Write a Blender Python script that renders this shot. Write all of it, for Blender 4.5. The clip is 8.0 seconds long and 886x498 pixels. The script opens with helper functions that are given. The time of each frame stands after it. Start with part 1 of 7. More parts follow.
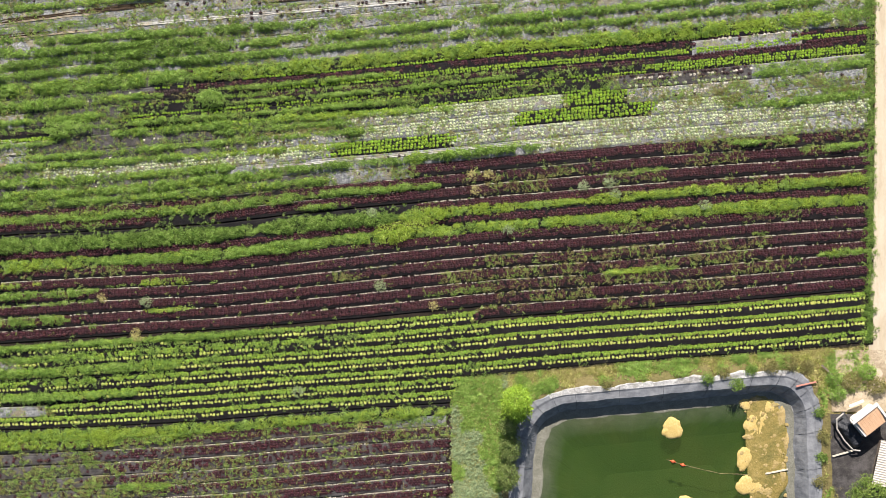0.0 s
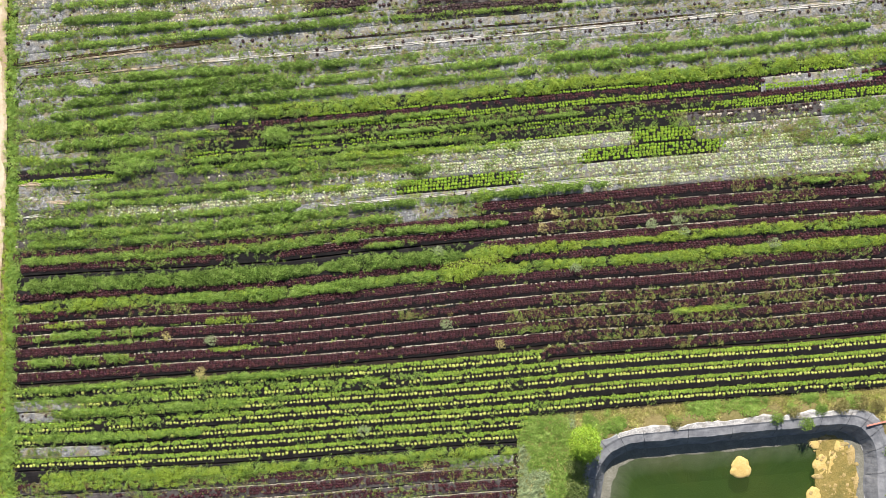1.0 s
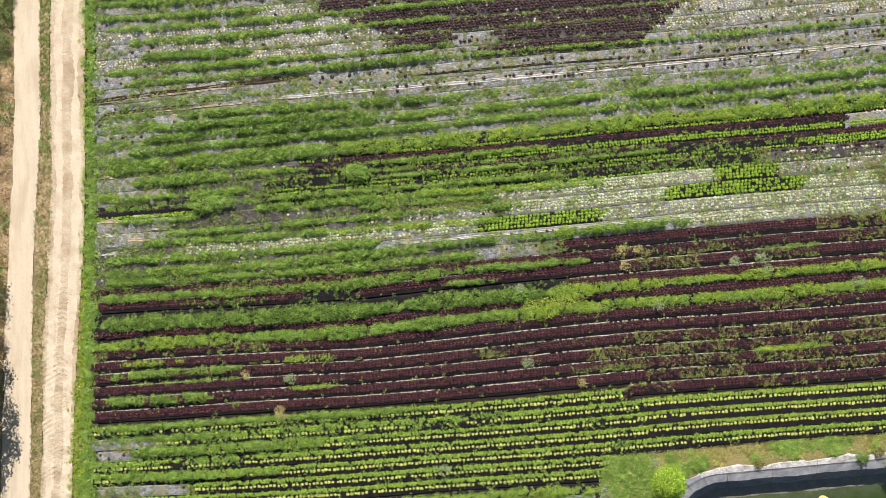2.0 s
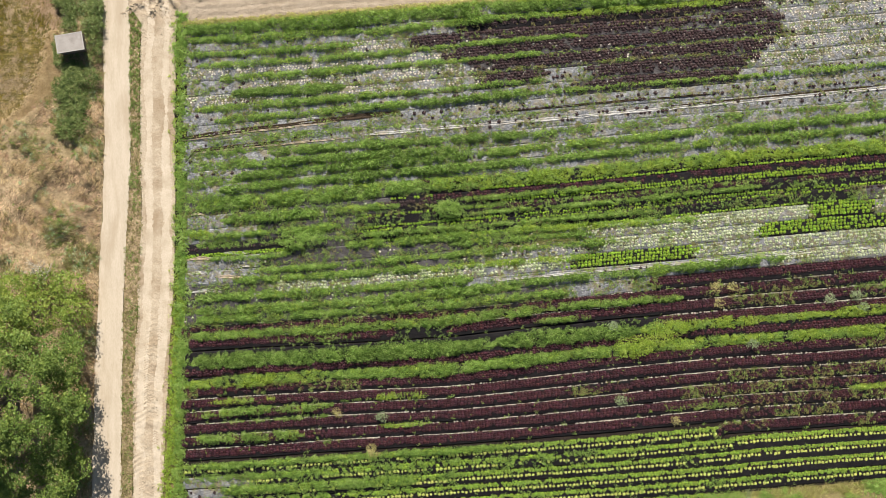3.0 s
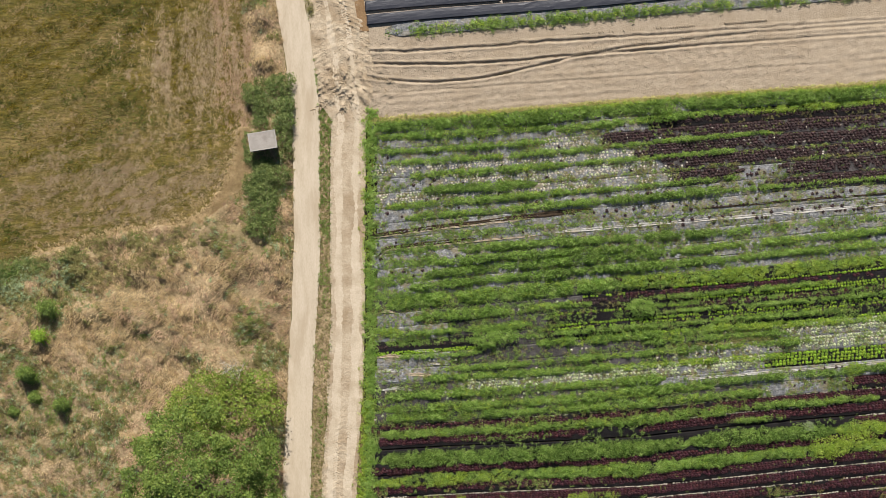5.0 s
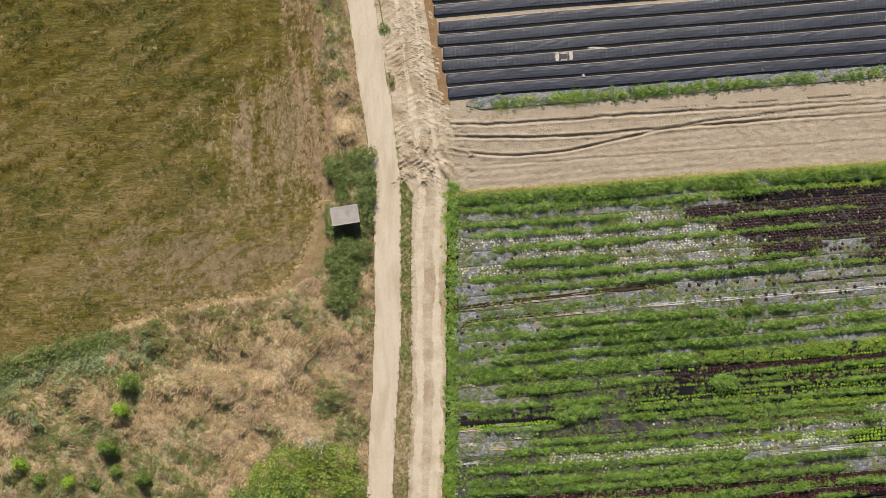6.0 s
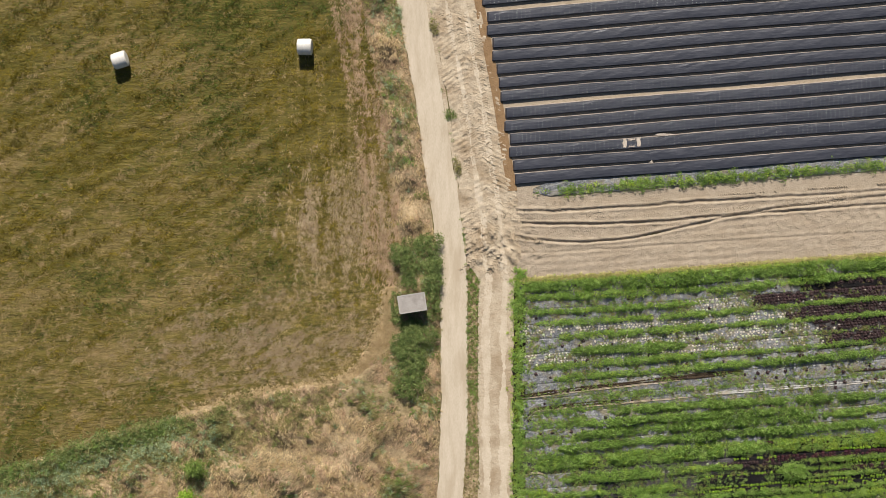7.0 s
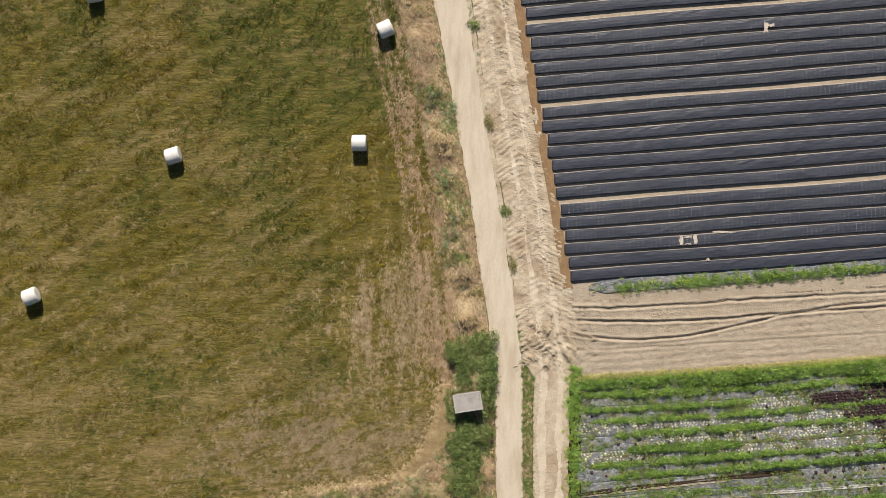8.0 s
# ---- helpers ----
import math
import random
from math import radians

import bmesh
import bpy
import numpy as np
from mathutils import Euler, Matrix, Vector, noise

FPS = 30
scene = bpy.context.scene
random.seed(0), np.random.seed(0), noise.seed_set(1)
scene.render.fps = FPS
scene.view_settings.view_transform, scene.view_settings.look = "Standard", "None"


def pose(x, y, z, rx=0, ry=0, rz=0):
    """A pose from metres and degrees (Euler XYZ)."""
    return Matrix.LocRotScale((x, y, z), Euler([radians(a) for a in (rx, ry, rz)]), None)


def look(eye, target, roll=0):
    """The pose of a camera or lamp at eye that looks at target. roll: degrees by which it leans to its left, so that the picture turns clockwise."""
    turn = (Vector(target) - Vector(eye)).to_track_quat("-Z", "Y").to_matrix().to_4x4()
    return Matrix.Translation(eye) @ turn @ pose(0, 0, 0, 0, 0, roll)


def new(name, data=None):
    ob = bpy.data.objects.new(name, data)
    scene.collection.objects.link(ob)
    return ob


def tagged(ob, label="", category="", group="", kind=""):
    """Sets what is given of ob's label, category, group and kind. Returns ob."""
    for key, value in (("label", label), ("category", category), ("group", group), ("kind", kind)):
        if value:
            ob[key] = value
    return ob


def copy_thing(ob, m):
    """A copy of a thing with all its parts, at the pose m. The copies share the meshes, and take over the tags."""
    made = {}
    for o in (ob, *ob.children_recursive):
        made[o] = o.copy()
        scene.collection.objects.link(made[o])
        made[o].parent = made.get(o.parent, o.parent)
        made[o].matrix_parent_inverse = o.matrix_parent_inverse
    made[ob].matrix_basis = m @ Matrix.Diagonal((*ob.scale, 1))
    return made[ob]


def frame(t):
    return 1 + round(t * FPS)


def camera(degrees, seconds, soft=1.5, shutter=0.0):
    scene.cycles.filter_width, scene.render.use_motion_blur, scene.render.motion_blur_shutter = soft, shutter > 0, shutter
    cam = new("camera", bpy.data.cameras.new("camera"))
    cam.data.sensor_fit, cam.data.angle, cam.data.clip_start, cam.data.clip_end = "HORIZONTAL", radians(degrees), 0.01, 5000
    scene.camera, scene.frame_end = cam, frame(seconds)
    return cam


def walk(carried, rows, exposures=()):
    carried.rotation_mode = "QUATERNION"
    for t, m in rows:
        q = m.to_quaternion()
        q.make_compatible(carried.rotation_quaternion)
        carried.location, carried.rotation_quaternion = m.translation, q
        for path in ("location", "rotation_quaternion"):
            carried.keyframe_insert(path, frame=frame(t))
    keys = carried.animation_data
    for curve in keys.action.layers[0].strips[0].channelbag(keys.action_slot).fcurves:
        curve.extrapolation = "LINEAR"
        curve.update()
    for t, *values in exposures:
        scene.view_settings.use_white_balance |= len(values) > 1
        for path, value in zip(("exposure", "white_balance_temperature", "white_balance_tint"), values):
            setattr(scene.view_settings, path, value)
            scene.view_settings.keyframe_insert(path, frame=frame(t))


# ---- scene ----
import collections

cam = camera(41.5, 8.0, soft=0.5)
METRES, EYE, TILT, LEAN, TURN = 64.0, 99.66, -90.43, 0.143, 0.0
ROWS = [
    (0.0, 0.0, 0.0, 0.0, 0.0, 0.0, -0.0),
    (0.5, -0.0395, 0.0058, 0.0204, 0.09, 0.13, 0.01),
    (1.0, -0.0809, 0.0118, 0.0465, 0.27, 0.14, 0.02),
    (1.5, -0.1283, 0.0178, 0.0686, 0.4, 0.27, 0.02),
    (3.0, -0.2955, 0.0309, 0.1452, 0.73, 0.11, 0.03),
    (3.5, -0.3542, 0.0335, 0.1658, 0.9, 0.32, 0.01),
    (4.0, -0.4142, 0.0361, 0.1922, 1.04, 0.42, -0.01),
    (4.5, -0.4715, 0.0369, 0.2232, 1.24, 0.53, -0.02),
    (6.0, -0.6238, 0.0363, 0.357, 1.73, 0.52, -0.07),
    (6.5, -0.6667, 0.0373, 0.4119, 1.83, 0.5, -0.09),
    (7.0, -0.7028, 0.0384, 0.4683, 2.02, 0.56, -0.09),
    (7.5, -0.7374, 0.0414, 0.5258, 2.12, 0.69, -0.09),
    (8.0, -0.7709, 0.0438, 0.5856, 2.14, 0.86, -0.11),
]
EXPOSURE = 0.7
walk(cam, [(t, pose(0, 0, EYE, TILT, LEAN, TURN) @ pose(METRES * x, METRES * y, METRES * z, 90 + pitch, roll, yaw)) for t, x, y, z, yaw, pitch, roll in ROWS],
     exposures=[(0.0, EXPOSURE + 0.12), (1.0, EXPOSURE + 0.18), (1.7, EXPOSURE + 0.1), (3.0, EXPOSURE - 0.09), (4.0, EXPOSURE - 0.24), (6.0, EXPOSURE - 0.42), (8.0, EXPOSURE - 0.38)])

# ---- sky and sun ----
SUN_ELEVATION, SUN_AZIMUTH = 39.0, -3.0  # azimuth from +y, clockwise
world = bpy.data.worlds.new("sky")
scene.world = world
world.use_nodes = True
sky = world.node_tree.nodes.new("ShaderNodeTexSky")
sky.sky_type, sky.sun_disc = "NISHITA", False
sky.sun_elevation, sky.sun_rotation = radians(SUN_ELEVATION), radians(SUN_AZIMUTH)
background = world.node_tree.nodes["Background"]
world.node_tree.links.new(sky.outputs[0], background.inputs[0])
background.inputs[1].default_value = 0.054
sun = new("sun", bpy.data.lights.new("sun", "SUN"))
sun.data.energy, sun.data.angle, sun.data.color = 5.5, radians(0.55), (1.0, 0.935, 0.87)
sun_from = Vector((math.sin(radians(SUN_AZIMUTH)) * math.cos(radians(SUN_ELEVATION)), math.cos(radians(SUN_AZIMUTH)) * math.cos(radians(SUN_ELEVATION)), math.sin(radians(SUN_ELEVATION))))
sun.matrix_world = look(sun_from * 200, (0, 0, 0))

# ---- numbers: noise, polylines, meshes ----
rng = np.random.RandomState(7)
LATTICE = rng.rand(8, 256, 256)


def vnoise(x, y, size, seed=0):
    """Smooth noise from 0 to 1 with features of the given size in metres."""
    x, y = np.asarray(x, float) / size + 37.3 * seed, np.asarray(y, float) / size - 19.7 * seed
    i, j = np.floor(x).astype(int), np.floor(y).astype(int)
    u, v = x - i, y - j
    u, v = u * u * (3 - 2 * u), v * v * (3 - 2 * v)
    t = LATTICE[seed % 8]
    a, b = t[i % 256, j % 256], t[(i + 1) % 256, j % 256]
    c, d = t[i % 256, (j + 1) % 256], t[(i + 1) % 256, (j + 1) % 256]
    return (a * (1 - u) + b * u) * (1 - v) + (c * (1 - u) + d * u) * v


def fbm(x, y, size, seed=0, octaves=3):
    total, weight = 0.0, 0.0
    for o in range(octaves):
        total, weight = total + vnoise(x, y, size / 2 ** o, seed + o) / 2 ** o, weight + 1 / 2 ** o
    return total / weight


def along(points, y):
    """x of a polyline given by rising y."""
    p = np.array(points, float)
    return np.interp(y, p[:, 1], p[:, 0])


def solid(name, verts, faces, materials, index=None, smooth=False):
    """A mesh from arrays: verts (n, 3), faces (m, 3) or (m, 4)."""
    verts, faces = np.asarray(verts, np.float32), np.asarray(faces, np.int32)
    me = bpy.data.meshes.new(name)
    n, k = faces.shape
    me.vertices.add(len(verts))
    me.vertices.foreach_set("co", verts.ravel())
    me.loops.add(n * k)
    me.loops.foreach_set("vertex_index", faces.ravel())
    me.polygons.add(n)
    me.polygons.foreach_set("loop_start", np.arange(0, n * k, k, dtype=np.int32))
    for m in materials if isinstance(materials, (list, tuple)) else [materials]:
        me.materials.append(m)
    if index is not None:
        me.polygons.foreach_set("material_index", np.asarray(index, np.int32))
    me.polygons.foreach_set("use_smooth", np.full(n, smooth))
    me.update(calc_edges=True)
    me.validate()
    return me


def sheet(px, py, pz):
    """Vertices and quads of a grid of points (rows, columns)."""
    rows, cols = px.shape
    ids = np.arange(rows * cols).reshape(rows, cols)
    quads = np.stack([ids[:-1, :-1], ids[:-1, 1:], ids[1:, 1:], ids[1:, :-1]], -1).reshape(-1, 4)
    return np.stack([px, py, pz], -1).reshape(-1, 3), quads


def ribbon(left, right, y0, y1, step, cols, height):
    """A grid between two polylines that run up the y axis; height(x, y) gives z."""
    ys = np.arange(y0, y1 + step / 2, step)
    s = np.linspace(0, 1, cols)
    xl, xr = along(left, ys)[:, None], along(right, ys)[:, None]
    px = xl + (xr - xl) * s
    py = np.repeat(ys[:, None], cols, 1)
    return sheet(px, py, height(px, py))


def scatter(variants, pos, yaw, size, tall=None):
    """Copies of small templates [(verts, tris), ...] joined into arrays."""
    pos, n = np.asarray(pos, float), len(pos)
    tall = size if tall is None else tall
    size, tall, yaw = np.broadcast_to(size, n), np.broadcast_to(tall, n), np.broadcast_to(yaw, n)
    pick = rng.randint(0, len(variants), n)
    vs, fs, base = [], [], 0
    for i, (v, f) in enumerate(variants):
        w = np.nonzero(pick == i)[0]
        if not len(w):
            continue
        c, s = np.cos(yaw[w])[:, None], np.sin(yaw[w])[:, None]
        x, y, z = v[None, :, 0], v[None, :, 1], v[None, :, 2]
        out = np.stack([(x * c - y * s) * size[w, None] + pos[w, 0, None], (x * s + y * c) * size[w, None] + pos[w, 1, None], z * tall[w, None] + pos[w, 2, None]], -1)
        vs.append(out.reshape(-1, 3))
        fs.append((f[None] + (np.arange(len(w)) * len(v))[:, None, None] + base).reshape(-1, 3))
        base += len(w) * len(v)
    return np.concatenate(vs), np.concatenate(fs)


def merge(*chunks):
    """Joins (verts, faces) pairs."""
    vs, fs, base = [], [], 0
    for v, f in chunks:
        vs.append(np.asarray(v)), fs.append(np.asarray(f) + base)
        base += len(v)
    return np.concatenate(vs), np.concatenate(fs)


def thing(name, label, category, group="", kind="", at=(0, 0, 0), turn=0.0):
    ob = tagged(new(name), label, category, group, kind)
    ob.matrix_world = pose(*at, 0, 0, turn)
    ob.empty_display_size = 0.3
    return ob


def part(name, data, material, parent, label="", kind=""):
    """A bmesh or a mesh as one object under a thing or a part."""
    if isinstance(data, bmesh.types.BMesh):
        me = bpy.data.meshes.new(name)
        data.to_mesh(me)
        data.free()
        data = me
    if material is not None:
        data.materials.append(material)
    ob = new(name, data)
    ob.parent = parent
    return tagged(ob, label, kind=kind)


def box(bm, size, m, bevel=0.0):
    """A box of the given size at the pose m, with bevelled edges."""
    made = bmesh.ops.create_cube(bm, size=1, matrix=m @ Matrix.Diagonal((*size, 1)))
    if bevel:
        edges = list({e for v in made["verts"] for e in v.link_edges})
        bmesh.ops.bevel(bm, geom=edges, offset=bevel, segments=2, profile=0.7, affect="EDGES")
    return bm


def rod(bm, a, b, r0, r1, sides=8):
    a, b = Vector(a), Vector(b)
    turn = (b - a).to_track_quat("Z", "Y").to_matrix().to_4x4()
    bmesh.ops.create_cone(bm, cap_ends=True, segments=sides, radius1=r0, radius2=r1, depth=(b - a).length, matrix=Matrix.Translation((a + b) / 2) @ turn)
    return bm


# ---- materials ----
def surface(name, colours, size=1.0, fine=0.08, rough=0.85, bump=0.3, bump_size=0.1, island=0.0, object_random=0.0, leaf=0.0, metal=0.0, stretch=(1, 1, 1), turn=0.0, specular=0.3, stain=None, stain_size=4.0, stain_amount=0.5):
    """A procedural surface: colours blended by noise at two scales, fine relief, per-piece variation, wide stains of another colour."""
    m = bpy.data.materials.new(name)
    m.use_nodes = True
    nt, nodes = m.node_tree, m.node_tree.nodes
    shader, link = nodes["Principled BSDF"], m.node_tree.links.new
    where, mapping = nodes.new("ShaderNodeNewGeometry"), nodes.new("ShaderNodeMapping")
    link(where.outputs["Position"], mapping.inputs[0])
    mapping.inputs["Scale"].default_value, mapping.inputs["Rotation"].default_value = stretch, (0, 0, turn)

    def grain(scale, detail=3.0, roughness=0.6):
        n = nodes.new("ShaderNodeTexNoise")
        link(mapping.outputs[0], n.inputs["Vector"])
        n.inputs["Scale"].default_value, n.inputs["Detail"].default_value, n.inputs["Roughness"].default_value = scale, detail, roughness
        return n.outputs[0]

    def blend(kind, factor, a, b):
        x = nodes.new("ShaderNodeMix")
        x.data_type, x.blend_type = "RGBA", kind
        for socket, value in ((x.inputs[0], factor), (x.inputs[6], a), (x.inputs[7], b)):
            if isinstance(value, bpy.types.NodeSocket):
                link(value, socket)
            else:
                socket.default_value = value
        return x.outputs[2]

    ramp = nodes.new("ShaderNodeValToRGB")
    lo, hi = 0.3, 0.7
    ramp.color_ramp.elements[0].position, ramp.color_ramp.elements[1].position = lo, hi
    ramp.color_ramp.elements[0].color, ramp.color_ramp.elements[1].color = (*colours[0], 1), (*colours[-1], 1)
    for i, c in enumerate(colours[1:-1]):
        e = ramp.color_ramp.elements.new(lo + (hi - lo) * (i + 1) / (len(colours) - 1))
        e.color = (*c, 1)
    two = nodes.new("ShaderNodeMath")
    two.operation = "MULTIPLY_ADD"
    two.inputs[1].default_value = 0.5
    half = nodes.new("ShaderNodeMath")
    half.operation = "MULTIPLY"
    half.inputs[1].default_value = 0.5
    link(grain(1 / size), two.inputs[0])
    link(grain(1 / fine, 2.0), half.inputs[0])
    link(half.outputs[0], two.inputs[2])
    link(two.outputs[0], ramp.inputs[0])
    colour = ramp.outputs[0]
    if stain is not None:
        wide = nodes.new("ShaderNodeMapRange")
        link(grain(1 / stain_size, 4.0), wide.inputs[0])
        wide.inputs[1].default_value, wide.inputs[2].default_value, wide.inputs[4].default_value = 0.48, 0.66, stain_amount
        colour = blend("MIX", wide.outputs[0], colour, (*stain, 1))
    for amount, source in ((island, "island"), (object_random, "object")):
        if amount:
            pick = where.outputs["Random Per Island"] if source == "island" else nodes.new("ShaderNodeObjectInfo").outputs["Random"]
            hue = nodes.new("ShaderNodeHueSaturation")
            span = nodes.new("ShaderNodeMapRange")
            link(pick, span.inputs[0])
            span.inputs[3].default_value, span.inputs[4].default_value = 1 - amount, 1 + amount
            link(span.outputs[0], hue.inputs["Value"])
            turned = nodes.new("ShaderNodeMapRange")
            wrap = nodes.new("ShaderNodeMath")
            wrap.operation, wrap.inputs[1].default_value = "FRACT", 0
            times = nodes.new("ShaderNodeMath")
            times.operation, times.inputs[1].default_value = "MULTIPLY", 7.31
            link(pick, times.inputs[0])
            link(times.outputs[0], wrap.inputs[0])
            link(wrap.outputs[0], turned.inputs[0])
            turned.inputs[3].default_value, turned.inputs[4].default_value = 0.5 - 0.05 * amount, 0.5 + 0.05 * amount
            link(turned.outputs[0], hue.inputs["Hue"])
            link(colour, hue.inputs["Color"])
            colour = hue.outputs[0]
    link(colour, shader.inputs["Base Color"])
    shader.inputs["Roughness"].default_value, shader.inputs["Metallic"].default_value = rough, metal
    shader.inputs["Specular IOR Level"].default_value = specular
    if bump:
        b = nodes.new("ShaderNodeBump")
        b.inputs["Strength"].default_value, b.inputs["Distance"].default_value = bump, bump_size * 0.5
        link(grain(1 / bump_size, 4.0, 0.65), b.inputs["Height"])
        link(b.outputs[0], shader.inputs["Normal"])
    if leaf:
        glow, both = nodes.new("ShaderNodeBsdfTranslucent"), nodes.new("ShaderNodeMixShader")
        link(colour, glow.inputs[0])
        both.inputs[0].default_value = leaf
        link(shader.outputs[0], both.inputs[1])
        link(glow.outputs[0], both.inputs[2])
        link(both.outputs[0], nodes["Material Output"].inputs[0])
    return m


M = {}
M["grassland"] = surface("grassland", [(0.10, 0.085, 0.03), (0.16, 0.13, 0.05), (0.2, 0.16, 0.075)], 2.5, 0.2, bump=0.6, bump_size=0.3, stain=(0.09, 0.1, 0.025), stain_size=14)
M["meadow"] = surface("mown_meadow", [(0.04, 0.036, 0.005), (0.1, 0.082, 0.013), (0.19, 0.142, 0.035)], 0.9, 0.3, bump=0.8, bump_size=0.4, stretch=(0.35, 1.5, 1), turn=-0.52, stain=(0.22, 0.155, 0.062), stain_size=5.0, stain_amount=0.65)
M["dry"] = surface("dry_grass_ground", [(0.14, 0.1, 0.052), (0.285, 0.21, 0.115), (0.42, 0.32, 0.19)], 0.8, 0.2, bump=0.9, bump_size=0.25, stain=(0.14, 0.12, 0.045), stain_size=5)
M["road"] = surface("compacted_chalky_gravel", [(0.4, 0.33, 0.235), (0.48, 0.405, 0.3), (0.55, 0.47, 0.36)], 1.2, 0.07, rough=0.95, bump=0.35, bump_size=0.06, stain=(0.37, 0.295, 0.2), stain_size=2.2, stain_amount=0.65, stretch=(2.0, 0.35, 1))
M["dirt"] = surface("pale_dirt", [(0.33, 0.26, 0.17), (0.43, 0.35, 0.245), (0.51, 0.43, 0.315)], 1.0, 0.1, rough=0.95, bump=0.9, bump_size=0.16, stain=(0.27, 0.195, 0.115), stain_size=2.5, stain_amount=0.75)
M["rut"] = surface("pale_compacted_dirt", [(0.42, 0.345, 0.245), (0.5, 0.42, 0.31), (0.57, 0.49, 0.37)], 1.0, 0.1, rough=0.95, bump=0.5, bump_size=0.12, stain=(0.34, 0.265, 0.17), stain_size=1.5)
M["soil"] = surface("tilled_soil", [(0.27, 0.215, 0.15), (0.345, 0.28, 0.2), (0.42, 0.345, 0.255)], 0.5, 0.08, rough=0.95, bump=0.9, bump_size=0.12, stain=(0.29, 0.225, 0.15), stain_size=3)
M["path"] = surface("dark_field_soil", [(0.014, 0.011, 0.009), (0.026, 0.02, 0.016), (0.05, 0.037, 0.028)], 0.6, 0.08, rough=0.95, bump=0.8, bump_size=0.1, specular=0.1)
M["film_dark"] = surface("black_mulch_film", [(0.007, 0.0068, 0.0075), (0.013, 0.012, 0.0125), (0.028, 0.025, 0.024)], 0.7, 0.09, rough=0.8, bump=0.5, bump_size=0.15, specular=0.06)
M["film_grey"] = surface("sun_bleached_mulch_film", [(0.06, 0.064, 0.067), (0.16, 0.163, 0.165), (0.4, 0.4, 0.385)], 0.3, 0.12, rough=0.6, bump=1.0, bump_size=0.16, stain=(0.2, 0.17, 0.1), stain_size=0.9, stain_amount=0.85)
M["film_dusty"] = surface("dusty_mulch_film", [(0.02, 0.018, 0.018), (0.045, 0.04, 0.038), (0.11, 0.1, 0.09)], 0.5, 0.08, rough=0.65, bump=0.6, bump_size=0.14, stain=(0.11, 0.1, 0.1), stain_size=2.0)
M["mulch"] = surface("new_black_mulch_film", [(0.021, 0.0232, 0.0325), (0.033, 0.0355, 0.0465), (0.056, 0.058, 0.068)], 0.8, 0.08, rough=0.45, bump=0.3, bump_size=0.12, specular=0.5, stretch=(0.25, 1, 1))
M["hay_pale"] = surface("bleached_hay_blade", [(0.25, 0.18, 0.095), (0.38, 0.285, 0.165), (0.53, 0.415, 0.27)], 0.8, 0.35, rough=0.7, bump=0.0, island=0.3, leaf=0.35, specular=0.3)
M["red"] = surface("red_lettuce_leaf", [(0.021, 0.0062, 0.0088), (0.047, 0.0128, 0.0168), (0.1, 0.032, 0.0355)], 0.3, 0.05, rough=0.55, bump=0.3, bump_size=0.04, island=0.45, leaf=0.15)
M["dark"] = surface("dark_lettuce_leaf", [(0.022, 0.0125, 0.013), (0.04, 0.022, 0.021), (0.07, 0.038, 0.032)], 0.3, 0.05, rough=0.6, bump=0.3, bump_size=0.04, island=0.4, leaf=0.1)
M["green"] = surface("green_lettuce_leaf", [(0.15, 0.25, 0.022), (0.23, 0.35, 0.035), (0.34, 0.46, 0.07)], 0.3, 0.05, rough=0.5, bump=0.3, bump_size=0.04, island=0.35, leaf=0.35, specular=0.5)
M["yellow"] = surface("yellow_green_lettuce_leaf", [(0.42, 0.48, 0.08), (0.55, 0.59, 0.14), (0.68, 0.7, 0.25)], 0.3, 0.05, rough=0.55, bump=0.3, bump_size=0.04, island=0.25, leaf=0.25)
M["bright"] = surface("bright_green_lettuce_leaf", [(0.15, 0.27, 0.015), (0.225, 0.365, 0.025), (0.35, 0.5, 0.055)], 0.3, 0.05, rough=0.55, bump=0.3, bump_size=0.04, island=0.35, leaf=0.3)
M["cream"] = surface("bolted_pale_lettuce_leaf", [(0.27, 0.32, 0.145), (0.39, 0.43, 0.245), (0.57, 0.585, 0.41)], 0.6, 0.2, rough=0.6, bump=0.3, bump_size=0.04, island=0.4, leaf=0.2)
M["pale"] = surface("withered_leaf", [(0.34, 0.3, 0.235), (0.47, 0.42, 0.34), (0.61, 0.56, 0.47)], 0.3, 0.05, rough=0.8, bump=0.2, bump_size=0.04, island=0.35)
M["weed"] = surface("weed_leaf", [(0.165, 0.275, 0.058), (0.295, 0.44, 0.095), (0.47, 0.61, 0.185)], 0.9, 0.45, rough=0.65, bump=0.0, island=0.18, leaf=0.58, specular=0.2)
M["weed_deep"] = surface("deep_green_weed_leaf", [(0.105, 0.175, 0.038), (0.185, 0.285, 0.06), (0.32, 0.43, 0.12)], 0.9, 0.45, rough=0.65, bump=0.0, island=0.18, leaf=0.52, specular=0.2)
M["weed_bright"] = surface("young_grass_leaf", [(0.25, 0.36, 0.045), (0.39, 0.51, 0.075), (0.56, 0.66, 0.16)], 0.7, 0.35, rough=0.6, bump=0.0, island=0.22, leaf=0.56, specular=0.25)
M["weed_olive"] = surface("drying_weed_leaf", [(0.15, 0.145, 0.045), (0.25, 0.23, 0.08), (0.36, 0.325, 0.145)], 0.8, 0.3, rough=0.75, bump=0.0, island=0.3, leaf=0.4)
M["weed_grey"] = surface("grey_green_thistle_leaf", [(0.2, 0.26, 0.12), (0.29, 0.36, 0.18), (0.42, 0.48, 0.28)], 0.8, 0.1, rough=0.7, bump=0.0, island=0.3, leaf=0.35)
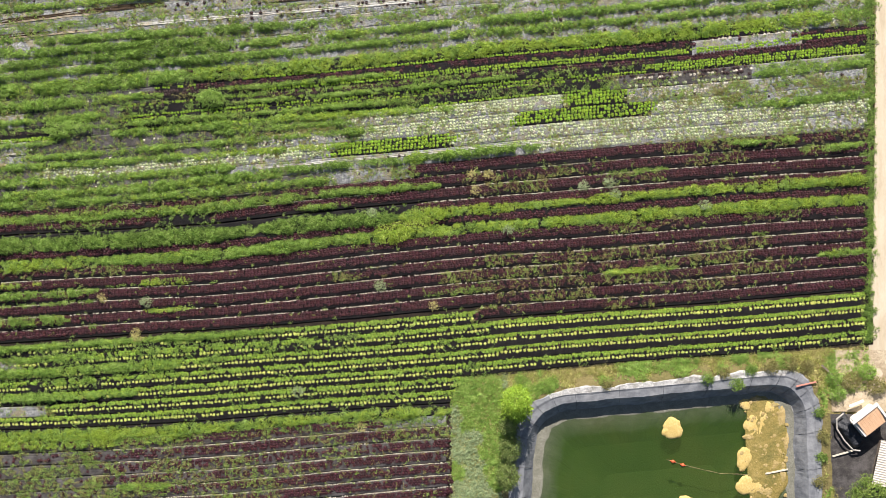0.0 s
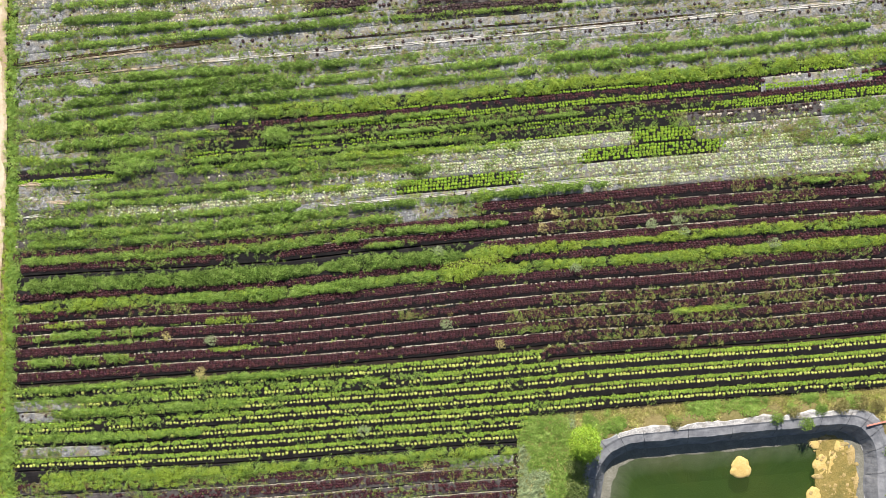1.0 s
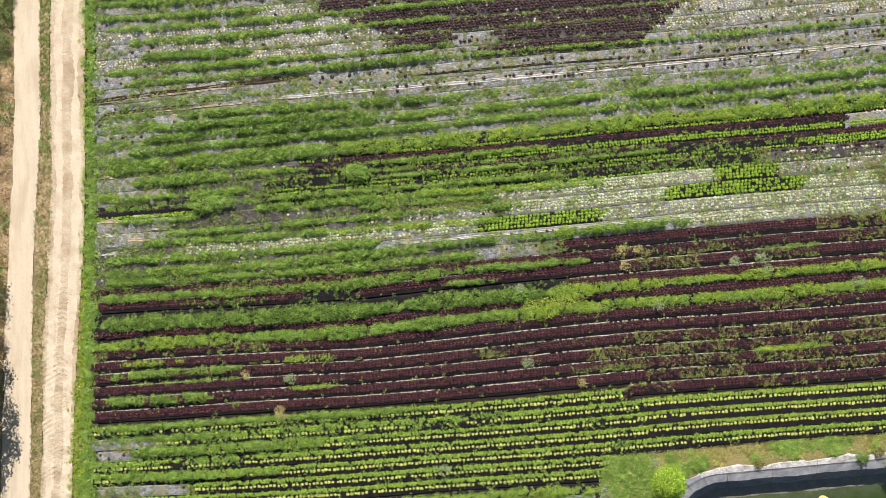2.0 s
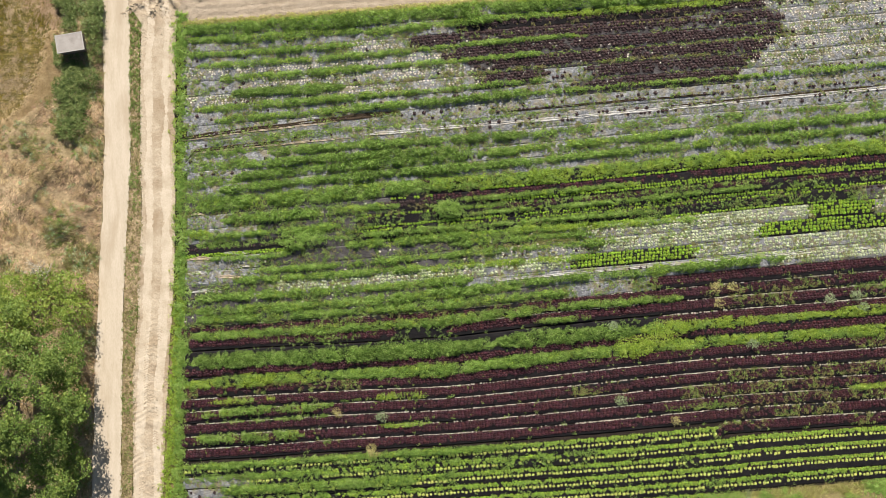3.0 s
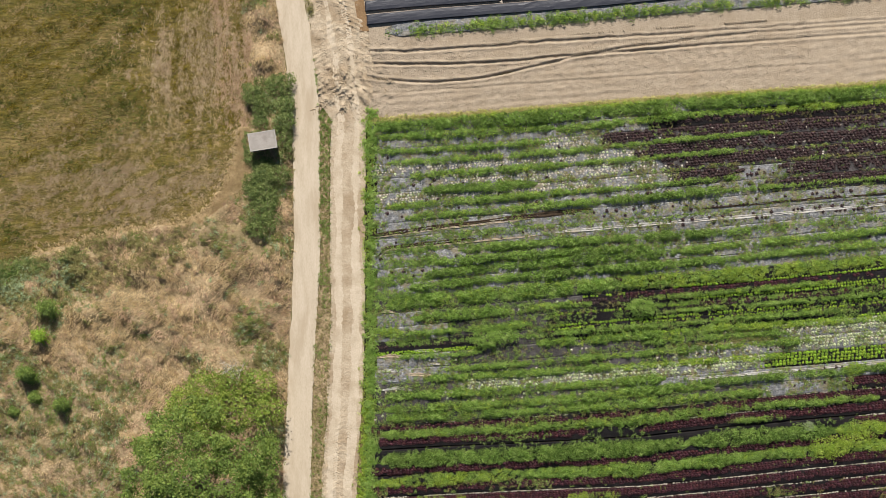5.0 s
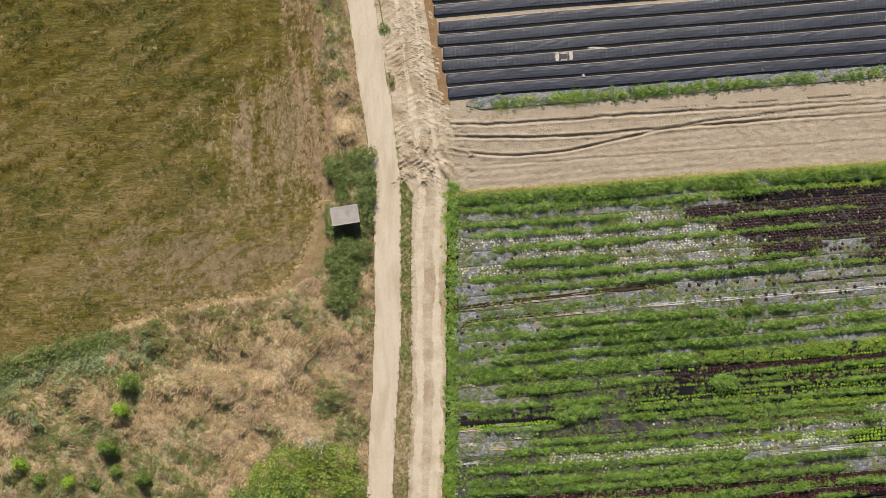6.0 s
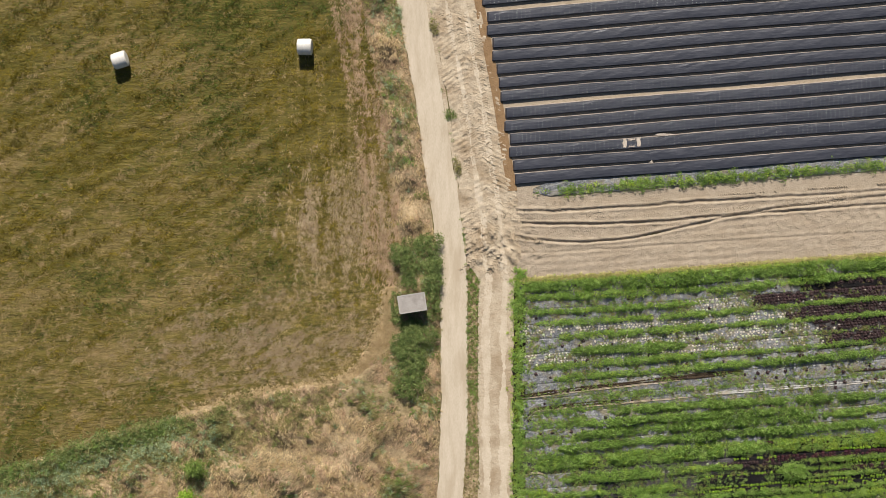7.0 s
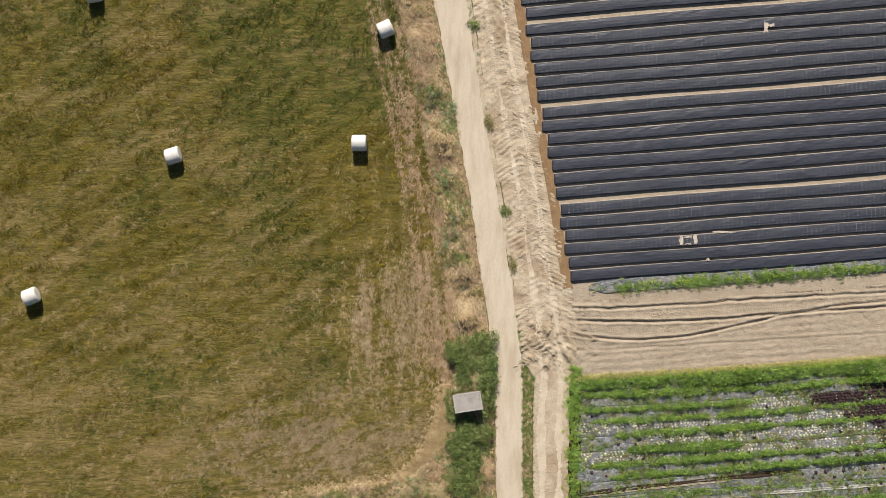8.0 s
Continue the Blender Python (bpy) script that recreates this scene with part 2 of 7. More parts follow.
M["grass"] = surface("meadow_grass_blade", [(0.075, 0.061, 0.004), (0.19, 0.15, 0.011), (0.39, 0.29, 0.034)], 1.1, 0.5, rough=0.7, bump=0.0, island=0.16, leaf=0.4, stretch=(0.4, 1.3, 1), turn=-0.52)
M["grass_green"] = surface("fresh_meadow_blade", [(0.04, 0.058, 0.008), (0.088, 0.12, 0.016), (0.2, 0.24, 0.042)], 0.9, 0.4, rough=0.7, bump=0.0, island=0.16, leaf=0.4)
M["straw"] = surface("straw_blade", [(0.34, 0.245, 0.115), (0.48, 0.36, 0.19), (0.62, 0.49, 0.29)], 1.0, 0.4, rough=0.7, bump=0.0, island=0.2, leaf=0.35, specular=0.3)
M["hay"] = surface("cut_hay_blade", [(0.24, 0.172, 0.065), (0.41, 0.3, 0.135), (0.57, 0.44, 0.24)], 1.0, 0.35, rough=0.7, bump=0.0, island=0.2, leaf=0.4, specular=0.4, stretch=(0.4, 1.5, 1), turn=-0.52)
M["rust"] = surface("brown_dead_grass_blade", [(0.26, 0.168, 0.095), (0.44, 0.305, 0.185), (0.61, 0.45, 0.295)], 1.0, 0.4, rough=0.75, bump=0.0, island=0.2, leaf=0.35)
M["tree"] = surface("broad_tree_leaf", [(0.066, 0.108, 0.02), (0.132, 0.194, 0.035), (0.27, 0.345, 0.075)], 1.8, 0.7, rough=0.6, bump=0.0, island=0.3, leaf=0.2, specular=0.25)
M["shrub"] = surface("shrub_leaf", [(0.18, 0.29, 0.025), (0.26, 0.39, 0.035), (0.36, 0.5, 0.06)], 1.0, 0.2, rough=0.55, bump=0.0, island=0.35, leaf=0.3)
M["shrub_yellow"] = surface("yellow_green_shrub_leaf", [(0.085, 0.135, 0.02), (0.185, 0.255, 0.036), (0.38, 0.42, 0.085)], 1.4, 0.5, rough=0.55, bump=0.0, island=0.3, leaf=0.25)
M["bramble"] = surface("bramble_leaf", [(0.07, 0.105, 0.024), (0.155, 0.205, 0.055), (0.31, 0.36, 0.12)], 0.8, 0.4, rough=0.6, bump=0.0, island=0.25, leaf=0.38, specular=0.3)
M["bark"] = surface("bark", [(0.1, 0.075, 0.05), (0.16, 0.12, 0.085), (0.22, 0.18, 0.14)], 0.3, 0.05, bump=0.8, bump_size=0.05)
M["wrap"] = surface("white_bale_wrap", [(0.52, 0.49, 0.43), (0.6, 0.57, 0.51), (0.68, 0.65, 0.6)], 0.5, 0.06, rough=0.42, bump=0.35, bump_size=0.07, specular=0.45)
M["liner"] = surface("dusty_pond_liner", [(0.1, 0.104, 0.114), (0.165, 0.17, 0.183), (0.25, 0.255, 0.265)], 1.2, 0.5, rough=0.55, bump=0.25, bump_size=0.4, stain=(0.26, 0.26, 0.265), stain_size=2.0)
M["liner_pale"] = surface("bleached_liner_edge", [(0.22, 0.22, 0.22), (0.37, 0.36, 0.35), (0.58, 0.56, 0.54)], 0.5, 0.1, rough=0.65, bump=0.8, bump_size=0.25, stain=(0.17, 0.16, 0.14), stain_size=0.9, stain_amount=0.85)
M["silt"] = surface("wet_silt", [(0.11, 0.108, 0.085), (0.17, 0.165, 0.13), (0.25, 0.24, 0.2)], 0.8, 0.1, rough=0.45, bump=0.3, bump_size=0.2)
M["water"] = surface("green_pond_water", [(0.03, 0.06, 0.012), (0.038, 0.072, 0.014), (0.048, 0.082, 0.016)], 5.0, 1.0, rough=0.08, bump=0.05, bump_size=0.5, specular=0.5, stain=(0.075, 0.09, 0.02), stain_size=6)
M["algae"] = surface("dried_algae_mat", [(0.4, 0.285, 0.09), (0.48, 0.35, 0.125), (0.56, 0.43, 0.19)], 0.7, 0.15, rough=0.9, bump=0.5, bump_size=0.1)
M["algae_tan"] = surface("thin_tan_algae_skin", [(0.25, 0.18, 0.06), (0.36, 0.265, 0.11), (0.46, 0.35, 0.18)], 0.5, 0.12, rough=0.8, bump=0.6, bump_size=0.12, stain=(0.16, 0.14, 0.045), stain_size=0.8)
M["scum"] = surface("algae_scum", [(0.13, 0.115, 0.03), (0.23, 0.175, 0.05), (0.34, 0.25, 0.09)], 0.6, 0.12, rough=0.5, bump=0.6, bump_size=0.2, stain=(0.075, 0.085, 0.025), stain_size=1.3)
M["orange"] = surface("orange_float_plastic", [(0.65, 0.1, 0.04), (0.75, 0.14, 0.06)], 0.3, 0.05, rough=0.4, bump=0.0)
M["rope"] = surface("weathered_rope", [(0.2, 0.16, 0.08), (0.3, 0.24, 0.13)], 0.2, 0.03, bump=0.5, bump_size=0.02)
M["timber"] = surface("weathered_timber", [(0.13, 0.1, 0.075), (0.19, 0.15, 0.115), (0.26, 0.21, 0.17)], 0.5, 0.05, rough=0.85, bump=0.6, bump_size=0.05, stretch=(0.3, 2, 1), object_random=0.2)
M["roofboard"] = surface("grey_roof_felt", [(0.27, 0.245, 0.215), (0.33, 0.3, 0.265), (0.39, 0.36, 0.32)], 0.5, 0.06, rough=0.9, bump=0.4, bump_size=0.05, stain=(0.17, 0.14, 0.12), stain_size=0.7)
M["edging"] = surface("pale_roof_edging", [(0.34, 0.315, 0.28), (0.42, 0.39, 0.35)], 0.4, 0.05, rough=0.6, bump=0.2, bump_size=0.04)
M["rustpanel"] = surface("orange_brown_roof_panel", [(0.5, 0.3, 0.17), (0.57, 0.36, 0.22), (0.63, 0.42, 0.27)], 0.7, 0.08, rough=0.7, bump=0.3, bump_size=0.06)
M["wall_white"] = surface("stained_white_render", [(0.55, 0.51, 0.46), (0.66, 0.63, 0.58), (0.74, 0.71, 0.67)], 0.6, 0.06, rough=0.85, bump=0.4, bump_size=0.05)
M["corrugated"] = surface("weathered_fibre_cement", [(0.4, 0.35, 0.3), (0.5, 0.45, 0.39), (0.58, 0.53, 0.47)], 0.7, 0.06, rough=0.85, bump=0.3, bump_size=0.05, object_random=0.08)
M["tarp"] = surface("black_tarpaulin", [(0.014, 0.015, 0.018), (0.024, 0.025, 0.03), (0.04, 0.04, 0.045)], 0.4, 0.05, rough=0.4, bump=0.8, bump_size=0.2)
# Pale tone for bed film edges caught by the sun, and for patches.
M["pale_edge"] = surface("pale_edge_and_patch", [(0.36, 0.3, 0.24), (0.46, 0.39, 0.31), (0.56, 0.49, 0.41)], 0.4, 0.06, rough=0.9, bump=0.5, bump_size=0.08)
M["dust_highlight"] = surface("soil_dusted_film_edge", [(0.22, 0.185, 0.15), (0.31, 0.265, 0.22), (0.42, 0.37, 0.31)], 0.5, 0.06, rough=0.9, bump=0.5, bump_size=0.08)
M["seedling"] = surface("pale_seedling_leaf", [(0.3, 0.32, 0.28), (0.42, 0.44, 0.4)], 0.3, 0.05, bump=0.0, island=0.4)
M["straw2"] = surface("yellowing_grass_blade", [(0.3, 0.27, 0.09), (0.4, 0.36, 0.13), (0.5, 0.44, 0.2)], 1.5, 0.3, rough=0.75, bump=0.0, island=0.4, leaf=0.2)
M["redwood"] = surface("faded_red_paint", [(0.42, 0.16, 0.12), (0.52, 0.24, 0.18)], 0.3, 0.05, bump=0.2, bump_size=0.04)
M["film_pale"] = surface("pale_torn_film", [(0.2, 0.195, 0.18), (0.34, 0.33, 0.3), (0.52, 0.5, 0.46)], 0.3, 0.08, rough=0.7, bump=1.0, bump_size=0.14, stain=(0.3, 0.25, 0.17), stain_size=0.8, stain_amount=0.8)
M["brown_dark"] = surface("dark_brown_furrow_soil", [(0.022, 0.016, 0.01), (0.04, 0.028, 0.018), (0.075, 0.055, 0.036)], 0.4, 0.08, rough=0.95, bump=0.8, bump_size=0.1, specular=0.1)
M["brown_soil"] = surface("moist_orange_brown_soil", [(0.16, 0.095, 0.045), (0.22, 0.135, 0.065), (0.29, 0.19, 0.1)], 0.6, 0.08, rough=0.9, bump=0.8, bump_size=0.12)


def depth_tint(m, z_shallow, z_deep, colour):
    """Sediment turns to the given colour with depth, imitating light lost in murky water."""
    nodes, link = m.node_tree.nodes, m.node_tree.links.new
    shader = nodes["Principled BSDF"]
    old = shader.inputs["Base Color"].links[0].from_socket
    where, split, span, mix = nodes.new("ShaderNodeNewGeometry"), nodes.new("ShaderNodeSeparateXYZ"), nodes.new("ShaderNodeMapRange"), nodes.new("ShaderNodeMix")
    mix.data_type = "RGBA"
    link(where.outputs["Position"], split.inputs[0])
    link(split.outputs[2], span.inputs[0])
    span.inputs[1].default_value, span.inputs[2].default_value = z_shallow, z_deep
    link(span.outputs[0], mix.inputs[0])
    link(old, mix.inputs[6])
    mix.inputs[7].default_value = (*colour, 1)
    link(mix.outputs[2], shader.inputs["Base Color"])


def clear(m, amount):
    """Lets part of the light straight through, as shallow water does."""
    nodes, link = m.node_tree.nodes, m.node_tree.links.new
    out = nodes["Material Output"]
    old = out.inputs[0].links[0].from_socket
    through_it, both = nodes.new("ShaderNodeBsdfTransparent"), nodes.new("ShaderNodeMixShader")
    both.inputs[0].default_value = amount
    link(old, both.inputs[1])
    link(through_it.outputs[0], both.inputs[2])
    link(both.outputs[0], out.inputs[0])


RIM, WATER = 0.4, -1.0  # heights of the pond's rim and water
depth_tint(M["silt"], WATER + 0.02, WATER - 0.5, (0.045, 0.08, 0.014))
clear(M["water"], 0.55)


# ---- plant templates ----
def leaf_ring(n, reach, rise, width, droop, seed):
    """A ring of n kite-shaped leaves, four tris each: out from the middle, up, and over."""
    r = np.random.RandomState(seed)
    vs, fs = [], []
    for i in range(n):
        a = 2 * math.pi * (i + r.uniform(-0.3, 0.3)) / n
        k, up = reach * r.uniform(0.75, 1.15), rise * r.uniform(0.7, 1.25)
        c, s, w = math.cos(a), math.sin(a), width * r.uniform(0.8, 1.2)
        b = len(vs)
        vs += [(0.06 * c, 0.06 * s, 0.0), (0.55 * k * c - w * s, 0.55 * k * s + w * c, up), (0.55 * k * c + w * s, 0.55 * k * s - w * c, up * 0.92), (k * c, k * s, up * (1 - droop))]
        fs += [(b, b + 2, b + 1), (b + 1, b + 2, b + 3)]
    return vs, fs


def rosette(seed):
    """A lettuce: a ring of spread leaves round a domed, crumpled heart."""
    r = np.random.RandomState(seed)
    vs, fs = [], []
    for i in range(7):
        a, k, w = 2 * math.pi * (i + r.uniform(-0.3, 0.3)) / 7, 0.5 * r.uniform(0.8, 1.15), r.uniform(0.18, 0.26)
        c, d = math.cos(a), math.sin(a)
        b = len(vs)
        vs += [(0.12 * c, 0.12 * d, 0.1), (k * c - w * d, k * d + w * c, r.uniform(0.12, 0.26)), (k * c + w * d, k * d - w * c, r.uniform(0.1, 0.24))]
        fs += [(b, b + 2, b + 1)]
    b, n = len(vs), 6
    for rad, z in ((0.36, 0.16), (0.24, 0.36)):
        vs += [(rad * r.uniform(0.85, 1.15) * math.cos(2 * math.pi * i / n), rad * r.uniform(0.85, 1.15) * math.sin(2 * math.pi * i / n), z * r.uniform(0.8, 1.2)) for i in range(n)]
    vs.append((0, 0, 0.42))
    for i in range(n):
        j = (i + 1) % n
        fs += [(b + i, b + j, b + n + j), (b + i, b + n + j, b + n + i), (b + n + i, b + n + j, b + 2 * n)]
    return np.array(vs), np.array(fs)


def fuzz(seed, n=15):
    """A weed: many small pointed leaves at all heights of a low mound, one tri each."""
    r = np.random.RandomState(seed)
    vs, fs = [], []
    for i in range(n):
        a, far = r.uniform(0, 6.283), r.uniform(0.0, 0.75) ** 0.8
        z = (1 - far) * r.uniform(0.55, 1.15) + 0.08
        c = np.array([far * math.cos(a), far * math.sin(a), z])
        b, w, k = a + r.normal(0, 0.9), r.uniform(0.07, 0.115), r.uniform(0.22, 0.42)
        d = np.array([math.cos(b), math.sin(b), r.uniform(-0.35, 0.45)]) * k
        side = np.array([-math.sin(b), math.cos(b), r.uniform(-0.5, 0.5)]) * w
        n0 = len(vs)
        vs += [tuple(c + side - d * 0.3), tuple(c - side - d * 0.3), tuple(c + d)]
        fs += [(n0, n0 + 1, n0 + 2)]
    return np.array(vs), np.array(fs)


def tuft(seed, n=7, lean=0.0):
    """Grass: narrow blades, one tri each, splayed and laid over towards +x by lean."""
    r = np.random.RandomState(seed)
    vs, fs = [], []
    for i in range(n):
        a, k, up = r.uniform(0, 6.283), r.uniform(0.25, 0.6), r.uniform(0.35, 0.9)
        x, y, w = r.uniform(-0.3, 0.3), r.uniform(-0.3, 0.3), r.uniform(0.045, 0.09)
        dx, dy = k * math.cos(a) + lean * r.uniform(0.5, 1.2), k * math.sin(a)
        d = math.hypot(dx, dy) + 1e-6
        px, py = -dy / d * w, dx / d * w
        b = len(vs)
        vs += [(x + px, y + py, 0), (x - px, y - py, 0), (x + dx, y + dy, up)]
        fs += [(b, b + 1, b + 2)]
    return np.array(vs), np.array(fs)


def seedling(seed):
    v, f = leaf_ring(4, 0.5, 0.3, 0.28, 0.3, seed)
    return np.array(v), np.array(f)


ROSETTES = [rosette(s) for s in range(5)]
WEEDS = [fuzz(s) for s in range(7)]
GRASSY = [tuft(s, 11) for s in range(5)]
TUFTS = [tuft(20 + s, 5, 0.3) for s in range(5)]
LAID = [tuft(40 + s, 5, 0.7) for s in range(5)]
CLODS = [(np.array([(0.5, 0, 0.1), (0.1, 0.45, 0.12), (-0.45, 0.1, 0.1), (-0.05, -0.5, 0.1), (0.05, 0.05, 0.5)]) * np.random.RandomState(s).uniform(0.7, 1.3, (5, 3)), np.array([(0, 1, 4), (1, 2, 4), (2, 3, 4), (3, 0, 4)])) for s in range(5)]
SEEDLINGS = [seedling(s) for s in range(3)]


# ---- plan: boundaries, x against y ----
ROAD_LEFT = [(-50.3, -30), (-49.85, -9.4), (-49.45, 2.9), (-48.97, 12.3), (-48.75, 20), (-48.9, 26.1), (-49.55, 32.6), (-50.96, 42.4), (-52.24, 49.5), (-54.0, 58.8), (-58.5, 82)]
ROAD_RIGHT = [(-47.9, -30), (-47.4, -9.4), (-47.22, 2.9), (-46.98, 9.5), (-46.55, 15.7), (-46.6, 22), (-46.6, 27), (-46.85, 31), (-48.25, 40.1), (-49.9, 49.5), (-51.3, 58.8), (-55.6, 82)]
TRACK_LEFT = [(-47.0, -30), (-46.45, -9.4), (-46.35, -1.8), (-45.7, 9.6), (-45.7, 12.4), (-45.85, 22.7), (-45.7, 27.6), (-46.75, 29.3), (-47.9, 40.1), (-49.5, 49.5), (-50.9, 58.8), (-55.2, 82)]
TRACK_RIGHT = [(-44.5, -30), (-43.8, -9.4), (-43.3, 1), (-42.85, 7.6), (-42.85, 17), (-42.75, 27.0), (-42.2, 29), (-42.1, 33), (-42.7, 35), (-43.3, 38), (-44.3, 44), (-45.7, 50.5), (-47.3, 58.8), (-51.4, 82)]
MULCH_LEFT = [(-42.55, 35.0), (-42.9, 37), (-43.84, 42.9), (-45.1, 49.4), (-46.5, 57.9), (-51, 82)]
MEADOW_EDGE = [(-170, 7.5), (-95, 9.5), (-86, 11.6), (-82.1, 12.8), (-78.3, 14.3), (-74, 15.5), (-66.8, 17.4), (-62.5, 18.5), (-57.3, 18.95), (-55.4, 20.1), (-54.2, 21.7), (-53.1, 24.4), (-52.6, 27.4), (-52.5, 33), (-53.6, 42), (-55.2, 50), (-57.4, 60), (-61.5, 82)]
WEST, NORTH, SOUTH = -170.0, 82.0, -30.0


def meadow_height(x, y):
    return 0.01 + 0.12 * fbm(x, y, 1.6, 1) + 0.1 * fbm(x * 0.5 + y * 0.9, y - 0.35 * x, 1.1, 3)


def dry_height(x, y):
    return 0.01 + 1.35 * fbm(x, y, 2.1, 2) ** 1.6 + 0.3 * vnoise(x, y, 0.7, 5)


def sheet_object(name, label, category, data, material, smooth=True):
    v, f = data
    return tagged(new(name, solid(name, v, f, material, smooth=smooth)), label, category, kind="structure")


# the one sheet of ground, open where the pond is dug in
def pond_loop(inset, z, n=16):
    """A closed loop: the pond's rounded outline, drawn in by inset metres."""
    corners = [Vector(c) for c in ((6.35, -13.3), (31.5, -10.9), (32.1, -33.5), (4.5, -33.5))]
    centre, out = Vector((18.5, -22.5)), []
    k = len(corners)
    moved = []
    for i in range(k):
        p, a, b = corners[i], corners[i - 1], corners[(i + 1) % k]
        e1, e2 = (p - a).normalized(), (b - p).normalized()
        n1, n2 = Vector((e1.y, -e1.x)), Vector((e2.y, -e2.x))
        moved.append(p + (n1 + n2) / (1 + n1.dot(n2)) * inset)
    radius = max(1.2, 4.2 - inset * 0.75)
    for i in range(k):
        p, a, b = moved[i], moved[i - 1], moved[(i + 1) % k]
        s, e = p + (a - p).normalized() * radius, p + (b - p).normalized() * radius
        for j in range(n):
            t = j / (n - 1)
            out.append(((1 - t) ** 2 * s + 2 * t * (1 - t) * p + t * t * e).to_3d() + Vector((0, 0, z)))
        nxt = moved[(i + 1) % k]
        s2 = nxt + (p - nxt).normalized() * radius
        for j in range(1, n):
            out.append(e.lerp(s2, j / n).to_3d() + Vector((0, 0, z)))
    return np.array([tuple(v) for v in out])


def rings(loops, closed=True):
    """Quads between successive closed loops of equal length."""
    n = len(loops[0])
    ids = np.arange(n * len(loops)).reshape(len(loops), n)
    nxt = np.roll(ids, -1, 1)
    quads = np.stack([ids[:-1], nxt[:-1], nxt[1:], ids[1:]], -1).reshape(-1, 4)
    return np.concatenate(loops), quads


hole = pond_loop(-0.6, -0.05)
middle = np.array([18.5, -22.5, -0.05])
spokes = hole - middle
angle = np.arctan2(spokes[:, 1], spokes[:, 0])
grounds = [hole]
for r in (30.0, 90.0, 400.0, 2500.0):
    flat = np.stack([np.cos(angle) * r, np.sin(angle) * r, 0 * angle], -1) + middle
    flat[:, 2] = -0.05
    grounds.append(flat)
v, f = rings(grounds)
sheet_object("ground", "dry grassy farmland reaching the horizon", "ground", (v, f[:, ::-1]), M["grassland"])

# meadow, dry bank, road, verge, track
sheet_object("meadow", "mown olive-green meadow with straw streaks", "meadow", ribbon([(WEST, SOUTH), (WEST, NORTH)], MEADOW_EDGE, 7.5, NORTH, 0.5, 130, meadow_height), M["meadow"])
sheet_object("dry_grass_ground", "tan and brown rough ground of tall dead grass", "ground",
             ribbon([(-112, SOUTH), (-112, NORTH)], ROAD_LEFT, SOUTH, NORTH, 0.45, 150, lambda x, y: -0.03 + dry_height(x, y) * np.clip((along(ROAD_LEFT, y) - x) / 1.2, 0, 1) * np.clip((x - along(MEADOW_EDGE, y) + 0.2) / 1.2, 0, 1)), M["dry"])


def road_height(x, y):
    return 0.03 + 0.02 * fbm(x, y, 1.2, 4)


def ragged(points, amount, seed):
    ys = np.arange(SOUTH, NORTH, 0.35)
    xs = along(points, ys) + amount * (fbm(ys, ys * 0, 1.3, seed) - 0.5) * 2 + amount * 0.5 * (vnoise(ys, ys * 0 + 5, 0.45, seed + 1) - 0.5)
    return list(zip(xs, ys))


ROAD_L, ROAD_R = ragged(ROAD_LEFT, 0.16, 1), ragged(ROAD_RIGHT, 0.14, 2)
sheet_object("road", "pale compacted gravel farm road", "road", ribbon(ROAD_L, ROAD_R, SOUTH, NORTH - 1, 0.35, 14, road_height), M["road"])
for y0, y1, earth in ((SOUTH, 28.7, "dry"), (28.7, NORTH - 1, "dirt")):
    sheet_object("verge", "worn brown earth verge between road and track", "verge", ribbon(ROAD_RIGHT, TRACK_LEFT, y0, y1, 0.35, 8, lambda x, y: 0.015 + 0.06 * fbm(x, y, 0.6, 6)), M[earth])


def track_height(x, y):
    """Two wheel ruts, and churned tread marks further on."""
    mid = (along(TRACK_LEFT, y) + along(TRACK_RIGHT, y)) / 2
    z = 0.035 + 0.03 * fbm(x, y, 0.8, 3)
    for side in (-0.8, 0.8):
        z = z - 0.05 * np.exp(-((x - mid - side) / 0.26) ** 2)
    churn = np.clip((y - 26) / 4, 0, 1) + 0.55 * np.clip((4 - y) / 5, 0, 1)
    tread = np.sin((y + 0.5 * np.abs(x - mid)) * 2 * math.pi / 0.42 + 5 * vnoise(x, y, 1.6, 2)) * vnoise(x, y, 1.1, 6) ** 2
    knot = np.exp(-((y - 30.2) / 2.0) ** 2) * np.clip((x + 47.2) / 1.0, 0, 1)
    z = z + knot * (0.4 * (fbm(x, y, 0.6, 1) - 0.42) + 0.16 * np.sin(2.4 * x * 3 + 3.0 * y + 6 * vnoise(x, y, 1.2, 3)) * vnoise(x, y, 0.9, 2))
    return np.maximum(z + churn * (0.09 * tread + 0.22 * (fbm(x, y, 0.45, 7) - 0.45)), 0.02)


def track():
    v, f = ribbon(ragged(TRACK_LEFT, 0.15, 3), ragged(TRACK_RIGHT, 0.12, 5), SOUTH, NORTH - 1, 0.14, 44, track_height)
    c = v[f].mean(1)
    middle_x = (along(TRACK_LEFT, c[:, 1]) + along(TRACK_RIGHT, c[:, 1])) / 2 + 0.12 * (fbm(c[:, 1], c[:, 1] * 0, 3.0, 2) - 0.5)
    away = np.minimum(np.abs(c[:, 0] - middle_x - 0.72), np.abs(c[:, 0] - middle_x + 0.72))
    worn = away < 0.5 * fbm(c[:, 0], c[:, 1] * 0.45, 0.9, 5) + 0.09 * (rng.rand(len(c)) - 0.5) + 0.1 * np.clip((27 - c[:, 1]) / 20, -1, 1)
    tagged(new("track", solid("track", v, f, [M["dirt"], M["rut"]], worn.astype(int), smooth=True)), "bare dirt track with wheel ruts and tread marks", "track", kind="structure")


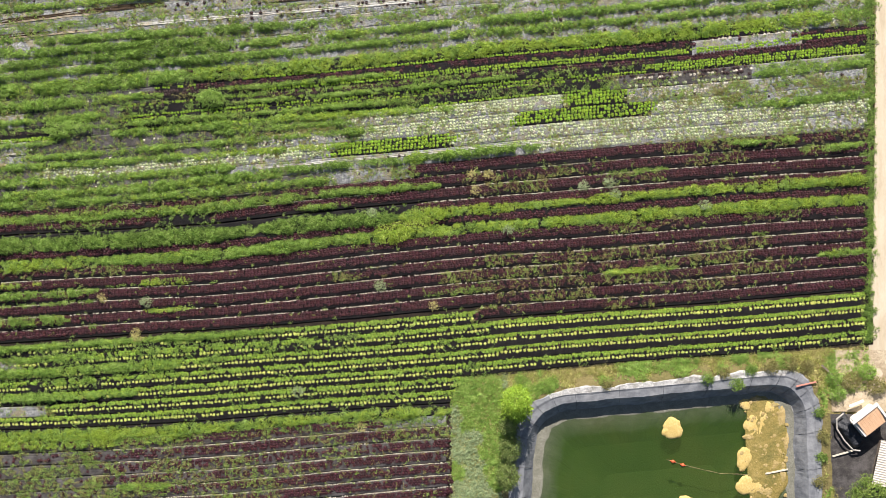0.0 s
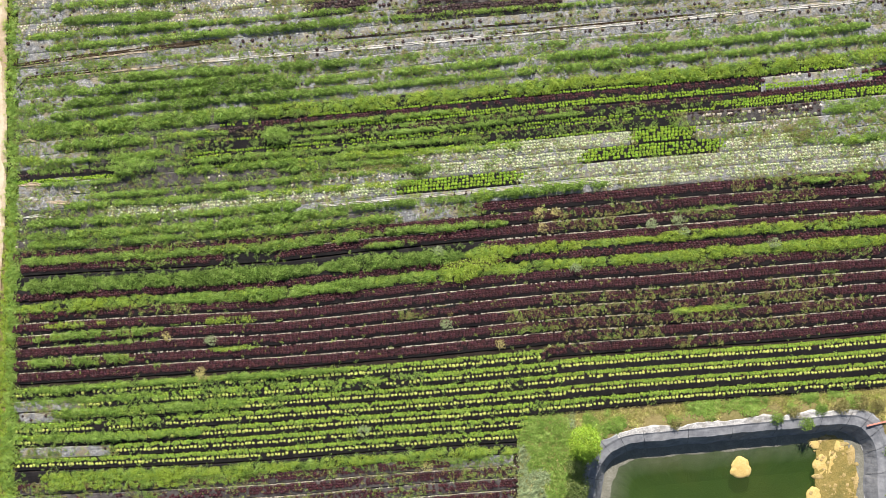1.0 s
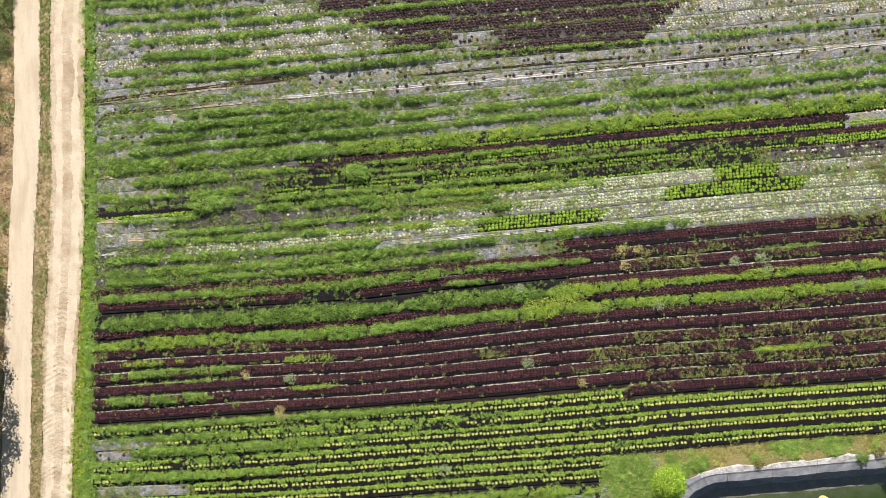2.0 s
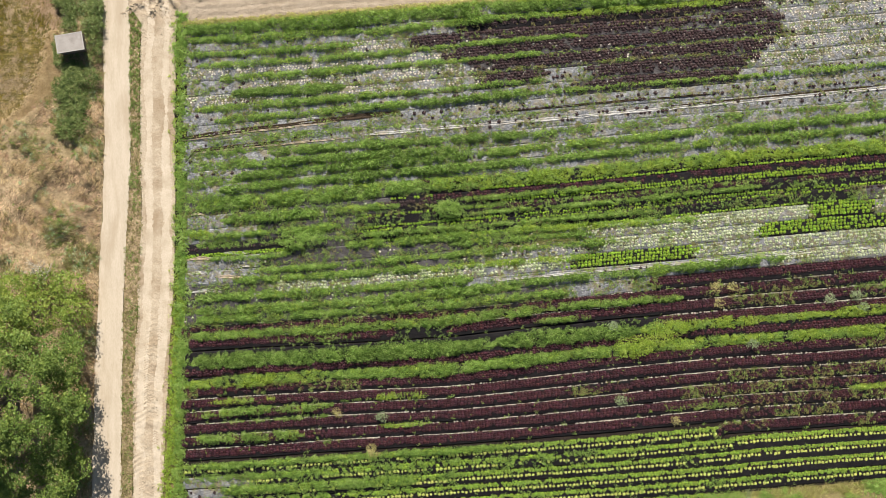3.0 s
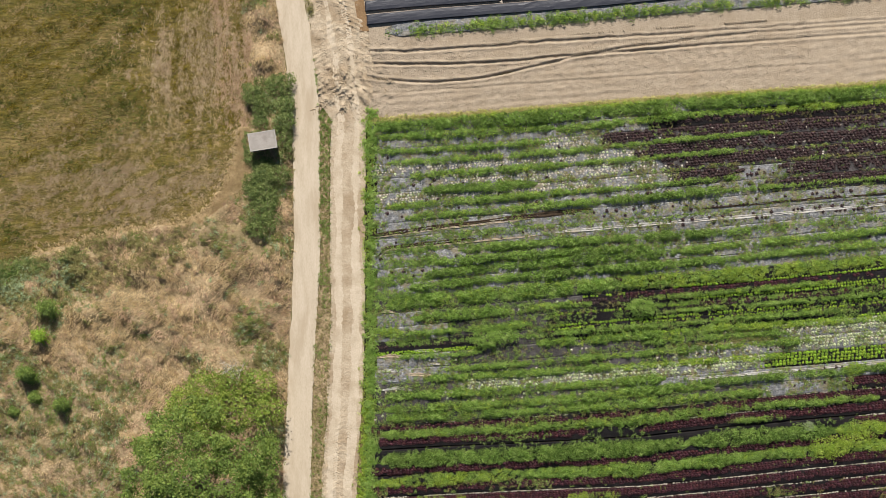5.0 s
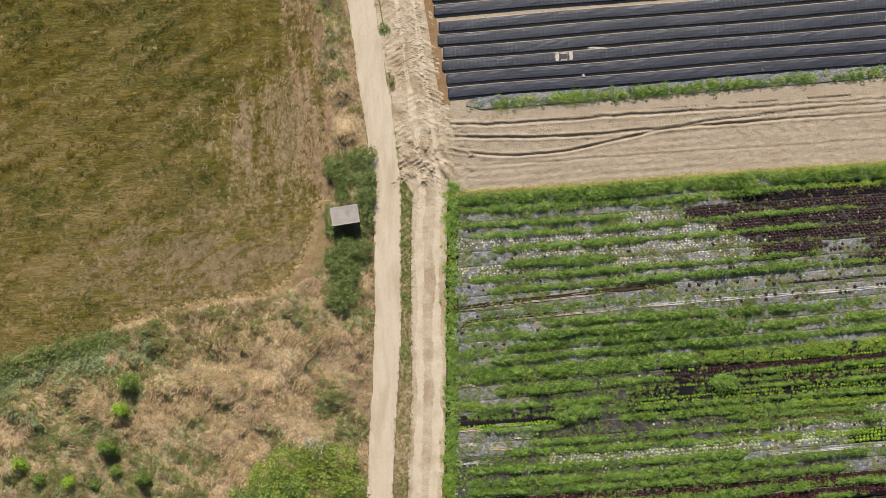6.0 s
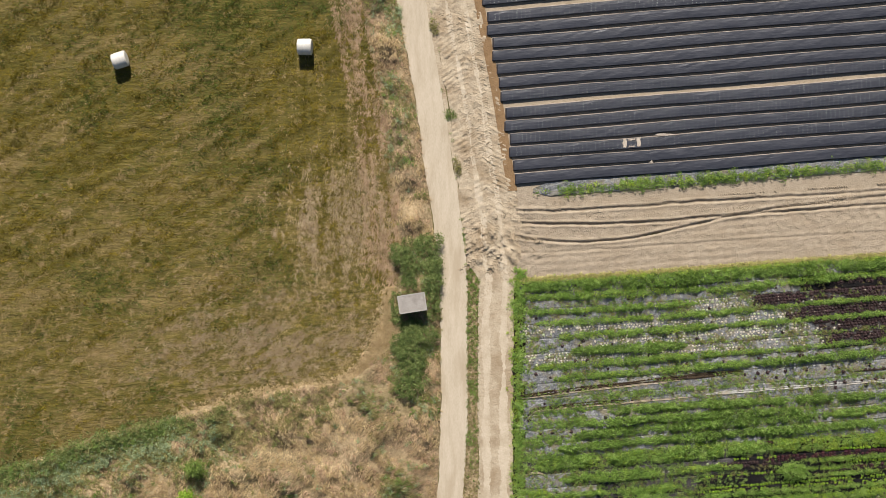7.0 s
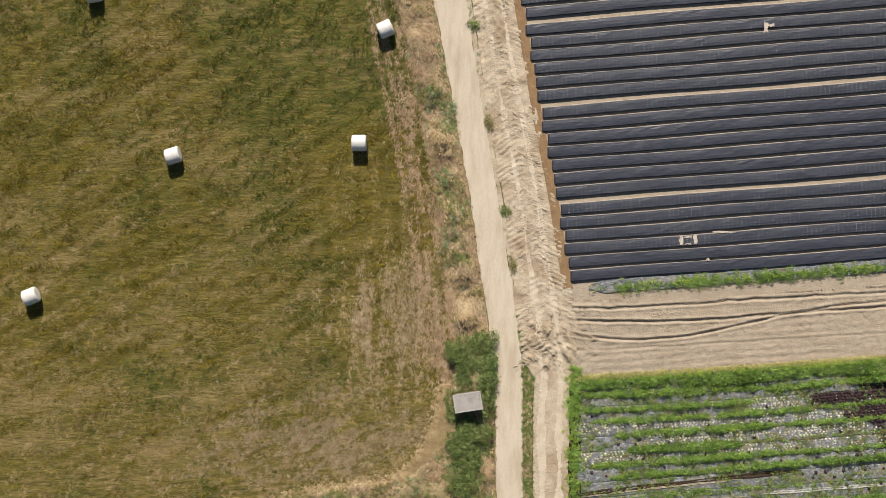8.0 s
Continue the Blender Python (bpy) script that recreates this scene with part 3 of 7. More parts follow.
track()
sheet_object("field_road", "bare pale dirt road beside the field", "road", ribbon([(36.5, SOUTH), (36.0, -9), (36.45, 5), (36.6, 40)], [(41.5, SOUTH), (41.5, 40)], -12.0, 39.0, 0.35, 14, road_height), M["road"])


# ---- the crop field: bed lines k against x ----
LINE_X = (-42.5, -20.0, 4.0, 36.0)
LINES = {-16: (-27.6, -26.0, -24.1, -21.5), -13: (-24.4, -22.9, -20.9, -18.3), -6: (-16.5, -15.4, -13.55, -10.8), 0: (-10.45, -9.05, -7.07, -4.6), 7: (-3.2, -2.0, 0.5, 2.7),
         13: (3.2, 4.8, 7.1, 9.6), 20: (11.4, 13.4, 15.45, 18.35), 33: (27.5, 29.05, 30.8, 33.1)}


def line(k, x):
    """y of the bed line k (a bed's lower edge) at x."""
    x = np.asarray(x, float)
    keys = sorted(LINES)
    ys = np.stack([np.interp(x, LINE_X, LINES[i]) for i in keys])
    j = int(np.clip(np.searchsorted(keys, k, "right") - 1, 0, len(keys) - 2))
    t = (k - keys[j]) / (keys[j + 1] - keys[j])
    return ys[j] * (1 - t) + ys[j + 1] * t + 0.06 * np.sin(x * 0.21 + 0.35 * k)


def field_sheet():
    xs = np.linspace(-42.9, 36.4, 160)
    chunks = []
    for x, ks in ((xs[xs < 1.0], np.linspace(-16, 33, 60)), (xs[xs > 0.4], np.linspace(-4.15, 33, 45))):
        py = np.stack([line(k, x) for k in ks])
        px = np.repeat(x[None], len(ks), 0)
        chunks.append(sheet(px, py, 0.012 + 0.05 * fbm(px, py, 0.9, 4)))
    v, f = merge(chunks[0], (chunks[1][0] + np.array([0, 0, 0.001]), chunks[1][1]))
    return v, f


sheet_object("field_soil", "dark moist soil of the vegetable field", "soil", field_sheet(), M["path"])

# What grows where: for each bed the kinds of planting and the x at which each ends.
SOUTH_BEDS = {
    -16: "Rx 0.4", -15: "Rx 0.4", -14: "Wo -26 Rx -14 Rd 0.4", -13: "Rx -26 Rd -19 Rx -14 Rd 0.4", -12: "Wo -25 Rx -14 Rd 0.4", -11: "Wo -30 Rx -13 Rd 0.4",
    -10: "Wo -28 Rx -8 Rd 0.4", -9: "Wo -30 Rx -24 Rd -15 Rx -9 Rd -4 Rx 0.4", -8: "Rx -20 Rd -15 Rx -10 Rd -6 S 0.4", -7: "W 0.6",
    -6: "Y 0.8", -5: "S -34 Y 1.2", -4: "Yw -33 Y 2 Y 35.6", -3: "Yw -30 Y 4 Yc 35.7", -2: "S -38 Yw -20 Y 4 Yc 35.7", -1: "S -36 Yw -8 Y 4 Yc 35.8", 0: "Yw -20 Y 2.7 Rw 6 R 14 Rw 17 R 35.9"}
RED_BEDS = {
    1: "R 5 Rw 12 R 18 Rw 24 R 35.9", 2: "R 1 Rw 21 R 25 Rw 30 R 35.9", 3: "R 0 Rw 10 Rw 27 R 35.9", 4: "R -9 Rw -4 R 4 Rw 18 R 22 Rw 27 R 36",
    5: "R 36", 6: "Rw -28 R 9 R 14 Rw 20 R 26 Rw 30 R 36", 7: "W 36", 8: "Rl 36", 9: "W -2 R 22 Rw 26 R 36",
    10: "R -24 W -20 R 4 Rw 8 R 14 Rw 18 R 36", 11: "Rw -12 R 2 Rw 14 R 21 Rw 25 R 36", 12: "Ws -10 S -3 R 19 Rw 22 Rw 36"}
MIDDLE_BEDS = {
    13: "Ws -22 S -2.5 V 7 C 36", 14: "Ws -35 C -10 L 0.6 C 36", 15: "T -35 Ws -17 P -8 C 5.9 L 17.6 C 24 S 36", 16: "T -36 Ws -12 P -8 C 9.8 L 15.3 P 25 S 36",
    17: "Gl -33 Ws -28 Gk -3 Gk 14 GB 26 S 36", 18: "S -36 Ws -27.5 Gk -16 GD 17.5 GQ 36", 19: "T -38 Ws -25 DK -21.5 Rt -16 GR 21 GU 30 GW 36", 20: "Ws -22 Rt -17 GT 13 GV 28 P 34 S 36", 21: "S 36"}
NORTH_BEDS = {
    22: "S 36", 23: "S 36", 24: "S -18 Sd 36", 25: "S -24 Sd -10 Sd 36", 26: "S -28 Sd -13 Sd -9 DR 4 Sd 36", 27: "P -17.5 DR -12 Sd -8 DR 5 P 36", 28: "S -37 P -18 DR 6 P 36", 29: "P -22 P -20 DR 8 P 36",
    30: "S -29 P -23 DR 7.5 P 36", 31: "S -19 DK 0.5 DR 6 P 36", 32: "S 36"}

# Each kind: film, plant rows (share from the bed's top edge, plant, spacing, size, share that grew), thin weeds (share, half width, plants per square metre, height, leaf).
KINDS = {
    # The pale row at share 0.04 stands in for the sunlit film edge.
    "R": ("film_dark", [(0.04, "pale", 0.2, 0.17, 0.85), (0.19, "red", 0.28, 0.33, 0.97), (0.37, "red", 0.28, 0.34, 0.97), (0.55, "red", 0.28, 0.33, 0.95)], [(0.5, 0.5, 0.7, 0.26, "weed")]),
    "Rw": ("film_dark", [(0.04, "pale", 0.2, 0.16, 0.65), (0.22, "red", 0.3, 0.34, 0.75), (0.4, "red", 0.3, 0.34, 0.7), (0.58, "red", 0.3, 0.34, 0.7)], [(0.4, 0.45, 6, 0.26, "weed"), (0.4, 0.45, 9, 0.26, "weed_olive")]),
    "Rd": ("film_dusty", [(0.04, "pale", 0.2, 0.15, 0.9), (0.2, "red", 0.28, 0.31, 0.93), (0.4, "red", 0.28, 0.32, 0.93), (0.6, "red", 0.28, 0.31, 0.92)], [(0.5, 0.5, 2, 0.26, "weed"), (0.5, 0.5, 2, 0.26, "weed_olive")]),
    "Rx": ("film_dusty", [(0.04, "pale", 0.2, 0.14, 0.7), (0.2, "red", 0.3, 0.31, 0.7), (0.4, "red", 0.3, 0.31, 0.65), (0.6, "red", 0.3, 0.31, 0.65)], [(0.5, 0.55, 7, 0.28, "weed"), (0.45, 0.5, 7, 0.26, "weed_olive")]),
    "Rl": ("film_dark", [(0.46, "red", 0.3, 0.34, 0.9), (0.64, "red", 0.3, 0.34, 0.95), (0.8, "red", 0.3, 0.32, 0.7)], [(0.5, 0.5, 0.6, 0.26, "weed")]),
    "Rt": ("film_dark", [(0.12, "red", 0.3, 0.32, 0.9), (0.3, "red", 0.3, 0.32, 0.85)], [(0.6, 0.4, 4, 0.26, "weed"), (0.5, 0.4, 3, 0.26, "weed_olive")]),
    "Y": ("film_dark", [(0.06, "green", 0.28, 0.29, 0.95), (0.19, "green", 0.28, 0.28, 0.9), (0.52, "yellow", 0.33, 0.25, 0.97)], [(0.2, 0.28, 7, 0.28, "weed"), (0.75, 0.2, 2, 0.26, "weed")]),
    "Yc": ("film_dark", [(-0.04, "green", 0.26, 0.29, 0.97), (0.08, "green", 0.26, 0.28, 0.95), (0.2, "red", 0.3, 0.18, 0.5), (0.36, "yellow", 0.32, 0.25, 0.98)], [(0.05, 0.22, 3, 0.28, "weed")]),
    "Yw": ("film_dark", [(0.06, "green", 0.3, 0.32, 0.7), (0.24, "green", 0.3, 0.32, 0.7), (0.56, "yellow", 0.33, 0.25, 0.9)], [(0.2, 0.38, 16, 0.34, "weed"), (0.8, 0.2, 8, 0.28, "weed")]),
    "L": ("film_dark", [(0.1, "bright", 0.31, 0.28, 0.96), (0.32, "bright", 0.31, 0.28, 0.97), (0.54, "bright", 0.31, 0.28, 0.97), (0.76, "bright", 0.31, 0.28, 0.95)], [(0.5, 0.5, 1, 0.22, "weed")]),
    "C": ("film_grey", [(0.12, "cream", 0.28, 0.27, 0.85), (0.32, "cream", 0.28, 0.28, 0.86), (0.45, "pale", 0.4, 0.24, 0.4), (0.54, "cream", 0.28, 0.28, 0.86), (0.74, "cream", 0.28, 0.26, 0.82)], [(0.95, 0.1, 10, 0.26, "weed"), (0.4, 0.5, 5, 0.2, "weed"), (0.5, 0.5, 10, 0.18, "weed_olive")]),
    "P": ("film_grey", [(0.1, "pale", 0.28, 0.18, 0.7), (0.24, "cream", 0.3, 0.22, 0.6), (0.42, "pale", 0.26, 0.19, 0.85), (0.58, "pale", 0.28, 0.18, 0.7), (0.72, "cream", 0.3, 0.23, 0.5), (0.66, "dark", 0.5, 0.27, 0.16)], [(0.5, 0.5, 7, 0.18, "weed_deep"), (0.5, 0.5, 11, 0.18, "weed_olive")]),
    "S": ("film_grey", [(0.3, "dark", 0.5, 0.27, 0.12), (0.6, "dark", 0.5, 0.27, 0.1)], [(0.5, 0.5, 10, 0.2, "weed_deep"), (0.5, 0.5, 8, 0.18, "weed_olive"), (0.5, 0.5, 4, 0.22, "weed")]),
    "Sd": ("film_grey", [(0.3, "dark", 0.36, 0.29, 0.3), (0.62, "dark", 0.36, 0.29, 0.26)], [(0.5, 0.5, 7, 0.18, "weed_deep"), (0.5, 0.5, 7, 0.16, "weed_olive")]),
    "T": ("film_grey", [], [(0.5, 0.5, 7, 0.22, "weed"), (0.4, 0.5, 7, 0.2, "weed_olive")]),
    "W": ("film_dark", [], [(0.5, 0.5, 5, 0.3, "weed")]),
    "Ws": ("film_dusty", [(0.3, "cream", 0.4, 0.2, 0.15), (0.6, "pale", 0.4, 0.2, 0.15)], [(0.5, 0.5, 8, 0.26, "weed"), (0.5, 0.5, 7, 0.22, "weed_deep"), (0.5, 0.5, 6, 0.2, "weed_olive")]),
    "Wo": ("film_dusty", [(0.3, "red", 0.3, 0.3, 0.25), (0.6, "red", 0.3, 0.3, 0.25)], [(0.5, 0.5, 11, 0.34, "weed"), (0.5, 0.5, 10, 0.3, "weed_olive")]),
    "V": ("film_grey", [], [(0.45, 0.4, 18, 0.36, "shrub"), (0.5, 0.5, 10, 0.32, "weed")]),
    "GR": ("film_dark", [(0.1, "red", 0.28, 0.32, 0.7), (0.26, "red", 0.28, 0.32, 0.5), (0.6, "bright", 0.25, 0.23, 0.97), (0.78, "bright", 0.25, 0.23, 0.97)], [(0.5, 0.16, 9, 0.26, "weed_bright")]),
    "GT": ("film_dark", [(0.86, "bright", 0.25, 0.23, 0.97), (0.98, "red", 0.28, 0.3, 0.5)], [(0.4, 0.4, 6, 0.3, "weed_bright")]),
    "GU": ("film_grey", [(0.06, "pale", 0.3, 0.24, 0.5), (0.2, "red", 0.4, 0.28, 0.2), (0.58, "bright", 0.25, 0.24, 0.97), (0.76, "bright", 0.25, 0.24, 0.97), (0.94, "red", 0.28, 0.34, 0.95)], [(0.3, 0.3, 8, 0.22, "weed_deep"), (0.45, 0.2, 8, 0.24, "weed_bright")]),
    "GW": ("film_dark", [(0.3, "red", 0.28, 0.34, 0.9), (0.46, "bright", 0.25, 0.24, 0.97), (0.62, "bright", 0.25, 0.24, 0.97), (0.84, "red", 0.28, 0.34, 0.95), (0.98, "red", 0.28, 0.34, 0.95)], [(0.2, 0.2, 5, 0.24, "weed")]),
    "GV": ("film_dark", [(0.95, "red", 0.28, 0.3, 0.7), (0.6, "bright", 0.25, 0.24, 0.97), (0.76, "bright", 0.25, 0.23, 0.8)], [(0.4, 0.4, 8, 0.3, "weed_bright")]),
    "GB": ("film_dusty", [(0.12, "dark", 0.3, 0.34, 0.7), (0.3, "pale", 0.3, 0.24, 0.6), (0.42, "dark", 0.3, 0.32, 0.4), (0.8, "cream", 0.28, 0.26, 0.6)], [(0.7, 0.3, 8, 0.22, "weed"), (0.5, 0.5, 5, 0.18, "weed_olive")]),
    "GD": ("film_dark", [(0.1, "red", 0.28, 0.32, 0.8), (0.28, "dark", 0.28, 0.3, 0.8), (0.98, "bright", 0.25, 0.23, 0.97), (0.86, "bright", 0.25, 0.22, 0.9)], [(0.55, 0.16, 12, 0.26, "weed"), (0.4, 0.4, 7, 0.24, "weed"), (0.4, 0.4, 3, 0.24, "weed_bright")]),
    "GQ": ("film_dark", [(0.05, "red", 0.28, 0.34, 0.95), (0.2, "red", 0.28, 0.32, 0.8), (0.43, "bright", 0.25, 0.24, 0.97), (0.6, "bright", 0.25, 0.24, 0.97), (0.77, "bright", 0.25, 0.24, 0.97), (0.94, "bright", 0.25, 0.24, 0.97)], [(0.3, 0.1, 6, 0.24, "weed")]),
    "Gk": ("film_dark", [(0.15, "bright", 0.25, 0.22, 0.9), (0.3, "dark", 0.3, 0.3, 0.4), (0.9, "bright", 0.25, 0.22, 0.95)], [(0.6, 0.3, 9, 0.28, "weed"), (0.4, 0.5, 6, 0.24, "weed_deep"), (0.3, 0.4, 4, 0.2, "weed_olive")]),
    "Gl": ("film_dark", [(0.4, "dark", 0.3, 0.3, 0.8), (0.8, "bright", 0.25, 0.22, 0.97), (0.92, "bright", 0.25, 0.22, 0.95)], []),
    "DK": ("film_dark", [(0.1, "bright", 0.27, 0.24, 0.7), (0.4, "dark", 0.3, 0.34, 0.9), (0.58, "dark", 0.3, 0.34, 0.9)], [(0.8, 0.2, 6, 0.24, "weed_olive")]),
    "DR": ("film_dusty", [(0.1, "dark", 0.28, 0.38, 0.86), (0.28, "dark", 0.28, 0.4, 0.9), (0.46, "dark", 0.28, 0.4, 0.88), (0.64, "dark", 0.28, 0.38, 0.8), (0.22, "pale", 0.35, 0.2, 0.24), (0.62, "pale", 0.35, 0.2, 0.24), (0.42, "pale", 0.4, 0.18, 0.2)], [(0.92, 0.1, 12, 0.26, "weed_olive"), (0.9, 0.12, 9, 0.28, "weed"), (0.4, 0.5, 2, 0.22, "weed_deep")]),
}
# Bands of weeds: bed line at the west end and at the east end, x from and to, half width in metres, sort.
NORTH_BANDS = """
32.5 32.55 -42 36 0.42 g; 32.85 32.9 -42 36 0.14 b; 31.85 31.7 -42 -27 0.24 w; 31.6 31.8 -27 -12 0.24 w; 31.75 31.95 -12 36 0.26 b
30.8 30.8 -42 -27 0.17 w; 30.15 30.2 -22.5 -9 0.15 w; 30.6 30.8 -20 5 0.1 o; 30.0 30.05 -41 -23 0.17 w; 29.05 29.15 -39 -26 0.22 w; 29.15 29.1 -26 -12 0.14 w; 28.95 29.1 -12 8 0.1 o
28.0 27.95 -38 -28.6 0.32 g; 28.1 28.3 -28.6 6 0.12 o; 27.05 27.25 -41 -26 0.24 w; 27.2 27.3 -26 -12 0.13 w; 26.25 26.45 -39.5 -23 0.23 w; 26.45 26.5 -23 -13 0.25 g; 26.4 26.5 -13 30 0.13 w
25.5 25.45 -24 30 0.09 o; 24.95 25.0 -36 -12 0.1 t; 24.8 24.75 -40 -30 0.12 t; 23.85 23.75 -35 -20 0.32 g; 23.75 23.6 -20 -11 0.26 g; 23.6 23.75 -11 30 0.22 t"""
MIDDLE_BANDS = """
23.15 23.0 -37 -18 0.26 g; 22.4 22.55 -38 -17 0.3 g; 22.6 23.0 -17 30 0.25 w; 21.6 21.75 -39 -12 0.3 g; 21.8 22.05 -12 32 0.26 w; 20.65 20.65 -41 -20 0.56 w; 20.65 20.8 -22 33 0.5 b; 20.8 20.8 33 36 0.5 w
19.55 19.45 -39 -24 0.3 w; 19.45 19.6 -19 -4 0.17 w; 18.45 18.4 -41 -29 0.2 w; 18.45 18.55 -18 6 0.13 w; 17.75 17.6 -40 -28 0.15 t; 17.0 16.95 -28.5 -14 0.3 w; 17.1 16.75 -15 1 0.26 b; 16.5 16.45 -20 -8 0.2 w
16.85 16.75 -40 -33 0.13 w; 15.75 15.75 -36 -6 0.21 w; 15.2 15.0 -38 -22 0.27 w; 14.95 14.8 -22 -8 0.24 b; 14.05 14.0 -41 -18 0.28 w; 13.35 13.5 -22 8 0.24 g; 13.1 13.15 -41 -14 0.33 w
17.6 17.6 -27 -3 0.15 w; 18.9 18.95 -21 6 0.14 t; 17.9 17.9 -41 -36 0.3 t; 21.2 21.1 -42 -37 0.5 t; 22.2 22.2 -42 -37 0.5 t; 23.3 23.3 -42 -36 0.5 t; 24.2 24.2 -41 -36 0.4 t; 17.3 17.4 26 36 0.3 w; 15.2 15.3 27 36 0.3 w; 15.35 15.3 24 28 0.18 t; 16.4 16.4 18 36 0.35 o; 15.75 15.7 20 36 0.3 o; 17.6 17.7 26 36 0.3 t; 14.6 14.5 -36 -20 0.08 o; 16.1 16.0 -18 -8 0.2 o; 18.8 18.75 -42 -40 0.3 b"""
RED_BANDS = """
12.45 12.4 -41 -10 0.27 w; 12.6 12.6 24 30 0.2 w; 11.75 11.8 30 35.7 0.28 w; 11.15 11.3 -41.5 -12 0.36 w; 11.35 11.3 -12 -0.5 0.26 w; 10.45 10.4 -13 -8 0.18 w; 10.5 10.5 -35 -27 0.2 t
9.15 9.2 -41.5 -16 0.54 g; 9.3 9.0 -16 -4 0.48 g; 9.05 9.3 -4 36 0.38 b; 7.4 7.7 -42 -30 0.44 b; 7.65 7.75 -30 -5 0.44 w; 7.65 7.75 -8 36 0.44 b
5.95 6.0 -40 -34.4 0.24 b; 5.05 5.15 -41.5 -29.5 0.27 w; 5.7 5.75 -26 -21.5 0.25 b; 5.55 5.6 -29 -26 0.12 t; 4.2 4.35 -39 -30 0.16 t; 3.1 2.95 -41.5 -32 0.31 w; 3.2 3.3 -25.6 -21.5 0.14 b; 2.2 2.3 -31 -29 0.2 o
3.35 3.45 13.5 19.8 0.24 b; 3.5 3.6 31.7 36 0.24 w; 5.6 5.6 26 27.6 0.2 w; 2.75 2.8 -2 4 0.3 t; 10.9 11.0 12 19 0.2 t; 0.85 0.9 -42 -14 0.2 w
-6.5 -6.6 -40 0.6 0.4 b; -7.2 -7.15 -40 -22 0.35 b; -7.2 -7.2 -22 0 0.22 t; -0.1 -0.2 -41 -30 0.3 t; -1.2 -1.3 -39 -22 0.28 w; -3.3 -3.4 -41 -26 0.25 w; -10.8 -10.9 -28 -23.5 0.25 w"""
# Sorts of weeds: leaf, plants per square metre, height.
SORTS = {"g": [("weed_deep", 20, 0.5), ("weed", 15, 0.5)], "w": [("weed", 23, 0.46), ("weed_deep", 8, 0.42), ("weed_bright", 5, 0.44)], "b": [("weed_bright", 24, 0.4), ("weed", 12, 0.38)],
         "o": [("weed_olive", 13, 0.22), ("weed", 7, 0.24)], "t": [("weed", 11, 0.26), ("weed_deep", 8, 0.24)]}
BANDS = collections.defaultdict(list)
for word in (NORTH_BANDS + ";" + MIDDLE_BANDS + ";" + RED_BANDS).replace("\n", ";").split(";"):
    if word.strip():
        *values, sort = word.split()
        q0, q1, x0, x1, half = map(float, values)
        BANDS[math.floor((q0 + q1) / 2)].append((q0, q1, x0, x1, half, sort))
PLANT_NAMES = {"red": "red_lettuce_crop", "dark": "dark_lettuce_crop", "green": "green_lettuce_crop", "yellow": "yellow_lettuce_crop", "bright": "bright_lettuce_crop", "cream": "pale_lettuce_crop", "pale": "withered_growth",
               "weed": "weed_growth", "weed_deep": "low_weed_growth", "weed_bright": "grass_growth", "weed_olive": "dry_weed_growth", "shrub": "leafy_weed_growth", "weed_grey": "thistle_growth"}
BED_WORDS = {"R": "red lettuces in straight rows on black film", "Y": "green and yellow lettuces in rows on black film", "L": "bright green lettuce heads in staggered rows", "C": "pale bolted lettuces on bleached film",
             "P": "withered pale plants on torn bleached film", "T": "torn bleached film and withered plants", "S": "bleached plastic film with sparse weeds", "W": "rank green weeds over black film", "B": "bright young grass and weeds", "V": "dense leafy green weeds",
             "G": "green lettuce lines between dark lettuces", "D": "dark purple lettuces on bleached film"}


def bed_top(k, x):
    return 0.15 + 0.02 * np.sin(x * 0.9 + k * 1.7)


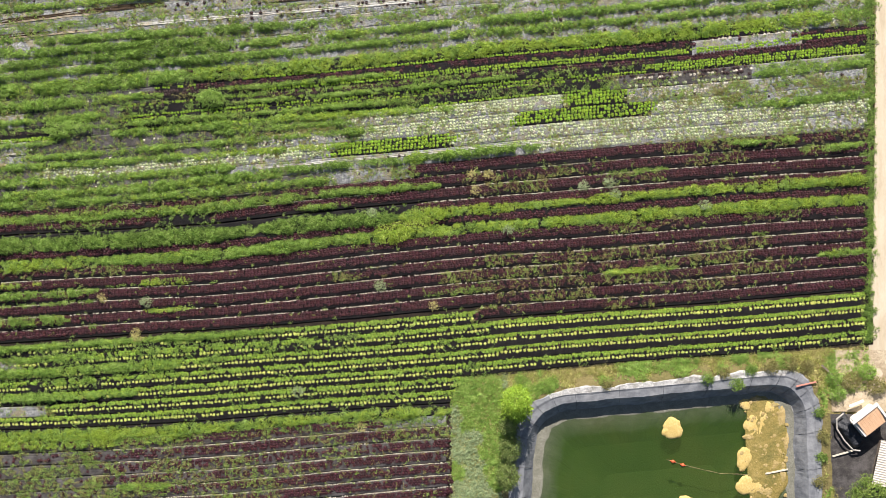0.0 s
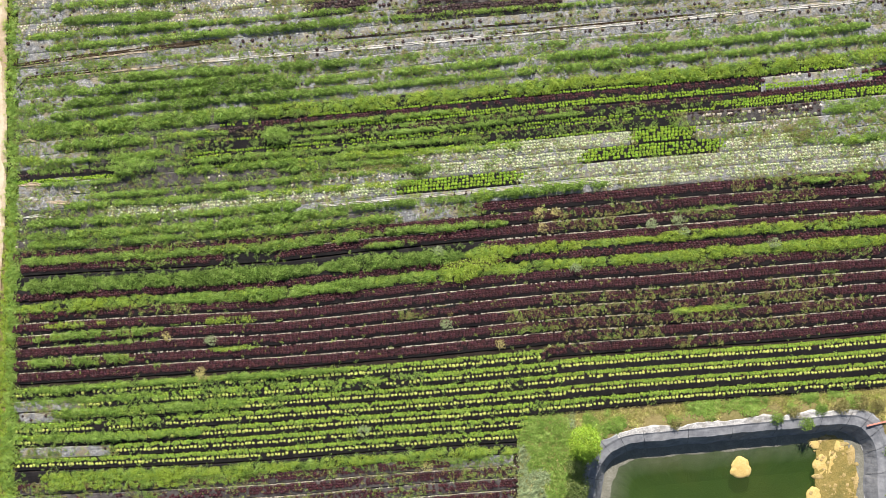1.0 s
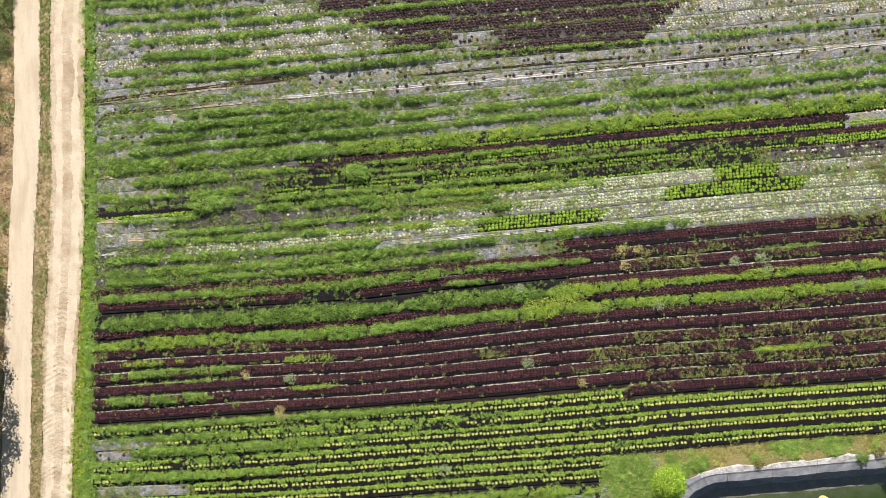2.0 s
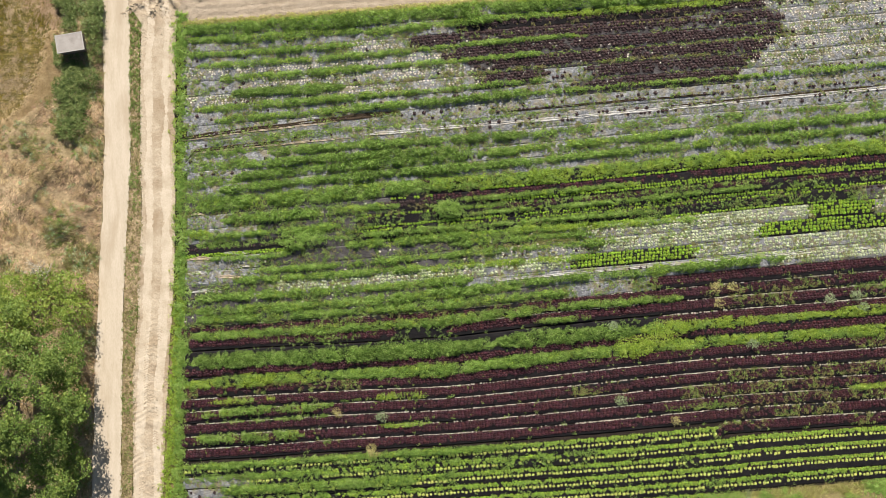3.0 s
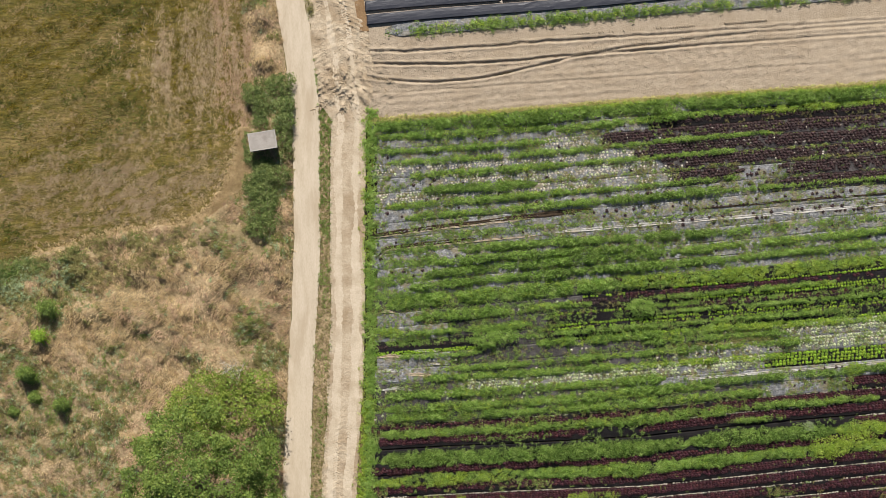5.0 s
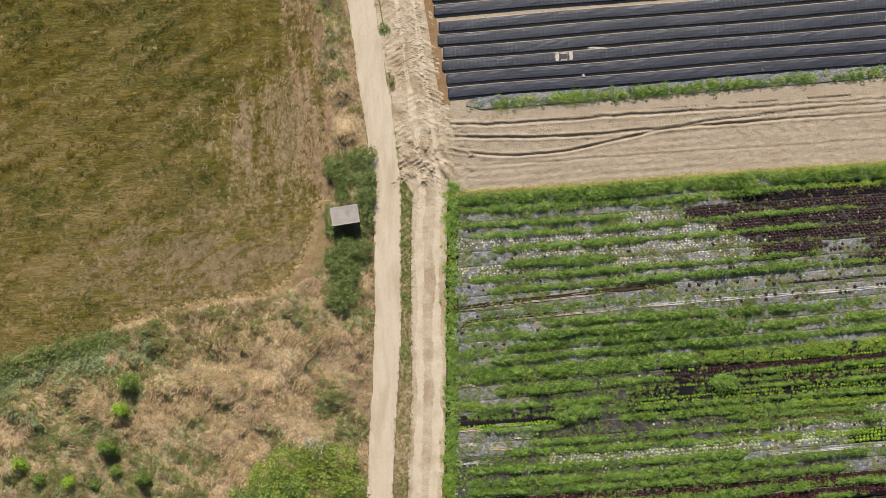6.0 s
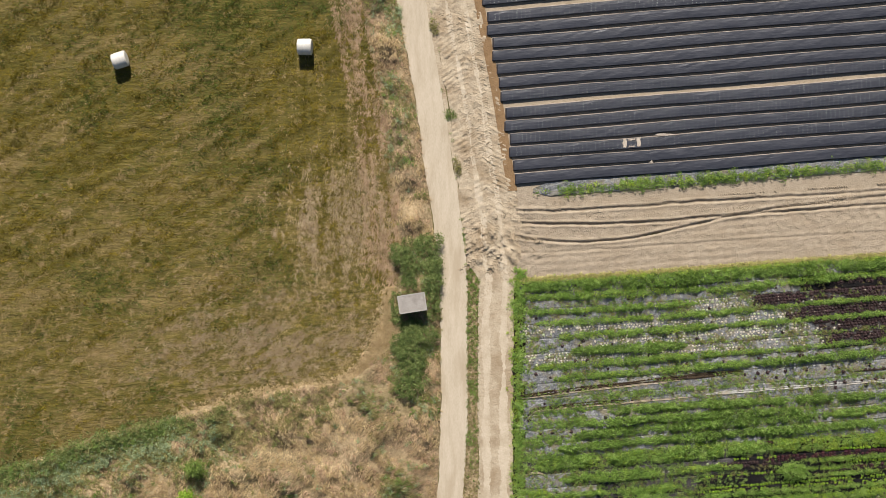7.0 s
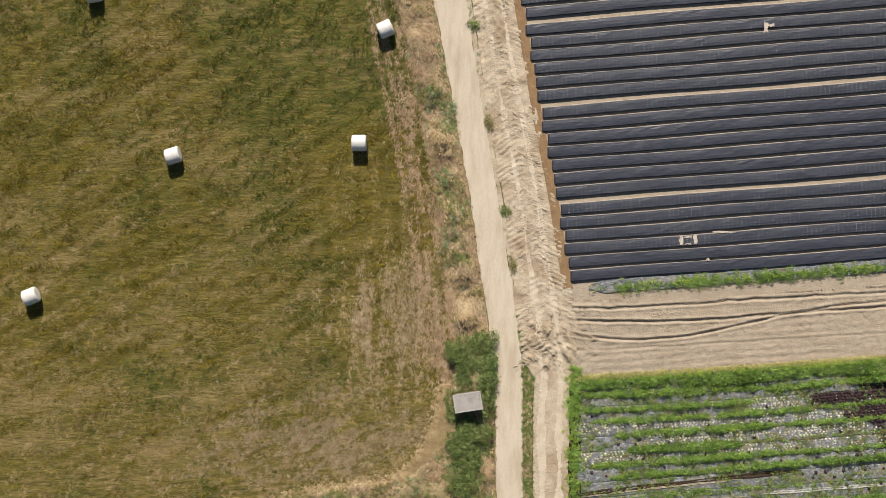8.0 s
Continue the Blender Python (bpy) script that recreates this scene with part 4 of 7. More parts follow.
def planting_bed(k, spec):
    words = spec.split()
    kinds, ends = words[0::2], [float(w) for w in words[1::2]]
    start, stop = -42.0 + 0.25 * math.sin(k * 2.1), ends[-1] + 0.15 * math.sin(k * 1.3)
    ends[-1] = stop
    def up(x):
        """The red beds lie a little higher than their lines."""
        return 0.32 if 1 <= k <= 6 else 0.14 if k < -7 else 0.32 * np.clip((x - 2.6) / 0.4, 0, 1) if k == 0 else 0.0

    def bed_line(j, x):
        lift = up(x)
        low, high = line(j, x), line(j + 1, x)
        return low + lift * (high - low)

    # the film over the raised bed
    xs = np.arange(start, stop, 0.55)
    lo, hi = bed_line(k, xs), bed_line(k + 1, xs)
    shares, lifts = ((0.02, 0.1, 0.4, 0.7, 0.9, 0.975), (0.0, 0.8, 1.0, 1.0, 0.85, 0.0)) if k < 12 else ((0.0, 0.08, 0.4, 0.7, 0.92, 1.0), (0.62, 0.85, 1.0, 1.0, 0.9, 0.6))
    px = np.repeat(xs[None], 6, 0)
    py = np.stack([lo + (hi - lo) * s for s in shares]) + 0.03 * (rng.rand(6, len(xs)) - 0.5)
    pz = np.stack([0.02 + bed_top(k, xs) * h for h in lifts]) + 0.03 * (rng.rand(6, len(xs)) - 0.5)
    v, f = sheet(px, py, pz)
    cell = np.searchsorted(ends, xs[:-1] + 0.27).clip(0, len(kinds) - 1)
    films = ["film_dark", "film_grey", "film_dusty"]
    index = np.tile([films.index(KINDS[kinds[c]][0]) for c in cell], 5)
    main = max(zip(kinds, np.diff([start] + ends)), key=lambda p: p[1])[0]
    bed = new("planting_bed", solid("planting_bed", v, f, [M[n] for n in films], index))
    tagged(bed, "raised bed of " + BED_WORDS[main[0]], "planting bed", "beds of the vegetable field")
    red = np.array([kinds[c] in ("R", "Rw", "Rd", "Rx") for c in cell]) & (fbm(xs[:-1], xs[:-1] * 0 + k * 7.0, 4.0, 3) > (0.5 if k > -7 else 0.4))
    # A pale strip painted where the sun catches the film's upper edge.
    if red.any():
        top = hi - 0.02 * (hi - lo)
        wide = 0.02 + 0.04 * rng.rand(len(xs)) ** 2
        ev, ef = sheet(np.repeat(xs[None], 3, 0), np.stack([top, top + wide * 0.5, top + wide]), np.stack([0.05 + 0 * xs, 0.075 + 0.01 * rng.rand(len(xs)), 0.04 + 0 * xs]))
        part("film_edge", solid("film_edge", ev, ef[np.tile(red, 2)], M["pale_edge"]), None, bed, "pale dusty edge of the film", "stuff")
    # what grows on it
    spots = {}
    x0 = start
    for kind, x1 in zip(kinds, ends):
        film, rows, weeds = KINDS[kind]
        for share, plant, gap, size, grew in rows:
            x = np.arange(x0 + rng.uniform(-0.8, 0.8) * (x0 > start), min(stop, x1 + rng.uniform(-0.8, 0.8)), gap)
            x = x + rng.uniform(-0.05, 0.05, len(x)) + 0.5 * gap * (round(share * 10) % 2)
            patch = vnoise(x, x * 0 + k * 3 + share * 2, 2.2, 5)
            x = x[rng.rand(len(x)) < grew * np.clip(0.45 + 1.1 * patch, 0, 1) ** (0 if grew > 0.93 else 1)]
            y = bed_line(k + 1, x) - share * (line(k + 1, x) - line(k, x)) + rng.uniform(-0.04, 0.04, len(x))
            s = size * rng.uniform(0.78, 1.2, len(x))
            spots.setdefault(plant, []).append(np.stack([x, y, np.maximum(bed_top(k, x) * (0.05 < share < 0.93), 0.06), s, s], -1))
        for share, half, per, height, leaf in weeds:
            n = int((x1 - x0 + 1.4) * 2 * half * 1.12 * per * 1.9)
            x = rng.uniform(x0 - 0.7, x1 + 0.7, n)
            x = x[(x > start - 0.2) & (x < stop + 0.2)]
            away = rng.uniform(-1, 1, len(x))
            patch = fbm(x, x * 0 + k * 5.0 + 0.7 * away, 1.3, 2 + k % 3)
            keep = rng.rand(len(x)) < np.clip((patch - 0.3) * 3.0, 0.05, 1)
            x, away, patch = x[keep], away[keep], patch[keep]
            y = bed_line(k + 1, x) - (share + half * away) * (line(k + 1, x) - line(k, x))
            s = rng.uniform(0.14, 0.3, len(x)) * (0.75 + 0.4 * height)
            h = 0.85 * height * np.clip(2.2 * patch - 0.15, 0.3, 1.5) * rng.uniform(0.7, 1.2, len(x))
            spots.setdefault(leaf, []).append(np.stack([x, y, 0.03 + 0.09 * (np.abs(share - 0.5) < 0.35) + 0 * x, s, h], -1))
        x0 = x1
    for band in BANDS[k]:
        weed_band(band, spots, k)
    for plant, lists in spots.items():
        a = np.concatenate(lists)
        if not len(a):
            continue
        variants = WEEDS if plant.startswith("weed") and plant != "weed_bright" or plant == "shrub" else GRASSY + WEEDS if plant == "weed_bright" else ROSETTES
        vv, ff = scatter(variants, a[:, :3], rng.uniform(0, 6.283, len(a)), a[:, 3], a[:, 4])
        part(PLANT_NAMES[plant], solid(PLANT_NAMES[plant], vv, ff, M[plant]), None, bed, kind="stuff")
    return bed


def weed_band(band, spots, k):
    """A ragged hedge-like band of weeds along a bed, with swellings, notches and thin places."""
    q0, q1, x0, x1, half, sort = band
    half *= 1.14
    for j, (leaf, per, height) in enumerate(SORTS[sort]):
        x = rng.uniform(x0, x1, int((x1 - x0) * 2.4 * half * per * 2.2))
        swell = np.clip(0.45 + 1.15 * fbm(x, x * 0 + 11.0 * q0, 2.6, 1 + k % 4), 0.5, 1.45) * np.clip(0.3 + (x - x0) / 1.2, 0.3, 1) * np.clip(0.3 + (x1 - x) / 1.2, 0.3, 1)
        away = rng.uniform(-1, 1, len(x)) * rng.uniform(0.55, 1.0, len(x)) ** 0.7
        patch = fbm(x, 9.0 * q0 + away * half, 0.9, 2 + j + k % 3)
        keep = rng.rand(len(x)) < np.clip((patch - 0.24) * 3.4, 0.12, 1)
        x, away, patch, swell = x[keep], away[keep], patch[keep], swell[keep]
        q = q0 + (q1 - q0) * (x - x0) / (x1 - x0)
        low = line(math.floor((q0 + q1) / 2), x)
        pitch = line(math.floor((q0 + q1) / 2) + 1, x) - low
        y = low + pitch * (q - math.floor((q0 + q1) / 2)) + half * swell * away + 0.09 * (fbm(x, x * 0 + 3.0 * q0, 1.7, 6) - 0.5)
        s = rng.uniform(0.16, 0.34, len(x)) * (0.7 + 0.6 * height)
        h = height * swell * np.clip(1.7 * patch, 0.35, 1.3) * (1.1 - 0.65 * away ** 2) * rng.uniform(0.75, 1.2, len(x))
        spots.setdefault(leaf, []).append(np.stack([x, y, 0.05 + 0.08 * rng.rand(len(x)), s, h], -1))


for table in (SOUTH_BEDS, RED_BEDS, MIDDLE_BEDS, NORTH_BEDS):
    for k, spec in table.items():
        planting_bed(k, spec)


# ---- bare soil strip and black mulch beds beyond the field ----
SOIL_TOP = ((-44.0, 34.0), (-34, 34.15), (-24.6, 34.65), (-12.3, 35.4), (36, 38.6))
RUTS = [((-44, 33.4), (-38.5, 33.25), (-29.3, 34.0), (-12.3, 35.0), (36, 38.2)), ((-43.6, 32.3), (-33.9, 32.2), (-24.6, 33.0), (-12.3, 33.9), (36, 37.2)),
        ((-44, 31.5), (-40.4, 30.7), (-33.9, 30.8), (-29.3, 31.9), (-23.3, 33.3), (-12.3, 34.6), (36, 37.9)), ((-41, 29.8), (-29.3, 30.6), (-12.3, 31.7), (36, 34.8))]


def soil_height(x, y):
    z = 0.04 + 0.11 * fbm(x, y, 0.4, 2) + 0.018 * np.sin((y - 0.075 * x) * 2 * math.pi / 0.62 + 3 * vnoise(x, y, 5.0, 1)) * vnoise(x, y, 4.0, 3)
    for i, rut in enumerate(RUTS):
        r = np.array(rut)
        d = y - sum(np.interp(x + o, r[:, 0], r[:, 1]) for o in (-3, -2, -1, 0, 1, 2, 3)) / 7 - 0.1 * (vnoise(x, x * 0, 1.2, i) - 0.5)
        depth = (0.15, 0.2, 0.16, 0.05)[i] * np.clip(1.25 - (x + 44) / 40, 0.35, 1)
        lug = 0.55 + 0.9 * fbm(x, y, 0.5, 3) + 0.5 * np.sin((x + 0.6 * d) * 2 * math.pi / 0.5) * vnoise(x, y, 3.0, 4)
        z = z - depth * (0.5 + vnoise(x, y, 2.0, 5)) * np.exp(-(d / 0.085) ** 2) + 0.4 * depth * lug * (np.exp(-((d - 0.22) / 0.09) ** 2) + 0.7 * np.exp(-((d + 0.22) / 0.09) ** 2))
    return z + 0.4 * np.clip((-39.5 - x) / 3, 0, 1) * (fbm(x, y, 0.6, 7) - 0.45) - 0.2 * np.clip((-42.2 - x) / 0.8, 0, 1)


def soil_strip():
    xs = np.concatenate([np.arange(-43.4, -6, 0.12), np.arange(-6, 10, 0.24), np.arange(10, 36.5, 0.6)])
    s = np.linspace(0, 1, 78)[:, None]
    lo, hi = line(33, xs)[None] + 0.05, np.interp(xs, *np.array(SOIL_TOP).T)[None]
    py = lo + (hi - lo) * s
    px = np.repeat(xs[None], 78, 0)
    return sheet(px, py, soil_height(px, py))


sheet_object("soil_strip", "bare tan tilled soil with tractor ruts", "soil", soil_strip(), M["soil"])

MULCH_SLOPE, MULCH_PITCH = 0.0765, 1.115


def mulch_y(row, x):
    """The lower edge of a mulch bed: rows count up from the field, with a wider lane after every few beds."""
    lanes = 0.28 * ((row >= 6) + (row >= 13) + (row >= 19) + (row >= 26))
    return 35.55 + row * MULCH_PITCH + lanes + MULCH_SLOPE * (x + 42.5) + 0.04 * np.sin(x * 0.3 + row)


lanes_left = [(x - 0.2, y) for x, y in MULCH_LEFT]
sheet_object("mulch_field_soil", "tan soil lanes between mulch film beds", "soil", ribbon(lanes_left, [(37, 34), (37, 82)], 32.0, 81, 0.8, 90, lambda x, y: 0.02 + 0.03 * fbm(x, y, 0.6, 3) - 0.045 * np.clip(33.6 + 0.075 * (x + 42.5) - y, 0, 1)), M["soil"])


sheet_object("drain_strip", "moist orange-brown earth strip at the ends of the film beds", "soil",
             ribbon([(x - 0.75, y) for x, y in MULCH_LEFT], [(x + 0.05, y) for x, y in MULCH_LEFT], 35.0, 80.0, 0.25, 7, lambda x, y: 0.07 + 0.05 * fbm(x, y, 0.5, 2)), M["brown_soil"])


def mulch_bed(row):
    y_left = mulch_y(row, -43.0)
    start = float(along(MULCH_LEFT, y_left + 0.5)) + 0.15 * math.sin(row * 2.7)
    xs = np.concatenate([[start, start + 0.12], np.arange(start + 0.5, 36, 0.7)])
    base, lift = mulch_y(row, xs), np.ones(len(xs))
    lift[0] = 0.15
    shares, lifts = (0.0, 0.035, 0.25, 0.52, 0.69, 0.765), (0.0, 0.92, 1.0, 1.0, 0.94, 0.25)
    px = np.repeat(xs[None], 6, 0)
    py = np.stack([base + MULCH_PITCH * s for s in shares]) + 0.02 * (rng.rand(6, len(xs)) - 0.5)
    pz = np.stack([0.03 + 0.25 * h * lift for h in lifts]) + 0.02 * (rng.rand(6, len(xs)) - 0.5)
    v, f = sheet(px, py, pz)
    bed = tagged(new("mulch_bed", solid("mulch_bed", v, f, M["mulch"])), "long raised bed under new black plastic film", "mulch bed", "beds under black film")
    # the dusty film edge, dug in along the sunny side; its sunlit highlight is painted in too
    edge_y = [base + MULCH_PITCH * s for s in (0.745, 0.785, 0.83)]
    ev, ef = sheet(np.repeat(xs[None], 3, 0), np.stack(edge_y) + 0.03 * (rng.rand(3, len(xs)) - 0.5), np.stack([0.1 + 0 * xs, 0.1 + 0.02 * rng.rand(len(xs)), 0.03 + 0 * xs]))
    part("film_edge", solid("film_edge", ev, ef, M["dust_highlight"]), None, bed, "soil-dusted film edge")
    if row in (2, 3, 4, 5, 6, 12, 13, 14, 15, 16, 17, 20, 21):
        pts = []
        for share in (0.14, 0.32, 0.5, 0.66):
            x = np.arange(start + 0.5, 2.0, 0.36) + rng.uniform(-0.03, 0.03)
            x = x[rng.rand(len(x)) < 0.9]
            pts.append(np.stack([x + 0.18 * (round(share * 10) % 2), mulch_y(row, x) + MULCH_PITCH * share, 0.265 + 0 * x], -1))
        p = np.concatenate(pts)
        vv, ff = scatter(SEEDLINGS, p, rng.uniform(0, 6.28, len(p)), rng.uniform(0.065, 0.1, len(p)))
        part("seedling_crop", solid("seedling_crop", vv, ff, M["seedling"]), None, bed, "tiny pale seedlings in planting holes", "stuff")
    return bed


for row in range(40):
    mulch_bed(row)


# pieces of dusty torn film on the black beds
def film_patch(x, y, w, d, seed):
    r = np.random.RandomState(seed)
    xs, ys = np.meshgrid(np.linspace(-w / 2, w / 2, 7), np.linspace(-d / 2, d / 2, 5))
    xs, ys = xs + r.uniform(-0.08, 0.08, xs.shape), ys + r.uniform(-0.07, 0.07, ys.shape)
    v, f = sheet(xs + x, ys + y, 0.285 + r.uniform(0, 0.05, xs.shape))
    tagged(new("soil_patch", solid("soil_patch", v, f, M["pale_edge"])), "patch of pale soil spilt on black film", "soil patch", "soil on the film")


for i, (x, y, w, d) in enumerate(((-33.7, 38.9, 0.25, 0.75), (-33.1, 39.2, 0.6, 0.12), (-32.5, 39.0, 0.3, 0.75), (-33.1, 38.65, 0.5, 0.1), (-30.2, 39.6, 1.8, 0.1), (-26.8, 56.35, 0.3, 0.8), (-26.4, 56.5, 0.6, 0.2), (-31.5, 37.35, 0.2, 0.15))):
    film_patch(x, y, w, d, i)


# torn film and weeds between the black beds and the bare soil
def weedy_margin():
    xs = np.arange(-41.2, 36, 0.5)
    base = 34.35 + 0.078 * (xs + 42.5)
    s = np.linspace(0, 1, 6)[:, None]
    py = base + 1.15 * (0.5 + (s - 0.5) * np.clip(0.25 + (xs + 41.2) * 0.6, 0, 1)) + 0.05 * rng.rand(6, len(xs))
    px = np.repeat(xs[None], 6, 0)
    v, f = sheet(px, py, 0.03 + 0.1 * fbm(px, py, 0.6, 5) + 0.05 * rng.rand(6, len(xs)))
    bed = tagged(new("weedy_margin", solid("weedy_margin", v, f, M["film_grey"])), "crumpled bleached film strip overgrown with weeds", "planting bed")
    for leaf, n, off, wide in (("weed_deep", 1300, 0.35, 0.2), ("weed_bright", 350, 0.45, 0.2), ("weed", 260, 0.6, 0.3)):
        x = rng.uniform(-41, 10, n)
        keep = rng.rand(n) < np.clip(fbm(x, x * 0 + 3, 2.5, 4) * 2.2 - 0.5, 0.1, 1)
        x = x[keep]
        y = 34.35 + 0.078 * (x + 42.5) + off + rng.normal(0, wide, len(x))
        vv, ff = scatter(WEEDS, np.stack([x, y, 0.1 + 0 * x], -1), rng.uniform(0, 6.28, len(x)), rng.uniform(0.2, 0.36, len(x)), rng.uniform(0.15, 0.35, len(x)))
        part(PLANT_NAMES[leaf], solid(PLANT_NAMES[leaf], vv, ff, M[leaf]), None, bed, kind="stuff")


weedy_margin()


# ---- grass ----
def inside(points, x, y):
    """Which of the points lie in the polygon."""
    p, hit = np.array(points, float), np.zeros(len(x), bool)
    for (ax, ay), (bx, by) in zip(p, np.roll(p, -1, 0)):
        cross = ((ay > y) != (by > y)) & (x < (bx - ax) * (y - ay) / (by - ay + 1e-12) + ax)
        hit ^= cross
    return hit


def stuff(name, label, chunks, category="grass"):
    """chunks: (material, verts, tris). One object of many small pieces."""
    v, f = merge(*[(c[1], c[2]) for c in chunks])
    index = np.concatenate([np.full(len(c[2]), i) for i, c in enumerate(chunks)])
    return tagged(new(name, solid(name, v, f, [M[c[0]] for c in chunks], index)), label, category, kind="stuff")


def meadow_grass():
    n = 120000
    x, y = rng.uniform(-96, -50, n), rng.uniform(8, 66, n)
    ok = x < along(MEADOW_EDGE, y) + 0.3
    x, y = x[ok], y[ok]
    # swaths of the mower rise to the east, and run beside the road near it; straw lies thick in places
    run, across = x * 0.86 + y * 0.51, y * 0.86 - x * 0.51
    swath = fbm(run / 4.5, across / 0.32, 1.0, 3)
    beside = fbm(x / 0.4 + 0.12 * y, y / 4.0, 1.0, 5)
    mix = np.clip((x + 66) / 7, 0, 1)
    streak = swath * (1 - mix) + beside * mix
    pale = np.clip(1.25 - np.hypot((x + 57.0) / 6.0, (y - 32.0) / 3.4), 0, 1) + 0.6 * np.clip(1.2 - np.hypot((x + 63) / 15, (y - 21) / 6.0), 0, 1)
    chance = np.clip(0.06 + 2.8 * (streak - 0.5) + 0.3 * pale + (0.06 + 0.62 * np.clip((46 - y) / 20, 0, 1)) * np.clip((x + 99) / 12, 0.5, 1) - 0.12 * mix + 0.1 * np.clip((30 - y) / 8, 0, 1) + 0.5 * (fbm(x, y, 7, 6) - 0.5), 0.04, 0.9)
    straw = rng.rand(len(x)) < chance
    deep = np.clip(1.25 - np.hypot((x + 64.5) / 8.5, (y - 55.5) / 8.0), 0, 1)
    lush = (rng.rand(len(x)) < np.clip(1.7 * fbm(x, y, 5, 2) - 0.72 + 0.35 * np.clip((y - 38) / 20, 0, 1) * (x > -75) + 1.1 * deep - pale, 0, 0.85))
    straw &= ~lush
    z = meadow_height(x, y) - 0.02
    clump = np.clip(2.4 * (fbm(run / 2.0, across / 0.45, 1.0, 6) - 0.3), 0, 1)
    flow = 0.4 + 1.2 * (fbm(x, y, 9, 1) - 0.5) + rng.normal(0, 0.5, len(x))
    chunks = []
    for name, mask, kind in (("grass", ~straw & ~lush, TUFTS), ("hay", straw, LAID), ("grass_green", lush, TUFTS)):
        v, f = scatter(kind, np.stack([x, y, z], -1)[mask], flow[mask] + np.where(mix[mask] > 0.5, -1.9, -0.3), rng.uniform(0.22, 0.5, mask.sum()), rng.uniform(0.1, 0.28, mask.sum()) * (0.35 if name == 'hay' else 0.35 + 1.1 * clump[mask]))
        chunks.append((name, v, f))
    # cut hay left lying: combed beside the road, and thinner along the swaths further down
    px, py = rng.normal(-56.6, 2.6, 5600), rng.normal(32.6, 2.3, 5600)
    ok = (px < along(MEADOW_EDGE, py) - 0.2) & (rng.rand(len(px)) < np.clip(3.6 * (fbm(px / 0.4, py / 2.6, 1.0, 5) - 0.4), 0.06, 0.85))
    px, py = px[ok], py[ok]
    qx, qy = rng.normal(-62.5, 6.0, 8000), 21.8 + rng.normal(0, 2.4, 8000)
    ok = (qx < along(MEADOW_EDGE, qy) - 0.2) & (rng.rand(len(qx)) < np.clip(3.0 * (fbm((qx * 0.93 + qy * 0.37) / 3.0, (qy * 0.93 - qx * 0.37) / 0.5, 1.0, 5) - 0.42), 0.03, 0.7)) & (qy > np.interp(qx, [q[0] for q in MEADOW_EDGE[:14]], [q[1] for q in MEADOW_EDGE[:14]]))
    qx, qy = qx[ok], qy[ok]
    turn = np.concatenate([np.full(len(px), -1.6), np.full(len(qx), 0.35)])
    px, py = np.concatenate([px, qx]), np.concatenate([py, qy])
    v, f = scatter(LAID, np.stack([px, py, meadow_height(px, py)], -1), turn + rng.normal(0, 0.45, len(px)), rng.uniform(0.28, 0.55, len(px)), rng.uniform(0.03, 0.09, len(px)))
    chunks.append(("hay_pale", v, f))
    py = rng.uniform(27, 64, 6500)
    px = along(MEADOW_EDGE, py) + 0.3 - 3.0 * rng.rand(6500) ** 1.6
    ok = rng.rand(6500) < np.clip(4.0 * (fbm(px / 0.3 + 0.14 * py / 0.3, py / 3.2, 1.0, 2) - 0.4), 0.05, 0.9)
    px, py = px[ok], py[ok]
    v, f = scatter(LAID, np.stack([px, py, meadow_height(px, py)], -1), -1.7 + rng.normal(0, 0.3, len(px)), rng.uniform(0.3, 0.62, len(px)), rng.uniform(0.05, 0.16, len(px)))
    chunks.append(("rust", v, f))
    stuff("meadow_grass", "short olive grass with dry straw streaks", chunks)


